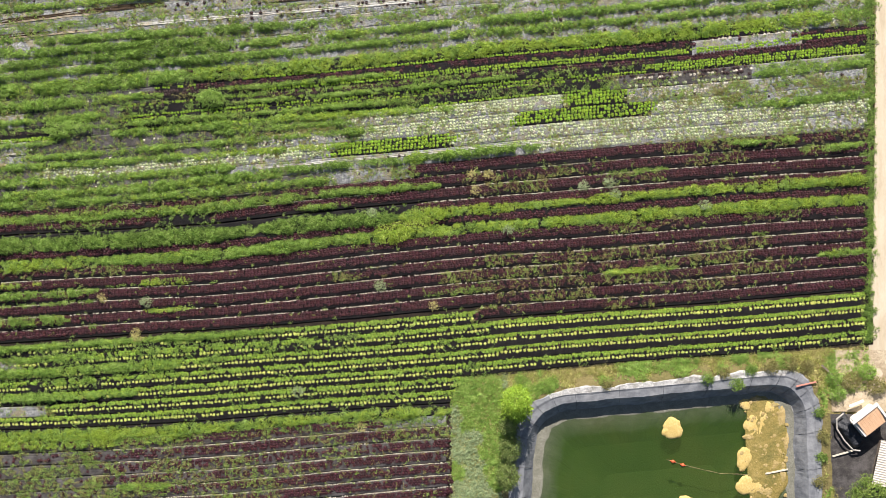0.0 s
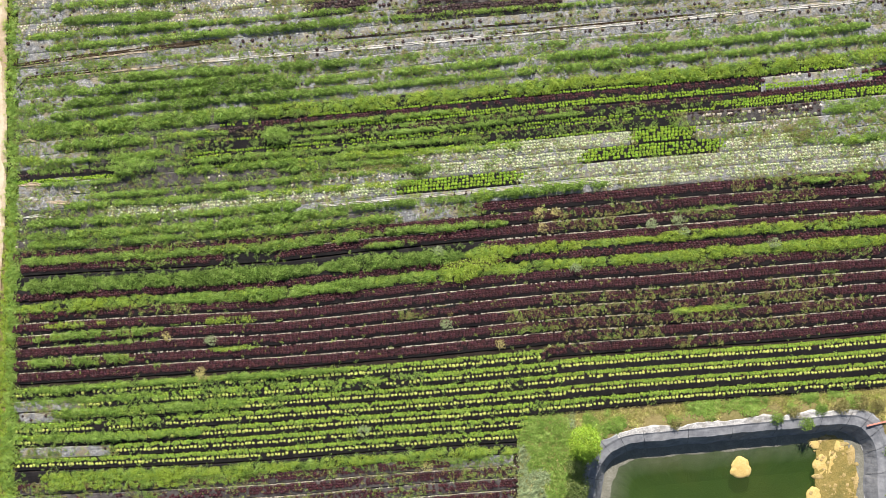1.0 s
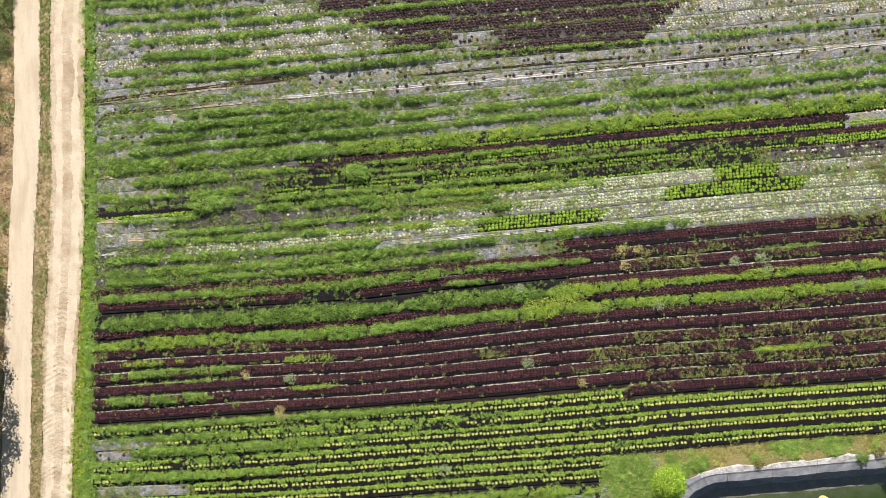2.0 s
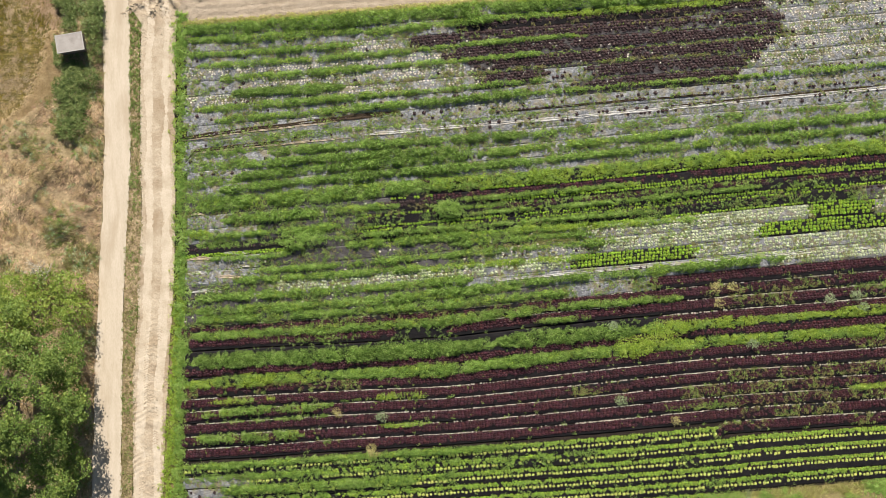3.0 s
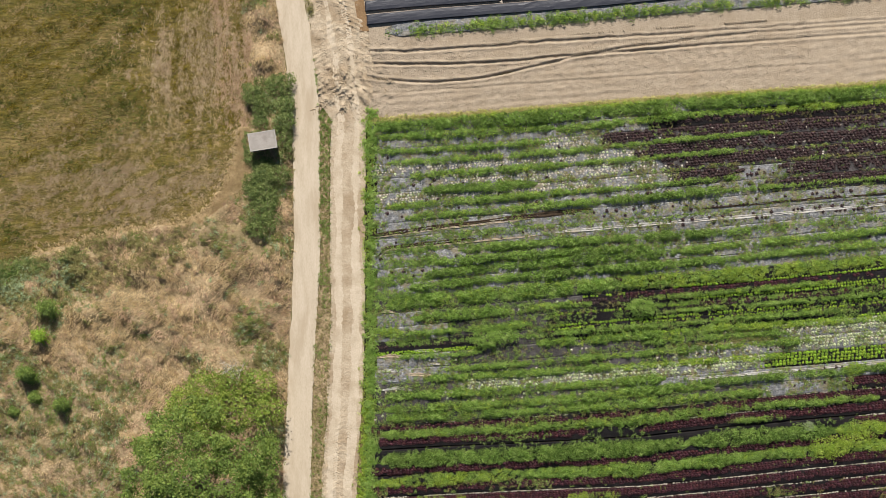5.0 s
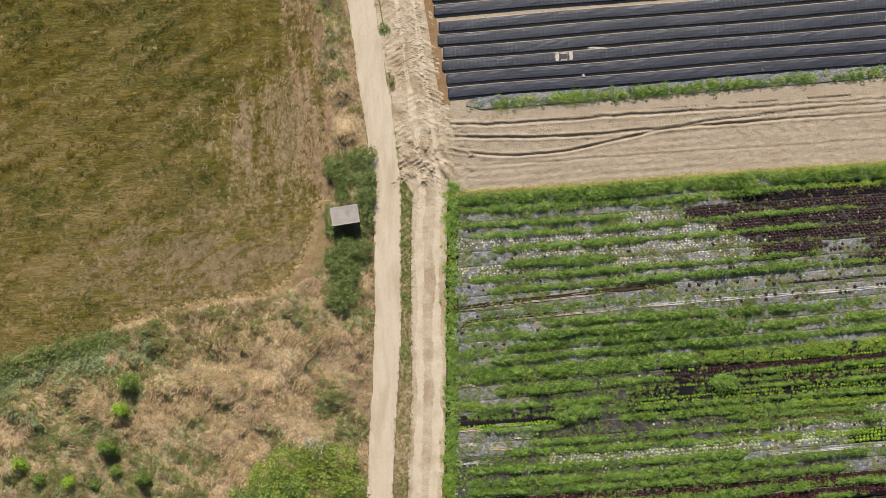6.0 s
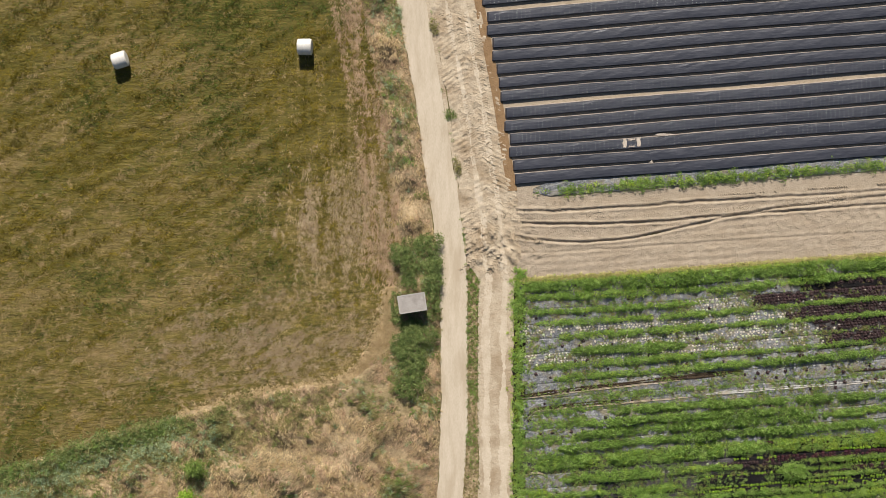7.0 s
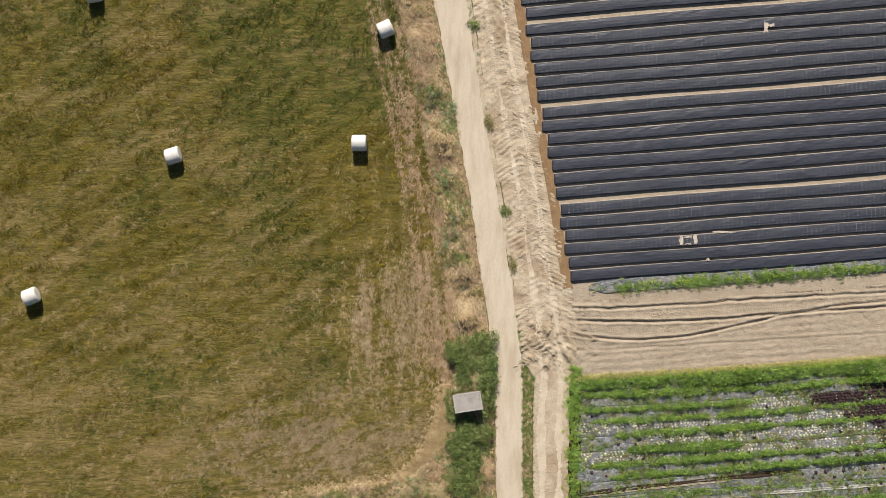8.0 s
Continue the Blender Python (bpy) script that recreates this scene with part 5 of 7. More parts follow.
def dry_grass():
    n = 150000
    x, y = rng.uniform(-92, -48.5, n), rng.uniform(-26, 62, n)
    edge = along([(WEST, SOUTH), (WEST, 7.4)] + MEADOW_EDGE[1:], y)
    ok = (x > edge - 0.4) & (x < along(ROAD_LEFT, y) - 0.1)
    x, y = x[ok], y[ok]
    # ridges of laid-over stems running to the north-west, the hollows between them painted darker as shade
    ridge = fbm((x * 0.55 + y * 0.84) / 0.75, (x * 0.84 - y * 0.55) / 2.4, 1.0, 4)
    ok = rng.rand(len(x)) < np.clip(3.0 * (ridge - 0.25), 0.3, 1)
    x, y, ridge = x[ok], y[ok], ridge[ok]
    near = (along(ROAD_LEFT, y) - x) < 2.2
    tone = fbm(x, y, 3.0, 4)
    p = np.array(MEADOW_EDGE)
    fine = np.concatenate([np.linspace(u, w, 12, endpoint=False) for u, w in zip(p[1:-4], p[2:-3])])
    west = np.clip((-61 - x) / 8, 0, 1)
    # Brown blades gather off the crests, painting the ridges' shaded flanks.
    rust = rng.rand(len(x)) < np.clip(2.2 * (tone - 0.42) + 0.35 * (1 - west) + 2.6 * (0.5 - ridge), 0.06, 0.9)
    green = rng.rand(len(x)) < np.clip(2.6 * (fbm(x, y, 2.4, 6) - 0.53) + 0.42 * west + 0.25 * np.clip((10 - y) / 10, 0, 1) * (x < -56) + 0.18 * near, 0.02, 0.7)
    z = dry_height(x, y) * np.clip((along(ROAD_LEFT, y) - x) / 1.2, 0, 1) * np.clip((x - along(MEADOW_EDGE, y) + 0.2) / 1.2, 0, 1) - 0.04
    flow = -1.5 + 5.5 * (fbm(x, y, 4.0, 1) - 0.5) + rng.normal(0, 0.4, len(x))
    pick = rng.rand(len(x))
    chunks = []
    for name, mask, kind in (("straw", ~rust & ~green, LAID), ("rust", rust & ~green, LAID), ("weed_olive", green & (pick < 0.62), WEEDS), ("weed_grey", green & (pick >= 0.62) & (pick < 0.84), WEEDS), ("weed_deep", green & (pick >= 0.84), WEEDS)):
        big = 1.0 if kind is LAID else 0.8
        v, f = scatter(kind, np.stack([x, y, z], -1)[mask], flow[mask], big * rng.uniform(0.24, 0.54, mask.sum()), rng.uniform(0.1, 0.26, mask.sum()) * (0.3 + 2.0 * ridge[mask] ** 1.5))
        chunks.append((name, v, f))
    # a taller fringe laid along the meadow's edge
    q = fine[rng.randint(0, len(fine), 15000)] + np.stack([rng.normal(0, 0.45, 15000), -0.45 + rng.normal(0, 0.38, 15000)], -1)
    q = q[(q[:, 1] < 27) & (q[:, 0] > -71) & (q[:, 0] < along(ROAD_LEFT, q[:, 1]) - 1.5)]
    v, f = scatter(LAID, np.stack([q[:, 0], q[:, 1], 0 * q[:, 0] + 0.2], -1), -1.3 + rng.normal(0, 0.5, len(q)), rng.uniform(0.2, 0.42, len(q)), rng.uniform(0.12, 0.28, len(q)))
    chunks.append(("straw", v, f))
    stuff("dry_grass", "tall dead tan and brown grass, laid over in waves", chunks)


def margin_grass():
    """Green margins along the field's two ends and its far edge, sparse weeds on the verge."""
    chunks = []
    y = rng.uniform(-26, 28.6, 2000)
    x = -42.25 + rng.normal(0, 0.3, len(y)) - 0.9 * np.clip((2 - y) / 20, 0, 1) * rng.rand(len(y))
    keep = rng.rand(len(y)) < np.clip(1.9 * fbm(x, y, 1.4, 3) - 0.2, 0.15, 1)
    chunks.append(("weed", *scatter(WEEDS, np.stack([x, y, 0.03 + 0 * x], -1)[keep], rng.uniform(0, 6, keep.sum()), rng.uniform(0.25, 0.45, keep.sum()), rng.uniform(0.12, 0.4, keep.sum()))))
    y = np.concatenate([rng.uniform(-26, 28.6, 1300), rng.uniform(-26, 6, 1500)])
    x = -42.4 + rng.normal(0, 0.28, len(y)) - 1.5 * np.clip((6 - y) / 16, 0, 1) * rng.rand(len(y))
    chunks.append(("weed_bright", *scatter(GRASSY, np.stack([x, y, 0.03 + 0 * x], -1), rng.uniform(0, 6, len(y)), rng.uniform(0.25, 0.42, len(y)), rng.uniform(0.1, 0.3, len(y)))))
    y = rng.uniform(-8.6, 36, 1100)
    x = 36.0 + rng.normal(0, 0.22, len(y))
    chunks.append(("weed_deep", *scatter(WEEDS, np.stack([x, y, 0.03 + 0 * x], -1), rng.uniform(0, 6, len(y)), rng.uniform(0.25, 0.42, len(y)), rng.uniform(0.12, 0.4, len(y)))))
    x = rng.uniform(-42.5, 36, 4200)
    y = line(32.9, x) + rng.normal(0, 0.16, len(x))
    chunks.append(("weed_bright", *scatter(GRASSY, np.stack([x, y, 0.04 + 0 * x], -1), rng.uniform(0, 6, len(x)), rng.uniform(0.22, 0.4, len(x)), rng.uniform(0.15, 0.36, len(x)))))
    x = rng.uniform(-42.3, 36, 5200)
    y = line(33, x) + 0.12 + rng.normal(0, 0.1, len(x))
    chunks.append(("straw2", *scatter(LAID, np.stack([x, y, 0.1 + 0 * x], -1), -1.4 + rng.normal(0, 0.6, len(x)), rng.uniform(0.2, 0.4, len(x)), rng.uniform(0.15, 0.32, len(x)))))
    y = rng.uniform(-26, 60, 9000)
    a, b = along(ROAD_RIGHT, y), along(TRACK_LEFT, y)
    x = a + (b - a) * rng.uniform(-0.05, 1.1, len(y))
    keep = rng.rand(len(y)) < np.clip(2.4 * fbm(x, y, 1.6, 6) - 1.0, 0.02, 0.2) * np.where(y > 28.5, 0.14, np.where(y < 8, 0.45, 1))
    v, f = scatter(WEEDS, np.stack([x, y, 0.05 + 0 * x], -1)[keep], rng.uniform(0, 6, keep.sum()), rng.uniform(0.12, 0.24, keep.sum()), rng.uniform(0.06, 0.16, keep.sum()))
    chunks.append(("weed_deep", v, f))
    x, y = x[~keep & (y < 28.5)], y[~keep & (y < 28.5)]
    chunks.append(("weed_olive", *scatter(TUFTS, np.stack([x, y, 0.05 + 0 * x], -1)[::2], rng.uniform(0, 6, len(x[::2])), rng.uniform(0.16, 0.3, len(x[::2])), rng.uniform(0.06, 0.16, len(x[::2])))))
    stuff("field_margin_weeds", "green weeds along the field edge and verge", chunks, "weeds")


meadow_grass()
dry_grass()
margin_grass()


# ---- round bales ----
def round_bale():
    bale = thing("round_bale", "white plastic-wrapped round bale lying on the meadow", "hay bale", "bales on the meadow")
    bm = bmesh.new()
    sides, cols = 28, ((-0.6, 0.0), (-0.605, 0.3), (-0.6, 0.55), (-0.57, 0.635), (-0.5, 0.665), (-0.25, 0.672), (0, 0.668), (0.25, 0.672), (0.5, 0.665), (0.57, 0.635), (0.6, 0.55), (0.605, 0.3), (0.6, 0.0))
    r = np.random.RandomState(3)
    loops = []
    for x, rad in cols:
        if rad == 0:
            loops.append([bm.verts.new((x, 0, 0.65))])
            continue
        loops.append([bm.verts.new((x + r.uniform(-0.012, 0.012), math.cos(a) * rad * (1 + r.uniform(-0.012, 0.012)), 0.65 + max(-0.645, math.sin(a) * rad * (1 + r.uniform(-0.012, 0.012))))) for a in np.linspace(0, 2 * math.pi, sides, endpoint=False)])
    for a, b in zip(loops, loops[1:]):
        for i in range(sides):
            j = (i + 1) % sides
            if len(a) == 1:
                bm.faces.new((a[0], b[j], b[i]))
            elif len(b) == 1:
                bm.faces.new((a[i], a[j], b[0]))
            else:
                bm.faces.new((a[i], a[j], b[j], b[i]))
    bmesh.ops.recalc_face_normals(bm, faces=bm.faces)
    for face in bm.faces:
        face.smooth = True
    part("bale_wrap", bm, M["wrap"], bale)
    # overlapping bands of the film
    for x in (-0.36, -0.12, 0.13, 0.37):
        bm = bmesh.new()
        for i, (dx, rad) in enumerate(((-0.02, 0.668), (0.0, 0.681), (0.1, 0.674))):
            ring = [bm.verts.new((x + dx + 0.03 * math.sin(a), math.cos(a) * rad, 0.65 + max(-0.64, math.sin(a) * rad))) for a in np.linspace(0, 2 * math.pi, 28, endpoint=False)]
            if i:
                for j in range(28):
                    bm.faces.new((last[j], last[(j + 1) % 28], ring[(j + 1) % 28], ring[j]))
            last = ring
        bmesh.ops.recalc_face_normals(bm, faces=bm.faces)
        part("wrap_band", bm, M["wrap"], bale)
    return bale


first = round_bale()
for i, (x, y, turn) in enumerate(((-60.1, 46.9, 0), (-75.6, 45.9, 17), (-57.95, 56.3, 24), (-87.5, 34.2, 22), (-82.3, 59.35, 10))):
    m = pose(x, y, float(meadow_height(x, y)) - 0.02, 0, 0, turn)
    if i == 0:
        first.matrix_world = m
    else:
        copy_thing(first, m)


# ---- the shed beside the road ----
def shed(x, y, turn):
    ob = thing("shed", "small timber hut with a flat grey roof in brambles", "shed", at=(x, y, 0.0), turn=turn)
    w, d, h = 2.0, 1.3, 1.75
    for name, sx, sy, a, n in (("front_wall", 0, -d / 2, 0, 14), ("back_wall", 0, d / 2, 0, 14), ("side_wall", -w / 2, 0, 90, 9), ("side_wall", w / 2, 0, 90, 9)):
        wide = w if a == 0 else d - 0.06
        bm = bmesh.new()
        box(bm, (wide, 0.02, h), pose(sx, sy, h / 2, 0, 0, a))
        wall = part(name, bm, M["timber"], ob)
        for i in range(n):
            bm = bmesh.new()
            box(bm, (wide / n - 0.012, 0.025, h), pose(sx, sy, h / 2, 0, 0, a) @ pose(-wide / 2 + wide * (i + 0.5) / n, -0.024 if sy <= 0 and sx <= 0 else 0.024, 0))
            part("plank", bm, M["timber"], wall)
    bm = bmesh.new()
    box(bm, (2.18, 1.4, 0.09), pose(0, 0, h + 0.08, 2, 0, 0), 0.03)
    roof = part("roof", bm, M["roofboard"], ob, "grey-brown felted roof panel")
    for sx, sy, lx, ly in ((0, 0.71, 2.28, 0.08), (0, -0.71, 2.28, 0.08), (-1.1, 0, 0.08, 1.34), (1.1, 0, 0.08, 1.34)):
        bm = bmesh.new()
        box(bm, (lx, ly, 0.12), pose(0, 0, h + 0.075, 2, 0, 0) @ pose(sx, sy, 0), 0.015)
        part("edging", bm, M["edging"], roof, "pale metal edging")


shed(-51.1, 25.75, 9)


# ---- washed-out furrows and bare strips across the northern beds ----
def furrow(points, width, seed, material="dirt", label="washed-out furrow of pale soil between film beds"):
    p = np.array(points, float)
    xs = np.arange(p[0, 0], p[-1, 0], 0.3)
    mid = np.interp(xs, p[:, 0], p[:, 1]) + 0.08 * (fbm(xs, xs * 0 + seed, 1.5, seed) - 0.5)
    half = width / 2 * (0.5 + fbm(xs, xs * 0 + 9, 1.2, seed + 1)) * np.clip(np.minimum(xs - xs[0], xs[-1] - xs) / 2 + 0.2, 0, 1)
    shares, lifts = (-1, -0.6, 0, 0.5, 1), (0.17, 0.2, 0.16, 0.19, 0.17)
    v, f = sheet(np.repeat(xs[None], 5, 0), np.stack([mid + half * k for k in shares]), np.stack([z + 0.03 * rng.rand(len(xs)) for z in lifts]))
    tagged(new("furrow", solid("furrow", v, f, M[material])), label, "furrow", "furrows in the field")


DARK_FURROW = "dark damp furrow between film beds"
furrow(((-42.4, 18.0), (-38.0, 18.55), (-34.5, 19.0), (-28.0, 19.72), (-24.0, 20.15)), 0.34, 5, "brown_dark", DARK_FURROW)
furrow(((-42.2, 17.8), (-34.5, 18.78), (-29.0, 19.4)), 0.15, 1, "soil")
furrow(((-42.0, 15.9), (-41.2, 16.95), (-38.0, 17.3), (-33.5, 17.75)), 0.3, 6, "brown_dark", DARK_FURROW)
furrow(((-41.9, 15.8), (-41.1, 16.75), (-38.0, 17.08), (-33.0, 17.58), (-28.0, 18.05)), 0.15, 2, "soil")
furrow(((-27.0, 18.25), (-20.0, 18.85), (-9.0, 19.75), (13.0, 21.75), (30.0, 23.35)), 0.3, 7, "film_pale", "bleached film edge laid bare between beds")
furrow(((-15.0, 20.2), (-6.0, 21.0), (2.0, 21.6)), 0.16, 8, "brown_dark", DARK_FURROW)
furrow(((-2.0, 20.55), (8.0, 21.5), (16.0, 22.3)), 0.16, 9, "brown_dark", DARK_FURROW)
furrow(((-17.0, 6.05), (-6.0, 7.0), (6.0, 8.15), (16.0, 8.9)), 0.24, 10, "film_pale", "bleached film edge laid bare between beds")
for i, (x, y, w, d) in enumerate(((-40.6, 7.9, 2.6, 0.5), (-37.6, 8.3, 2.2, 0.45), (-40.9, 6.7, 2.0, 0.45), (-38.2, 6.3, 2.6, 0.4), (-40.2, 5.2, 2.8, 0.4), (-36.6, 7.2, 1.6, 0.35), (-41.0, 11.6, 1.6, 0.5), (-38.4, 12.2, 2.4, 0.4), (-36.0, 4.9, 2.0, 0.3))):
    furrow(((x - w / 2, y - 0.12 * (-1) ** i), (x, y + 0.1), (x + w / 2, y - 0.08 * (-1) ** i)), d, 20 + i, "film_pale" if i % 3 else "soil", "crumpled torn film and bare soil on a bed")


# ---- clods of soil ----
def clods():
    chunks = []
    n = 11000
    x = rng.uniform(-43.2, -6, n)
    lo, hi = line(33, x), np.interp(x, *np.array(SOIL_TOP).T)
    y = lo + 0.1 + (hi - lo - 0.1) * rng.rand(n)
    s = rng.uniform(0.05, 0.15, n)
    chunks.append(("soil", *scatter(CLODS, np.stack([x, y, soil_height(x, y) - 0.01], -1), rng.uniform(0, 6.28, n), s, s * 0.8)))
    n = 3600
    y = np.concatenate([rng.uniform(27.5, 62, n - 2200), rng.normal(30.3, 1.5, 2200)])
    a, b = along(TRACK_LEFT, y), along(TRACK_RIGHT, y)
    x = a + (b - a) * rng.uniform(0.02, 1.0, n)
    keep = rng.rand(n) < np.clip(2.4 * fbm(x, y, 1.4, 3) - 0.5, 0.1, 1)
    x, y = x[keep], y[keep]
    s = rng.uniform(0.05, 0.17, len(x))
    chunks.append(("dirt", *scatter(CLODS, np.stack([x, y, track_height(x, y) - 0.01], -1), rng.uniform(0, 6.28, len(x)), s, s * 0.8)))
    stuff("soil_clods", "loose clods of dry tan soil", chunks, "soil")


clods()


# ---- tyre prints: rows of raised lugs pressed into soft soil ----
LUG = [(np.array([(-0.5, -0.5, 0), (0.5, -0.5, 0), (0.5, 0.5, 0), (-0.5, 0.5, 0), (-0.4, -0.22, 1), (0.42, -0.2, 0.9), (0.4, 0.22, 1), (-0.42, 0.2, 0.85)]), np.array([(4, 5, 6), (4, 6, 7), (0, 1, 5), (0, 5, 4), (1, 2, 6), (1, 6, 5), (2, 3, 7), (2, 7, 6), (3, 0, 4), (3, 4, 7)]))]


def tyre_prints(runs):
    """Each run: a polyline, the print's width, the spacing of its lugs, their height; soil and height of the ground under it."""
    chunks = []
    for points, width, gap, tall, soil, ground in runs:
        p = np.array(points, float)
        long = np.concatenate([[0], np.cumsum(np.linalg.norm(np.diff(p, axis=0), axis=1))])
        at = np.arange(0, long[-1], gap)
        at = at[rng.rand(len(at)) < np.clip(3.2 * vnoise(at, at * 0 + 3.7 * p[0, 0], 1.5, 3) - 0.9, 0.0, 0.95)]
        x, y = np.interp(at, long, p[:, 0]), np.interp(at, long, p[:, 1])
        way = np.arctan2(np.interp(at + 0.3, long, p[:, 1]) - np.interp(at - 0.3, long, p[:, 1]), np.interp(at + 0.3, long, p[:, 0]) - np.interp(at - 0.3, long, p[:, 0]))
        for side in (-1, 1):
            cx, cy = x - np.sin(way) * side * width * 0.27 + rng.normal(0, 0.02, len(x)), y + np.cos(way) * side * width * 0.27 + rng.normal(0, 0.02, len(x))
            turn = way + math.pi / 2 + side * 0.62 + rng.normal(0, 0.08, len(x))
            v, f = scatter(LUG, np.stack([0 * cx, 0 * cy, 0 * cx], -1), 0 * cx, np.ones(len(cx)), tall * rng.uniform(0.6, 1.25, len(cx)))
            v = v.reshape(-1, 8, 3)
            lx, ly = v[:, :, 0] * width * 0.62 * rng.uniform(0.75, 1.1, (len(cx), 1)), v[:, :, 1] * gap * 0.52
            c, d = np.cos(turn)[:, None], np.sin(turn)[:, None]
            out = np.stack([cx[:, None] + lx * c - ly * d, cy[:, None] + lx * d + ly * c, v[:, :, 2] + (ground(cx, cy) - 0.015)[:, None]], -1)
            chunks.append((soil, out.reshape(-1, 3), f))
    stuff("tyre_prints", "rows of tractor tyre lugs pressed into dry soil", chunks, "tyre marks")


runs = []
for points in (((-40.5, 34.0), (-33.0, 33.95), (-24.6, 34.6), (-8.0, 35.75)), ((-41.5, 32.85), (-34.0, 32.75), (-24.6, 33.45), (-8.0, 34.7)), ((-40.0, 31.55), (-33.0, 31.75), (-27.0, 32.9), (-19.0, 34.05), (-8.0, 35.1))):
    runs.append((points, 0.42, 0.17, 0.045, "soil", soil_height))
for off in (0.35, 0.85, 1.4, 2.0):
    runs.append((tuple((x, float(line(33, x)) + off + 0.2 * math.sin(0.2 * x + off)) for x in range(-41, -6, 5)), 0.4, 0.2, 0.03, "soil", soil_height))
for off, y0, y1, tall in ((0.22, 33.0, 60.0, 0.07), (0.47, 29.0, 60.0, 0.07), (0.72, 31.0, 60.0, 0.075), (0.9, 34.0, 52.0, 0.06), (0.33, 36.0, 60.0, 0.055), (0.6, 34.0, 58.0, 0.06), (0.35, -24.0, 3.0, 0.05), (0.66, -24.0, 4.0, 0.055)):
    ys = np.arange(y0, y1, 2.0)
    a, b = along(TRACK_LEFT, ys), along(TRACK_RIGHT, ys)
    xs = a + (b - a) * (off + 0.05 * np.sin(ys * 0.45 + 9 * off))
    runs.append((tuple(zip(xs, ys)), 0.5, 0.21, 0.62 * tall, "dirt", track_height))
for points in (((-47.2, 28.3), (-46.0, 29.2), (-44.6, 30.6), (-43.8, 33.0)), ((-46.6, 29.9), (-45.4, 29.0), (-43.6, 28.6)), ((-46.0, 32.0), (-44.6, 31.2), (-42.6, 31.0), (-40.5, 30.9)), ((-44.9, 28.2), (-43.9, 29.6), (-42.6, 30.2), (-41.0, 30.0)), ((-45.8, 33.6), (-44.4, 32.9), (-42.4, 33.3))):
    runs.append((points, 0.5, 0.22, 0.08, "dirt", track_height))
tyre_prints(runs)


# ---- trees and bushes ----
def leaf_cards(n, size, seed):
    """Templates for foliage: a spray of folded leaves round a twig end."""
    r = np.random.RandomState(seed)
    vs, fs = [], []
    for i in range(n):
        c = r.normal(0, 0.38, 3)
        a, tilt, w = r.uniform(0, 6.283), r.uniform(-0.7, 0.9), r.uniform(0.5, 1.0) * size
        d = np.array([math.cos(a) * math.cos(tilt), math.sin(a) * math.cos(tilt), math.sin(tilt)])
        s = np.array([-math.sin(a), math.cos(a), r.uniform(-0.4, 0.4)]) * 0.42
        b = len(vs)
        vs += [tuple(c - d * w * 0.5), tuple(c + s * w - d * w * 0.02), tuple(c - s * w), tuple(c + d * w * 0.6)]
        fs += [(b, b + 1, b + 2), (b + 1, b + 3, b + 2)]
    return np.array(vs), np.array(fs)


SPRAYS = [leaf_cards(11, 0.38, s) for s in range(5)]


def crown(lobes, sprays, spray_size, seed):
    """Sprays of leaves on the shells of several lobes (x, y, z, rx, ry, rz); denser and larger above, with gaps."""
    r = np.random.RandomState(seed)
    pts, size = [], []
    volume = np.array([a[3] * a[4] for a in lobes])
    for (x, y, z, rx, ry, rz), share in zip(lobes, volume / volume.sum()):
        n = int(sprays * share)
        d = r.normal(0, 1, (n, 3))
        d[:, 2] = np.where(d[:, 2] < -0.35, -d[:, 2], d[:, 2])
        d /= np.linalg.norm(d, axis=1)[:, None]
        lump = 1 + 0.28 * (vnoise(d[:, 0] * 3 + x, d[:, 1] * 3 + d[:, 2] * 2 + y, 0.55, seed) - 0.5) + 0.22 * (vnoise(d[:, 0] * 3 + x, d[:, 1] * 3 - d[:, 2] * 2, 0.25, seed + 1) - 0.5)
        rad = r.uniform(0.62, 1.0, n) ** 0.5 * lump
        pts.append(np.stack([x + d[:, 0] * rx * rad, y + d[:, 1] * ry * rad, z + d[:, 2] * rz * rad], -1))
        size.append(r.uniform(0.7, 1.3, n) * spray_size)
    return np.concatenate(pts), np.concatenate(size)


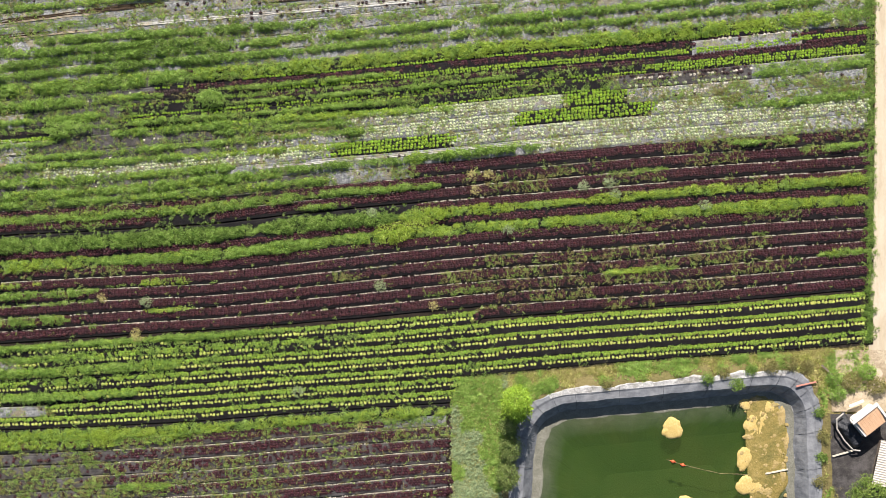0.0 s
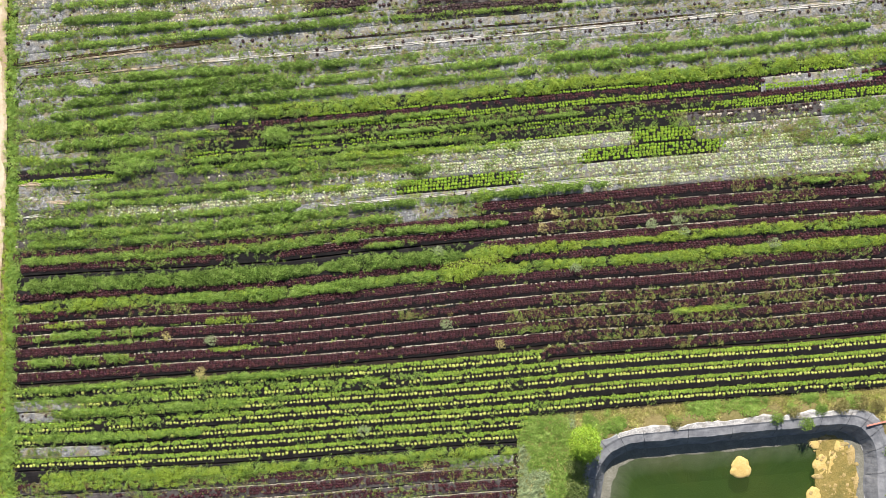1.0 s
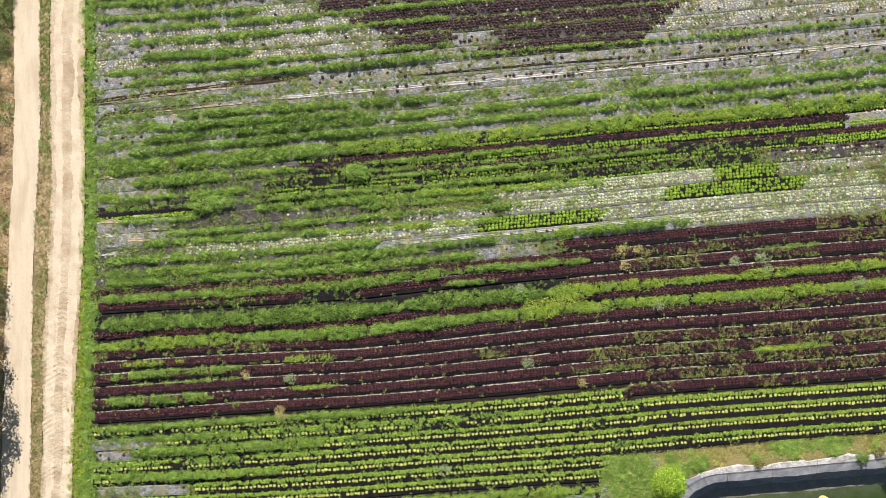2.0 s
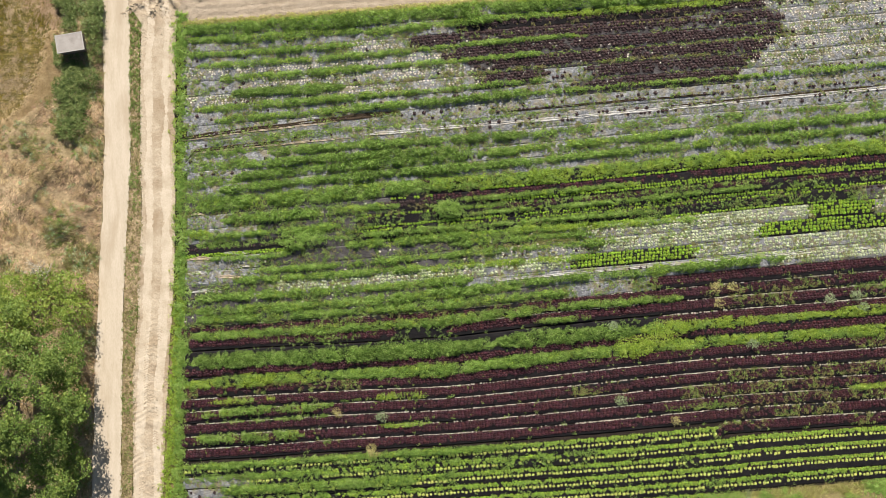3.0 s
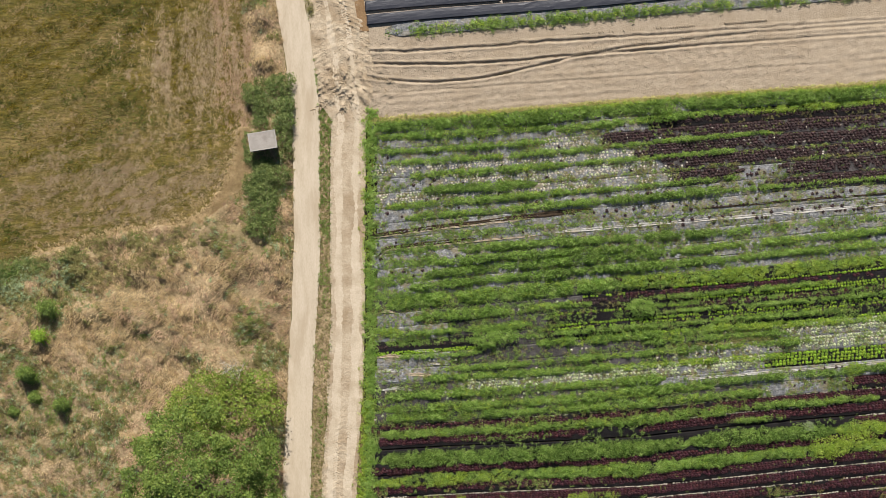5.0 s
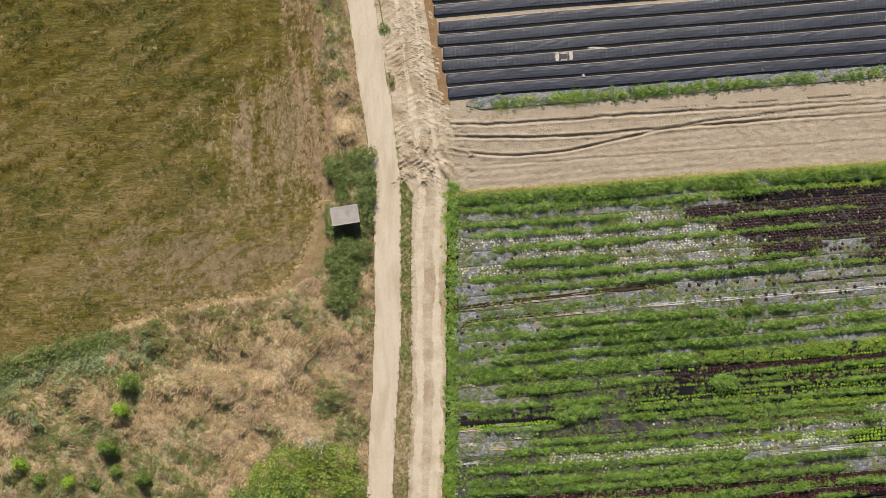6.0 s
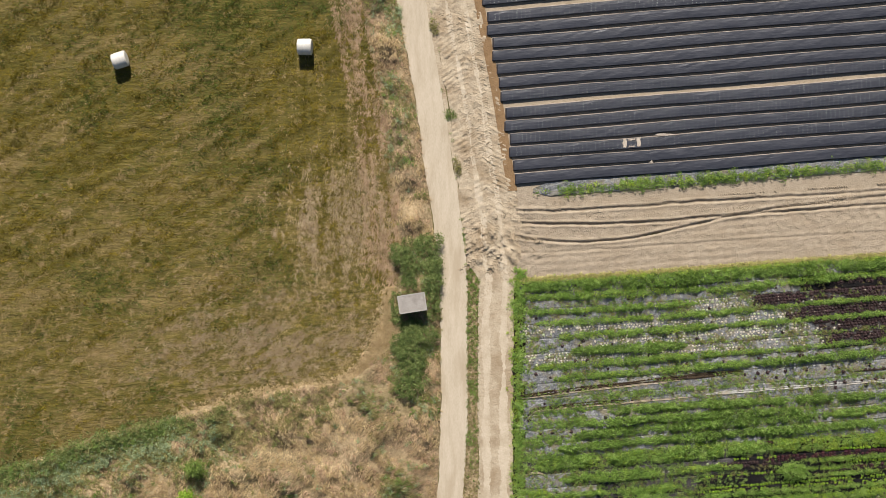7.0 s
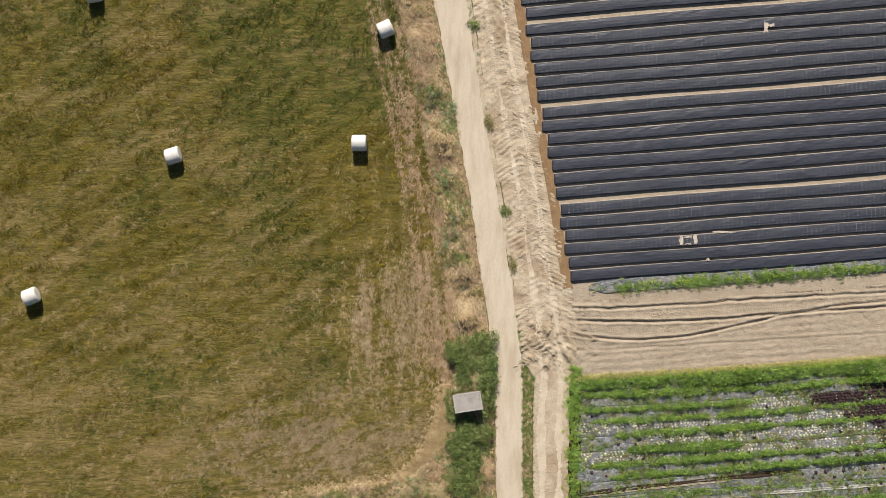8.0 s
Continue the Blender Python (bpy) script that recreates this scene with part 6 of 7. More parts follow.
def broad_tree():
    """A wide crown of separate leafy clumps with dark gaps between them, on spreading limbs."""
    r = np.random.RandomState(5)
    ob = thing("tree", "tall broad-crowned tree with dense green leaves beside the road", "tree", at=(-54.2, -2.5, 0))
    bm = bmesh.new()
    rod(bm, (0, 0, -0.1), (-0.3, -0.2, 4.6), 0.42, 0.3, 12)
    trunk = part("trunk", bm, M["bark"], ob)
    clumps = []
    for i in range(150):
        a, far = i * 2.399963 + r.uniform(-0.3, 0.3), math.sqrt((i + 0.5) / 150) * r.uniform(0.92, 1.06)
        rim = 1 + 0.1 * math.sin(3 * a + 1) + 0.07 * math.sin(5 * a)
        cx, cy = 6.1 * far * rim * math.cos(a) - 1.5, 8.1 * far * rim * math.sin(a) - 1.3
        cz = 9.6 - 6.0 * far ** 2.4 + r.uniform(-1.5, 1.5)
        size = r.uniform(0.42, 0.86)
        clumps.append((cx, cy, cz, size * r.uniform(0.85, 1.3), size * r.uniform(0.85, 1.2), size * 0.62))
    for i, cy in enumerate((3.9, 2.6, 1.2, -0.4, -1.9, -3.4, -5.0, -6.6, -8.0)):
        clumps.append((3.7 + 0.5 * math.sin(i * 2.0), cy, 3.2 + 0.9 * math.sin(i * 1.7), 0.9, 0.9, 0.8))
        clumps.append((3.0 + 0.4 * math.sin(i * 3.0), cy - 0.6, 5.2 + 0.7 * math.sin(i * 2.7), 1.0, 1.0, 0.8))
    for i in range(14):
        lx, ly, lz = clumps[8 + i * 8][:3]
        bm = bmesh.new()
        mid = (lx * 0.45 - 0.3, ly * 0.45 - 0.2, 4.4 + (lz - 4.4) * 0.5)
        rod(bm, (-0.25, -0.15, 4.2), mid, 0.2, 0.13, 8)
        rod(bm, mid, (lx, ly, lz), 0.13, 0.03, 7)
        for k in range(3):
            near = clumps[(8 + i * 8 + 34 * (k + 1)) % 120]
            rod(bm, mid, ((mid[0] + near[0]) / 2, (mid[1] + near[1]) / 2, (mid[2] + near[2]) / 2 - 0.2), 0.08, 0.02, 6)
        part("limb", bm, M["bark"], trunk)
    p, size = crown(clumps, 5600, 0.47, 4)
    v, f = scatter(SPRAYS, p, rng.uniform(0, 6.28, len(p)), size)
    part("crown", solid("crown", v, f, M["tree"]), None, ob, kind="stuff")


broad_tree()


def bush(label, x, y, lobes, sprays, spray_size, leaf, seed, category="bush", group=""):
    ob = thing("bush", label, category, group, at=(x, y, 0))
    bm = bmesh.new()
    for lx, ly, lz, rx, ry, rz in lobes:
        for a in range(3):
            rod(bm, (lx * 0.3, ly * 0.3, -0.05), (lx + rx * 0.5 * math.cos(a * 2.1 + seed), ly + ry * 0.5 * math.sin(a * 2.1 + seed), lz + rz * 0.5), 0.045, 0.012, 6)
    part("stems", bm, M["bark"], ob)
    p, s = crown(lobes, sprays, spray_size, seed)
    p[:, 2] = np.maximum(p[:, 2], 0.08)
    v, f = scatter(SPRAYS, p, rng.uniform(0, 6.28, len(p)), s)
    part("foliage", solid("foliage", v, f, M[leaf]), None, ob, kind="stuff")
    return ob


bush("yellow-green shrub at the foot of the tree", -54.0, 5.0, [(-3.6, -1.2, 1.2, 1.6, 1.5, 1.8), (-1.6, 0.4, 1.4, 1.7, 1.4, 1.9), (0.6, 0.9, 1.2, 1.5, 1.2, 1.5), (2.6, 0.6, 1.3, 1.4, 1.3, 1.6), (3.4, -1.4, 1.6, 1.3, 1.5, 2.0), (0.4, -1.4, 2.2, 2.0, 1.6, 2.4), (-2.0, -2.2, 2.6, 1.8, 1.6, 2.4)], 1200, 0.42, "shrub_yellow", 9)
thicket, spread = [], np.random.RandomState(31)
for i in range(46):
    ty = -7.0 + 12.6 * (i + 0.5) / 46
    tx = 0.3 + 0.1 * math.sin(i) + spread.uniform(-1.6, 1.3)
    if abs(ty - 0.2) > 1.4 or tx > 1.1:
        size = spread.uniform(0.6, 1.05)
        thicket.append((tx, ty + spread.uniform(-0.3, 0.3), 0.25 + 0.4 * spread.rand(), size, size * 0.9, size * 0.62))
bush("low dark bramble thicket round the hut", -51.0, 25.5, thicket + [(-1.5, -0.2, 0.2, 0.5, 1.4, 0.5), (1.35, 0.2, 0.3, 0.7, 1.6, 0.7)], 2700, 0.33, "bramble", 12, "bramble")
for i, (x, y, s) in enumerate(((-69.3, 11.9, 1.15), (-69.9, 9.5, 0.95), (-70.9, 6.3, 0.9), (-76.9, 3.6, 0.7), (-74.2, 3.4, 0.9), (-71.1, 6.4, 1.0), (-68.0, 3.9, 0.9), (-78.5, 4.9, 0.8), (-70.4, 4.4, 0.7), (-72.1, 3.2, 0.6), (-85.5, -2.0, 1.2), (-88.5, 4.0, 1.0))):
    bush("small round green bush in dry grass", x, y, [(0.1 * s, 0.2, 1.3 * s, 0.55 * s, 0.5 * s, 0.7 * s), (0.1 * s, 0.1, 0.7 * s, 0.6 * s, 0.55 * s, 0.7 * s), (0.45 * s, -0.3 * s, 0.5 * s, 0.5 * s, 0.4 * s, 0.5 * s), (-0.5 * s, -0.1 * s, 0.35 * s, 0.45 * s, 0.5 * s, 0.45 * s)], int(190 * s), 0.32, "shrub" if i % 3 == 1 else "tree", 20 + i, group="bushes in the dry grass")
for i in range(9):
    x = -86.0 + 1.9 * i + 0.4 * math.sin(i * 2.2)
    y = float(np.interp(x, [q[0] for q in MEADOW_EDGE[:7]], [q[1] for q in MEADOW_EDGE[:7]])) - 0.9 + 0.3 * math.sin(i * 1.7)
    bush("rank green growth along the ditch", x, y, [(-0.5, -0.1, 0.2, 0.8, 0.45, 0.4), (0.4, 0.1, 0.25, 0.9, 0.5, 0.45)], 90, 0.3, "weed_deep" if i % 3 == 1 else "bramble", 31 + i, "ditch growth", "ditch growth")
def ditch_growth():
    """Rank green weeds in the ditch under the meadow's edge, with paler dry stalks on its far lip."""
    chunks = []
    edge = np.array(MEADOW_EDGE[:10])
    for leaf, n, x0, x1, off, wide, tall in (("bramble", 1300, -92, -66, -0.8, 0.5, 0.5), ("weed_deep", 300, -90, -70, -1.0, 0.45, 0.45), ("weed_olive", 900, -92, -62, -0.7, 0.5, 0.4), ("weed_grey", 1300, -92, -66, -2.2, 0.7, 0.35), ("straw2", 1500, -92, -62, -2.5, 0.9, 0.35), ("weed_olive", 1600, -92, -57, -1.9, 1.1, 0.3)):
        x = rng.uniform(x0, x1, n)
        y = np.interp(x, edge[:, 0], edge[:, 1]) + off + rng.normal(0, wide, n)
        keep = (rng.rand(n) < np.clip(3.2 * fbm(x, y, 1.8, 4) - 0.9, 0.05, 1) * np.clip((x1 - x) / 5, 0.1, 1))
        x, y = x[keep], y[keep]
        z = dry_height(x, y) * np.clip((x - along(MEADOW_EDGE, y) + 0.2) / 1.2, 0, 1)
        chunks.append((leaf, *scatter(LAID if leaf == "straw2" else WEEDS, np.stack([x, y, z], -1), rng.uniform(0, 6.28, len(x)), rng.uniform(0.26, 0.52, len(x)), tall * rng.uniform(0.6, 1.2, len(x)))))
    stuff("ditch_weeds", "rank green and pale weeds along the meadow ditch", chunks, "weeds")


ditch_growth()
for i in range(6):
    x = -84.0 + 2.6 * i + 0.5 * math.sin(i * 1.4)
    y = float(np.interp(x, [q[0] for q in MEADOW_EDGE[:7]], [q[1] for q in MEADOW_EDGE[:7]])) - 2.1 + 0.3 * math.sin(i * 2.7)
    bush("pale dry weeds along the ditch", x, y, [(-0.5, -0.1, 0.15, 0.8, 0.4, 0.3), (0.5, 0.15, 0.15, 0.8, 0.4, 0.3)], 80, 0.28, "straw2", 131 + i, "ditch growth", "ditch growth")
bush("rounded bright green weed clump on a bed", -19.9, 12.1, [(0, 0, 0.35, 1.2, 0.75, 0.55)], 150, 0.3, "weed", 41, "weed clump", "weed clumps")
bush("long bright green weed clump on a bed", -32.0, 9.5, [(-0.8, 0, 0.35, 1.2, 0.75, 0.6), (0.8, 0.2, 0.3, 1.2, 0.65, 0.5)], 230, 0.3, "weed", 42, "weed clump", "weed clumps")
bush("spread of tall yellow-green grass where beds meet", -3.6, 1.1, [(-0.9, -0.5, 0.2, 1.6, 0.9, 0.5), (0.9, 0.2, 0.2, 1.4, 0.8, 0.5), (2.6, 1.0, 0.2, 1.2, 0.5, 0.45)], 330, 0.3, "weed_bright", 43, "weed clump", "weed clumps")
for i, (x, y) in enumerate(((11.7, 4.6), (13.9, 4.9), (14.3, 3.95), (-6.3, 2.3), (22.0, 3.0), (5.3, 0.9), (-25.5, -5.3), (-5.6, -3.9), (-12.6, -12.9))):
    bush("silvery flowering thistle among the lettuces", x, y, [(0, 0, 0.3, 0.5, 0.42, 0.35)], 40, 0.22, "weed_grey", 50 + i, "thistle", "thistles")

# ---- pond ----
bank = [pond_loop(-1.5, -0.03), pond_loop(-1.1, 0.12), pond_loop(-0.7, RIM - 0.12), pond_loop(-0.3, RIM - 0.03), pond_loop(0.1, RIM - 0.05)]
v, f = rings(bank)
v[:, 2] += 0.15 * (fbm(v[:, 0], v[:, 1], 0.9, 3) - 0.5) * (v[:, 2] > 0)
sheet_object("pond_bank", "earth bank of dry grass round the pond", "bank", (v, f[:, ::-1]), M["grassland"])
pond = thing("irrigation_pond", "lined irrigation pond of green water with floating algae", "pond", at=(0, 0, 0))


def pond_ring(name, loops, material, label):
    v, f = rings(loops)
    v[:, 2] += 0.05 * (fbm(v[:, 0], v[:, 1], 0.9, 5) - 0.5)
    return part(name, solid(name, v, f[:, ::-1], material, smooth=False), None, pond, label)


def waver(loop, amount, seed, size=1.1):
    """The loop with an uneven run."""
    away = loop - np.array([18.5, -22.5, 0])
    away[:, 2] = 0
    away /= np.linalg.norm(away, axis=1)[:, None]
    return loop + away * amount * (fbm(loop[:, 0], loop[:, 1], size, seed)[:, None] - 0.5) * 2


edge_ring = pond_ring("liner_edge", [waver(pond_loop(-0.3, RIM - 0.1, 40), 0.4, 1), waver(pond_loop(-0.15, RIM + 0.03, 40), 0.35, 1), pond_loop(0.2, RIM + 0.04, 40), waver(pond_loop(0.5, RIM - 0.1, 40), 0.2, 2)], [M["liner_pale"], M["liner"]], "bleached creased edge of the liner")
for face in edge_ring.data.polygons:
    face.material_index = 0 if face.center.y > -13.4 + 0.1 * (face.center.x - 8) and face.center.x > 8.5 else 1
pond_ring("liner", [pond_loop(0.25, RIM - 0.02, 40), pond_loop(0.7, RIM - 0.07, 40), waver(pond_loop(0.95, RIM - 0.1, 40), 0.12, 2), waver(pond_loop(1.1, RIM - 0.3, 40), 0.12, 2), waver(pond_loop(1.75, WATER + 0.1, 40), 0.12, 3)], M["liner"], "black liner slope")
pond_ring("pond_bed", [pond_loop(1.6, WATER + 0.14, 40), waver(pond_loop(1.9, WATER + 0.08, 40), 0.1, 2), waver(pond_loop(2.5, WATER + 0.02, 40), 0.25, 4), waver(pond_loop(3.1, WATER - 0.1, 40), 0.4, 6), waver(pond_loop(3.9, WATER - 0.36, 40), 0.4, 3), pond_loop(5.2, WATER - 0.9, 40), pond_loop(8.0, WATER - 1.6, 40)], M["silt"], "grey silt fading to green")
bm = bmesh.new()
bm.faces.new([bm.verts.new(p) for p in pond_loop(7.9, WATER - 1.58, 40)])
part("pond_floor", bm, M["silt"], pond)
surface_loop = pond_loop(1.7, WATER, 40)
bm = bmesh.new()
bm.faces.new([bm.verts.new(p) for p in surface_loop])
bmesh.ops.recalc_face_normals(bm, faces=bm.faces)
if bm.faces[:][0].normal.z < 0:
    bmesh.ops.reverse_faces(bm, faces=bm.faces)
part("water", bm, M["water"], pond, "still murky green water")
# seams of the liner
seams = pond_loop(-0.3, RIM + 0.06, 40), pond_loop(0.3, RIM + 0.065, 40), pond_loop(0.95, RIM - 0.06, 40), pond_loop(1.62, WATER + 0.35, 40)
for i in range(4, len(seams[0]), 9):
    bm = bmesh.new()
    for a, b in zip(seams, seams[1:]):
        rod(bm, a[i], b[i], 0.012, 0.012, 5)
    part("seam", bm, M["tarp"], pond)


def lump(x, y, w, d, height, seed, sides=34):
    """An irregular flat mat with a raised middle and a ragged edge."""
    r = np.random.RandomState(seed)
    a = np.linspace(0, 2 * math.pi, sides, endpoint=False)
    edge = 1 + 0.12 * np.sin(2 * a + seed) + 0.08 * np.sin(3 * a + 2 * seed) + 0.05 * np.sin(7 * a + 3 * seed) + r.uniform(-0.04, 0.04, sides)
    bm = bmesh.new()
    loops = []
    for k, z in ((1.0, -0.04), (0.97, 0.02), (0.75, height * 0.7), (0.4, height)):
        loops.append([bm.verts.new((x + w * k * e * math.cos(t), y + d * k * e * math.sin(t), WATER + z + (r.uniform(-0.025, 0.025) if z > 0 else 0))) for t, e in zip(a, edge)])
    for p, q in zip(loops, loops[1:]):
        for j in range(sides):
            bm.faces.new((p[j], p[(j + 1) % sides], q[(j + 1) % sides], q[j]))
    bm.faces.new(loops[-1])
    bmesh.ops.recalc_face_normals(bm, faces=bm.faces)
    return bm


def algae_mat(x, y, w, d, seed, leaf="algae"):
    me = bpy.data.meshes.new("algae_mat")
    bm = lump(x, y, w, d, 0.09, seed)
    bm.to_mesh(me)
    bm.free()
    me.polygons.foreach_set("use_smooth", [True] * len(me.polygons))
    me.materials.append(M[leaf])
    tagged(new("algae_mat", me), "floating mat of dried yellow algae" if leaf == "algae" else "thin tan skin of algae on the scum" if leaf == "algae_tan" else "raft of brown algae scum on the water", "algae mat", "algae on the pond")


algae_mat(27.6, -17.8, 2.1, 5.2, 4, "scum")
for i, (x, y, w, d) in enumerate(((19.5, -16.25, 1.0, 0.85), (26.85, -15.9, 1.2, 1.35), (25.7, -18.8, 0.65, 1.1), (26.2, -21.1, 1.1, 1.0), (25.75, -14.1, 0.5, 0.6), (20.75, -22.5, 0.7, 0.5), (27.8, -14.4, 0.6, 0.5))):
    algae_mat(x, y, w, d, 11 + i)

for i, (x, y, w, d) in enumerate(((28.6, -18.2, 0.5, 0.55), (28.4, -19.2, 0.6, 0.45), (28.9, -15.2, 0.45, 0.9), (26.7, -13.7, 0.55, 0.3), (27.4, -18.1, 0.5, 0.8), (28.3, -16.9, 0.4, 0.4), (27.5, -21.6, 0.7, 0.5), (29.0, -20.2, 0.35, 0.7), (26.9, -19.6, 0.35, 0.3), (29.3, -17.4, 0.3, 0.8), (28.2, -14.2, 0.5, 0.3), (26.1, -16.95, 0.5, 0.3))):
    algae_mat(x, y, w, d, 41 + i, "algae_tan")
flakes = []
for i in range(70):
    x, y = rng.uniform(25.3, 29.5), rng.uniform(-22.5, -13.4)
    a = np.linspace(0, 6.28, 9, endpoint=False)
    w = rng.uniform(0.05, 0.2)
    ring = np.stack([x + w * np.cos(a) * rng.uniform(0.7, 1.1, 9), y + w * np.sin(a) * rng.uniform(0.7, 1.1, 9), WATER + 0.1 + 0 * a], -1)
    v = np.concatenate([ring, [[x, y, WATER + 0.12]]])
    flakes.append((v, np.array([(j, (j + 1) % 9, 9) for j in range(9)])))
v, f = merge(*flakes)
tagged(new("algae_flakes", solid("algae_flakes", v, f, M["algae_tan"])), "scattered flakes of dry yellow algae on scum", "algae", kind="stuff")
salt = rings([waver(pond_loop(1.56, WATER + 0.2, 40), 0.1, 3, 0.5), waver(pond_loop(1.66, WATER + 0.16, 40), 0.14, 5, 0.4)])
keep = salt[0][salt[1]].mean(1)[:, 0] > 27.5
part("dried_line", solid("dried_line", salt[0] + np.array([0, 0, 0.02]), salt[1][keep][:, ::-1], M["liner_pale"]), None, pond, "white dried waterline", "stuff")

buoys = thing("buoy_line", "two orange floats on a rope across the pond", "buoy line", at=(0, 0, 0))
for x, y in ((19.55, -19.05), (20.4, -19.35)):
    bm = bmesh.new()
    bmesh.ops.create_uvsphere(bm, u_segments=18, v_segments=12, radius=0.15, matrix=pose(x, y, WATER + 0.07))
    rod(bm, (x - 0.24, y + 0.07, WATER + 0.07), (x + 0.24, y - 0.07, WATER + 0.07), 0.05, 0.05, 8)
    for face in bm.faces:
        face.smooth = True
    part("float", bm, M["orange"], buoys, "round orange plastic float")
bm = bmesh.new()
way = [(19.0, -18.9), (19.55, -19.05), (20.4, -19.35), (21.9, -19.7), (23.6, -20.1), (25.4, -20.15), (26.6, -20.25)]
for a, b in zip(way, way[1:]):
    rod(bm, (*a, WATER + 0.03), (*b, WATER + 0.03), 0.02, 0.02, 6)
part("rope", bm, M["rope"], buoys)


def plank(label, a, b, z, colour, size=(0.14, 0.08)):
    a, b = Vector((*a, z)), Vector((*b, z + 0.05))
    bm = bmesh.new()
    m = Matrix.Translation((a + b) / 2) @ (b - a).to_track_quat("X", "Z").to_matrix().to_4x4()
    box(bm, ((b - a).length, *size), m, 0.012)
    me = bpy.data.meshes.new("plank")
    bm.to_mesh(me)
    bm.free()
    me.materials.append(M[colour])
    tagged(new("plank", me), label, "plank")


plank("pale driftwood pole on the algae", (27.5, -20.1), (29.4, -19.7), WATER + 0.1, "pale")
plank("red-painted board on the pond's rim", (29.7, -12.4), (31.4, -12.0), RIM + 0.12, "redwood", (0.13, 0.06))

# growth on the bank
def bank_growth():
    chunks = []
    n = 95000
    x, y = rng.uniform(0.6, 36.0, n), rng.uniform(-26, -7.5, n)
    outer, lip = pond_loop(-4.4, 0), pond_loop(-0.5, 0)
    ok = (y < line(-4.1, x) - 0.05) & ~inside(lip[:, :2], x, y) & ~((x > 32.3) & (y < -12.8) & (y > -21)) & (rng.rand(n) < np.where(x > 33, 0.12, 1))
    x, y = x[ok], y[ok]
    c = np.stack([x, y], -1)
    d = np.min(np.linalg.norm(c[:, None] - lip[None, ::3, :2], axis=2), 1)
    z = np.interp(d, [0, 0.3, 0.7, 1.2], [RIM - 0.05, RIM - 0.1, 0.12, -0.02])
    tone = fbm(x, y, 2.2, 3)
    left = x < 5.2
    straw = rng.rand(len(x)) < np.where(left, 0.58, np.clip(0.72 + 1.2 * (tone - 0.5), 0.2, 0.95))
    green = ~straw & (rng.rand(len(x)) < 0.75)
    for name, mask, kind in (("straw2", straw, LAID), ("weed_bright", green & (tone > 0.5) & ~left, GRASSY), ("weed_grey", green & left & (tone > 0.55), WEEDS), ("weed", green & ((tone <= 0.5) | left & (tone <= 0.55)), WEEDS), ("weed_olive", ~straw & ~green, LAID)):
        v, f = scatter(kind, np.stack([x, y, z], -1)[mask], rng.uniform(0, 6.28, mask.sum()), rng.uniform(0.28, 0.52, mask.sum()), rng.uniform(0.12, 0.4, mask.sum()))
        chunks.append((name, v, f))
    stuff("bank_grass", "yellow-green grass and weeds on the pond bank", chunks)


bank_growth()
bush("bright green rounded shrub at the pond's corner", 5.8, -13.4, [(0, 0.2, 3.6, 0.95, 1.1, 1.2), (0.1, 0.0, 2.4, 1.2, 1.3, 1.3), (0.1, -0.5, 1.2, 1.3, 1.4, 1.2)], 620, 0.36, "shrub", 61)
for i, (x, y, s) in enumerate(((13.7, -12.2, 0.5), (22.2, -11.7, 0.6), (23.6, -11.2, 0.55), (24.7, -12.2, 0.65), (27.6, -10.7, 0.7), (25.9, -11.0, 0.5), (29.2, -10.4, 0.8), (5.4, -17.5, 1.5), (5.2, -19.8, 1.6), (5.3, -15.6, 1.2), (30.6, -10.6, 0.6), (31.7, -14.6, 0.5), (32.0, -16.6, 0.55), (31.9, -18.4, 0.5), (31.8, -20.4, 0.6))):
    bush("low olive weed clump on the pond's rim" if s < 1.1 else "tall dark bramble on the pond bank", x, y, [(0, 0, 0.45 if s < 1.1 else 1.1, (0.8 if s < 1.1 else 0.6) * s, 0.75 * s, 0.45 * s if s < 1.1 else 1.0)], int((90 if s < 1.1 else 150) * s), 0.3, "bramble" if s > 1.1 else "weed_deep" if i % 2 else "weed_olive", 70 + i, "weed clump", "clumps on the pond's rim")

# ---- farm sheds by the pond ----
def tile_shed():
    ob = thing("farm_shed", "small shed with an orange-brown panel roof and white parapet", "shed", at=(35.6, -15.2, 0), turn=-52 + 90)
    bm = bmesh.new()
    box(bm, (2.3, 1.5, 1.7), pose(0, 0, 0.85), 0.02)
    part("walls", bm, M["wall_white"], ob)
    bm = bmesh.new()
    box(bm, (2.1, 1.55, 0.06), pose(0.05, 0, 1.78, 8, 0, 0), 0.015)
    roof = part("roof", bm, M["rustpanel"], ob, "orange-brown roof panel")
    for i in range(9):
        bm = bmesh.new()
        rod(bm, (-0.95 + i * 0.25, -0.75, 1.7), (-0.95 + i * 0.25, 0.75, 1.915), 0.025, 0.025, 6)
        part("roof_rib", bm, M["rustpanel"], roof)
    for size, at in (((2.7, 0.22, 0.35), (0, 0.88, 1.85)), ((0.2, 1.7, 0.3), (1.25, 0, 1.8)), ((0.5, 0.35, 0.3), (-0.9, 1.15, 1.7))):
        bm = bmesh.new()
        box(bm, size, pose(*at), 0.03)
        part("parapet", bm, M["wall_white"], ob, "cracked white parapet")


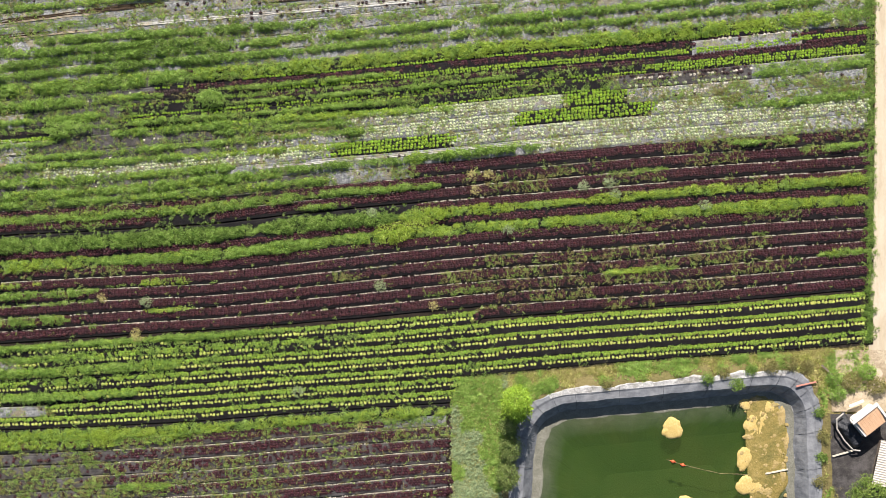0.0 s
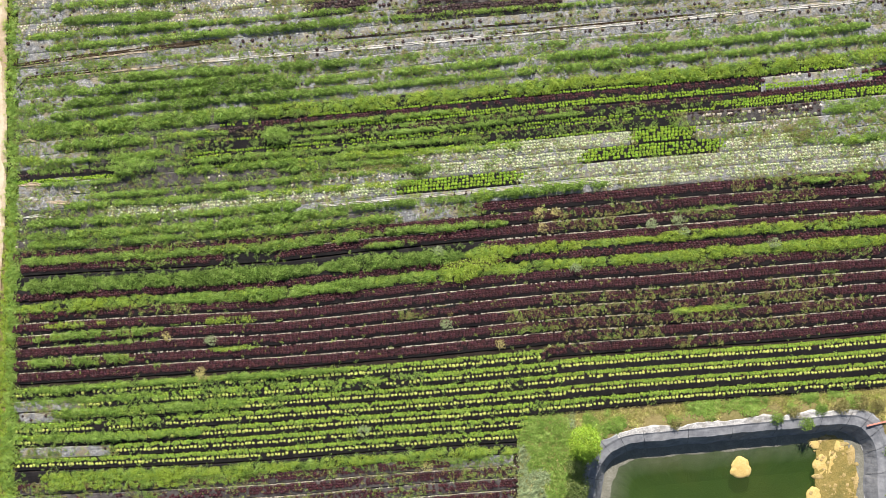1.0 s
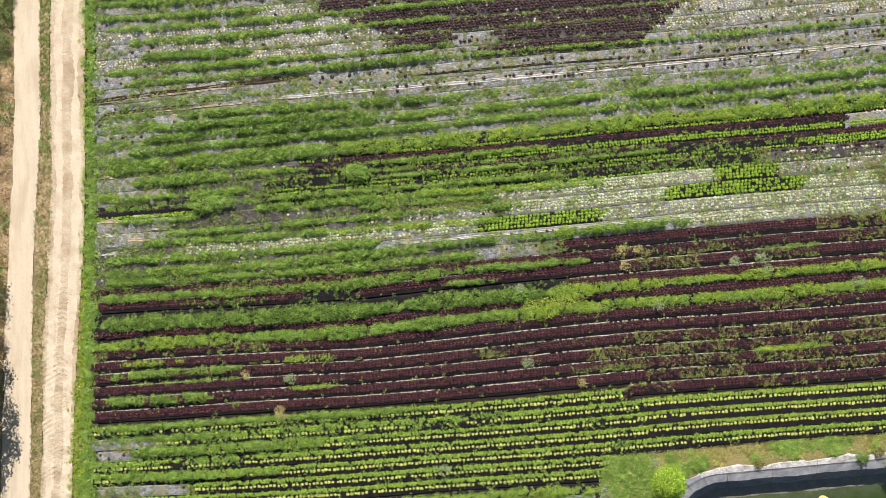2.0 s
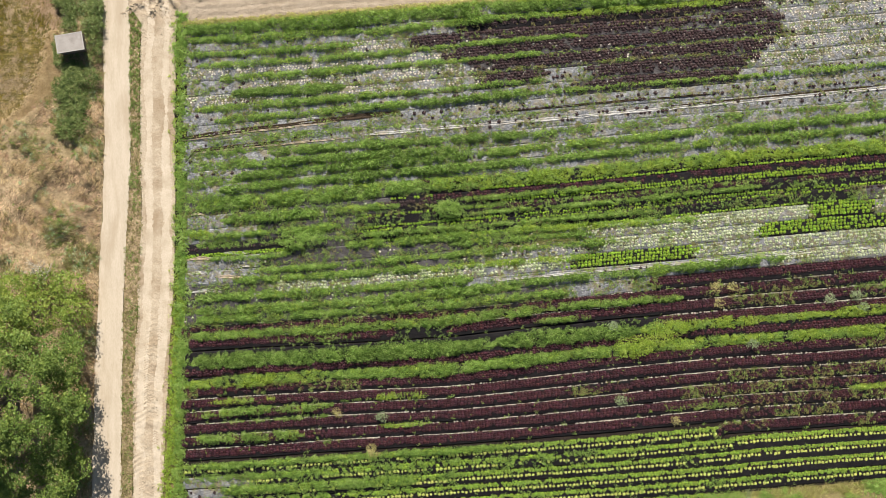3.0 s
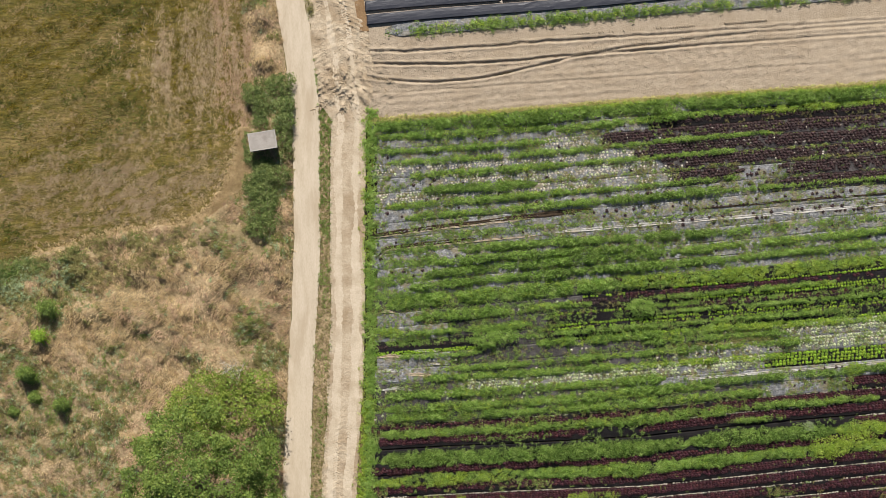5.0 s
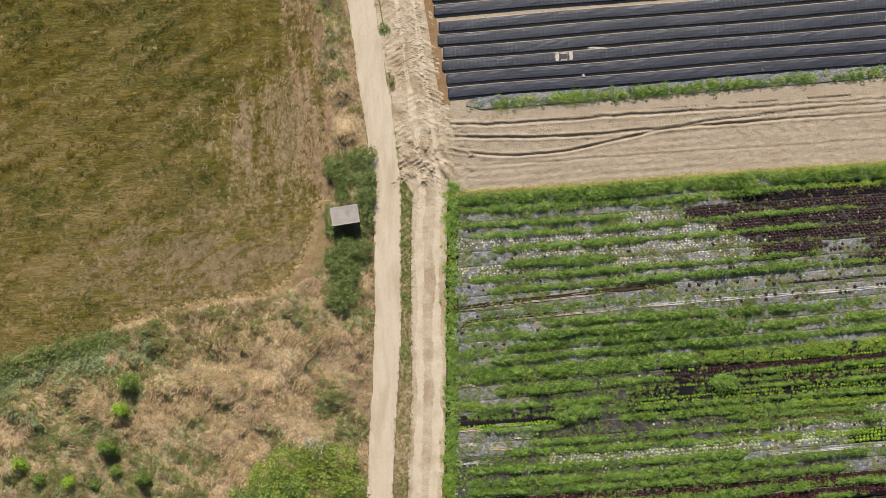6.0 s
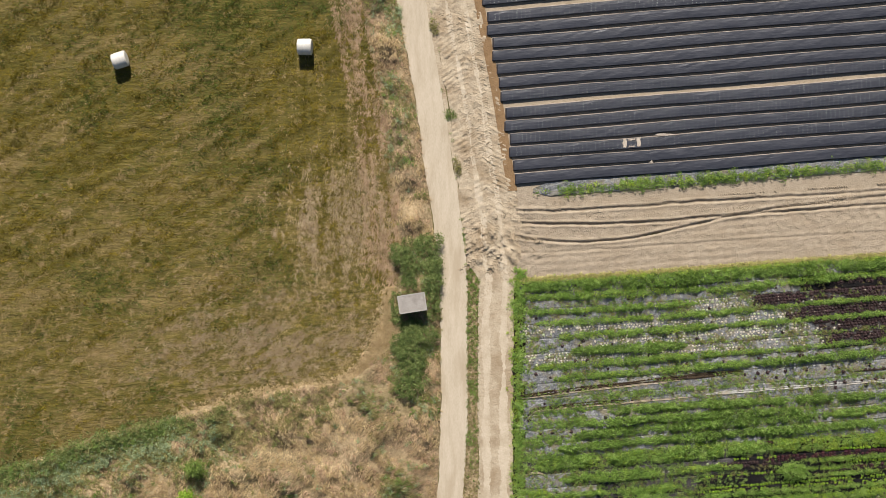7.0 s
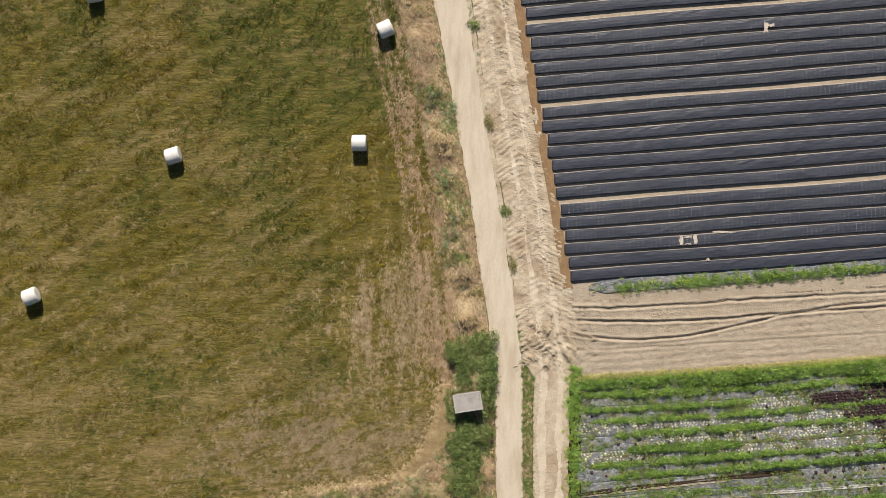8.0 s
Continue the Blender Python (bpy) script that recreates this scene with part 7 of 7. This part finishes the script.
def corrugated_shed():
    ob = thing("lean_to", "open lean-to with a corrugated grey-brown roof", "shed", at=(37.6, -18.9, 0), turn=-12)
    bm = bmesh.new()
    box(bm, (2.6, 3.4, 1.5), pose(0.2, 0, 0.75), 0.02)
    part("walls", bm, M["timber"], ob)
    bm = bmesh.new()
    cols = 77
    xs = np.linspace(-1.9, 1.9, cols)
    lower, upper = [], []
    for y in (-1.5, 1.5):
        lower.append([bm.verts.new((y * 1.0 + 0.0, x, 1.75 + 0.1 * y + 0.022 * math.cos(i * math.pi / 2))) for i, x in enumerate(xs)])
        upper.append([bm.verts.new((y * 1.0 + 0.0, x, 1.78 + 0.1 * y + 0.022 * math.cos(i * math.pi / 2))) for i, x in enumerate(xs)])
    for rowset in (lower, upper):
        for i in range(cols - 1):
            bm.faces.new((rowset[0][i], rowset[0][i + 1], rowset[1][i + 1], rowset[1][i]))
    for e in (0, 1):
        for i in range(cols - 1):
            bm.faces.new((lower[e][i], lower[e][i + 1], upper[e][i + 1], upper[e][i]))
    bmesh.ops.recalc_face_normals(bm, faces=bm.faces)
    part("roof", bm, M["corrugated"], ob, "corrugated fibre-cement roof")


tile_shed()
corrugated_shed()


def tarp_heap(x, y, turn):
    ob = thing("tarp_heap", "heap of junk under a black tarpaulin with a white edge", "tarpaulin", at=(x, y, 0), turn=turn)
    xs, ys = np.meshgrid(np.linspace(-1.6, 1.6, 26), np.linspace(-0.75, 0.75, 14))
    dome = np.clip(1 - (xs / 1.6) ** 4, 0, 1) * np.clip(1 - (ys / 0.75) ** 4, 0, 1)
    v, f = sheet(xs, ys, 0.03 + dome * (0.7 + 0.45 * fbm(xs + 40, ys + 40, 0.45, 2)))
    part("tarpaulin", solid("tarpaulin", v, f, M["tarp"]), None, ob)
    bm = bmesh.new()
    pts = [(-1.75, 0.5, 0.9), (-1.7, -0.3, 0.85), (-1.0, -0.75, 0.75), (0.2, -0.85, 0.7), (1.3, -0.75, 0.6), (1.75, -0.3, 0.5)]
    for a, b in zip(pts, pts[1:]):
        rod(bm, a, b, 0.07, 0.07, 8)
    part("edge_tube", bm, M["edging"], ob, "pale tube along the edge")


tarp_heap(34.3, -16.3, -52)
sheet_object("bare_ground", "pale bare dirt and dry straw beside the field corner", "ground", ribbon([(32.9, -15), (32.4, -12), (33.2, -9.4)], [(42, -15), (42, -9.4)], -14.6, -9.3, 0.35, 20, lambda x, y: 0.02 + 0.06 * fbm(x, y, 0.8, 3)), M["dirt"])
# Dark film tone covers grey debris together with the shade lying on it.
yard = new("yard_slab", solid("yard_slab", *ribbon([(32.6, -22), (32.7, -15)], [(38, -22), (38, -15)], -22, -14.6, 0.4, 16, lambda x, y: 0.05 + 0.1 * fbm(x, y, 0.5, 2)), M["film_dusty"]))
tagged(yard, "yard covered with dusty black sheeting beside the sheds", "slab", kind="structure")
plank("pale pole lying in the yard", (32.9, -18.4), (34.6, -17.9), 0.2, "pale")
plank("crooked pale post by the bank", (31.9, -10.6), (33.0, -11.6), 0.35, "timber")
plank("white beam lying on rubble", (34.2, -14.1), (35.4, -13.6), 0.5, "wall_white", (0.2, 0.15))
for i, (x, y) in enumerate(((-1.1, -5.6), (-26.4, -7.9), (-29.2, -4.9), (2.5, 4.2), (2.2, 5.5), (3.6, 5.6), (-7.2, -15.9), (-26.2, -8.3))):
    bush("withered straw-coloured clump among the lettuces", x, y, [(0, 0, 0.25, 0.4, 0.4, 0.3)], 26, 0.22, "straw2", 120 + i, "dry clump", "dry clumps in the field")
bush("dark green shrub beside the yard", 35.8, -21.3, [(0, 0, 1.0, 1.5, 1.4, 1.1)], 330, 0.36, "tree", 90)
for i, (x, y, s) in enumerate(((33.0, -11.6, 0.8), (34.4, -11.9, 0.9), (35.8, -11.2, 0.8), (36.6, -12.3, 0.9), (33.3, -13.0, 0.7))):
    bush("dry scrub beside the sheds", x, y, [(0, 0, 0.3, 0.9 * s, 0.8 * s, 0.5 * s)], int(110 * s), 0.3, "weed_olive" if i % 2 else "weed", 95 + i, "scrub", "scrub by the sheds")


for i, (x, y, w, d, leaf) in enumerate(((-48.05, 41.4, 0.5, 0.45, "bramble"), (-50.75, 56.7, 0.55, 0.45, "bramble"), (-49.45, 48.7, 0.35, 0.7, "weed_olive"), (-47.5, 37.0, 0.3, 0.9, "weed_olive"), (-52.55, 49.9, 0.5, 0.7, "weed_grey"), (-52.6, 48.4, 0.45, 0.6, "weed_grey"), (-52.3, 47.1, 0.5, 0.5, "weed_grey"), (-54.4, 50.6, 0.7, 0.8, "weed_bright"))):
    bush("low weed clump beside the farm road", x, y, [(0, 0.2 * d, 0.12, w, d * 0.7, 0.16), (0.1, -0.4 * d, 0.1, w * 0.8, d * 0.6, 0.14)], 50, 0.22, leaf, 150 + i, "weed clump", "clumps beside the road")


def dead_shrub(x, y, seed):
    """Bare grey twigs that fork twice."""
    r = np.random.RandomState(seed)
    ob = thing("dead_shrub", "leafless grey shrub with forking bare twigs", "shrub", at=(x, y, 0))
    for i in range(9):
        bm = bmesh.new()
        a = r.uniform(0, 6.283)
        tip = Vector((math.cos(a) * r.uniform(0.3, 0.9), math.sin(a) * r.uniform(0.3, 0.9), r.uniform(1.6, 2.6)))
        rod(bm, (0.1 * math.cos(a), 0.1 * math.sin(a), 0), tip, 0.035, 0.022, 6)
        for k in range(4):
            end = tip + Vector((r.uniform(-0.7, 0.7), r.uniform(-0.7, 0.7), r.uniform(0.2, 0.7)))
            rod(bm, tip, end, 0.022, 0.012, 5)
            for q in range(3):
                rod(bm, tip.lerp(end, 0.6), end + Vector((r.uniform(-0.4, 0.4), r.uniform(-0.4, 0.4), r.uniform(0.0, 0.3))), 0.012, 0.006, 4)
        part("branch", bm, M["pale"], ob)


dead_shrub(-53.4, 7.0, 3)
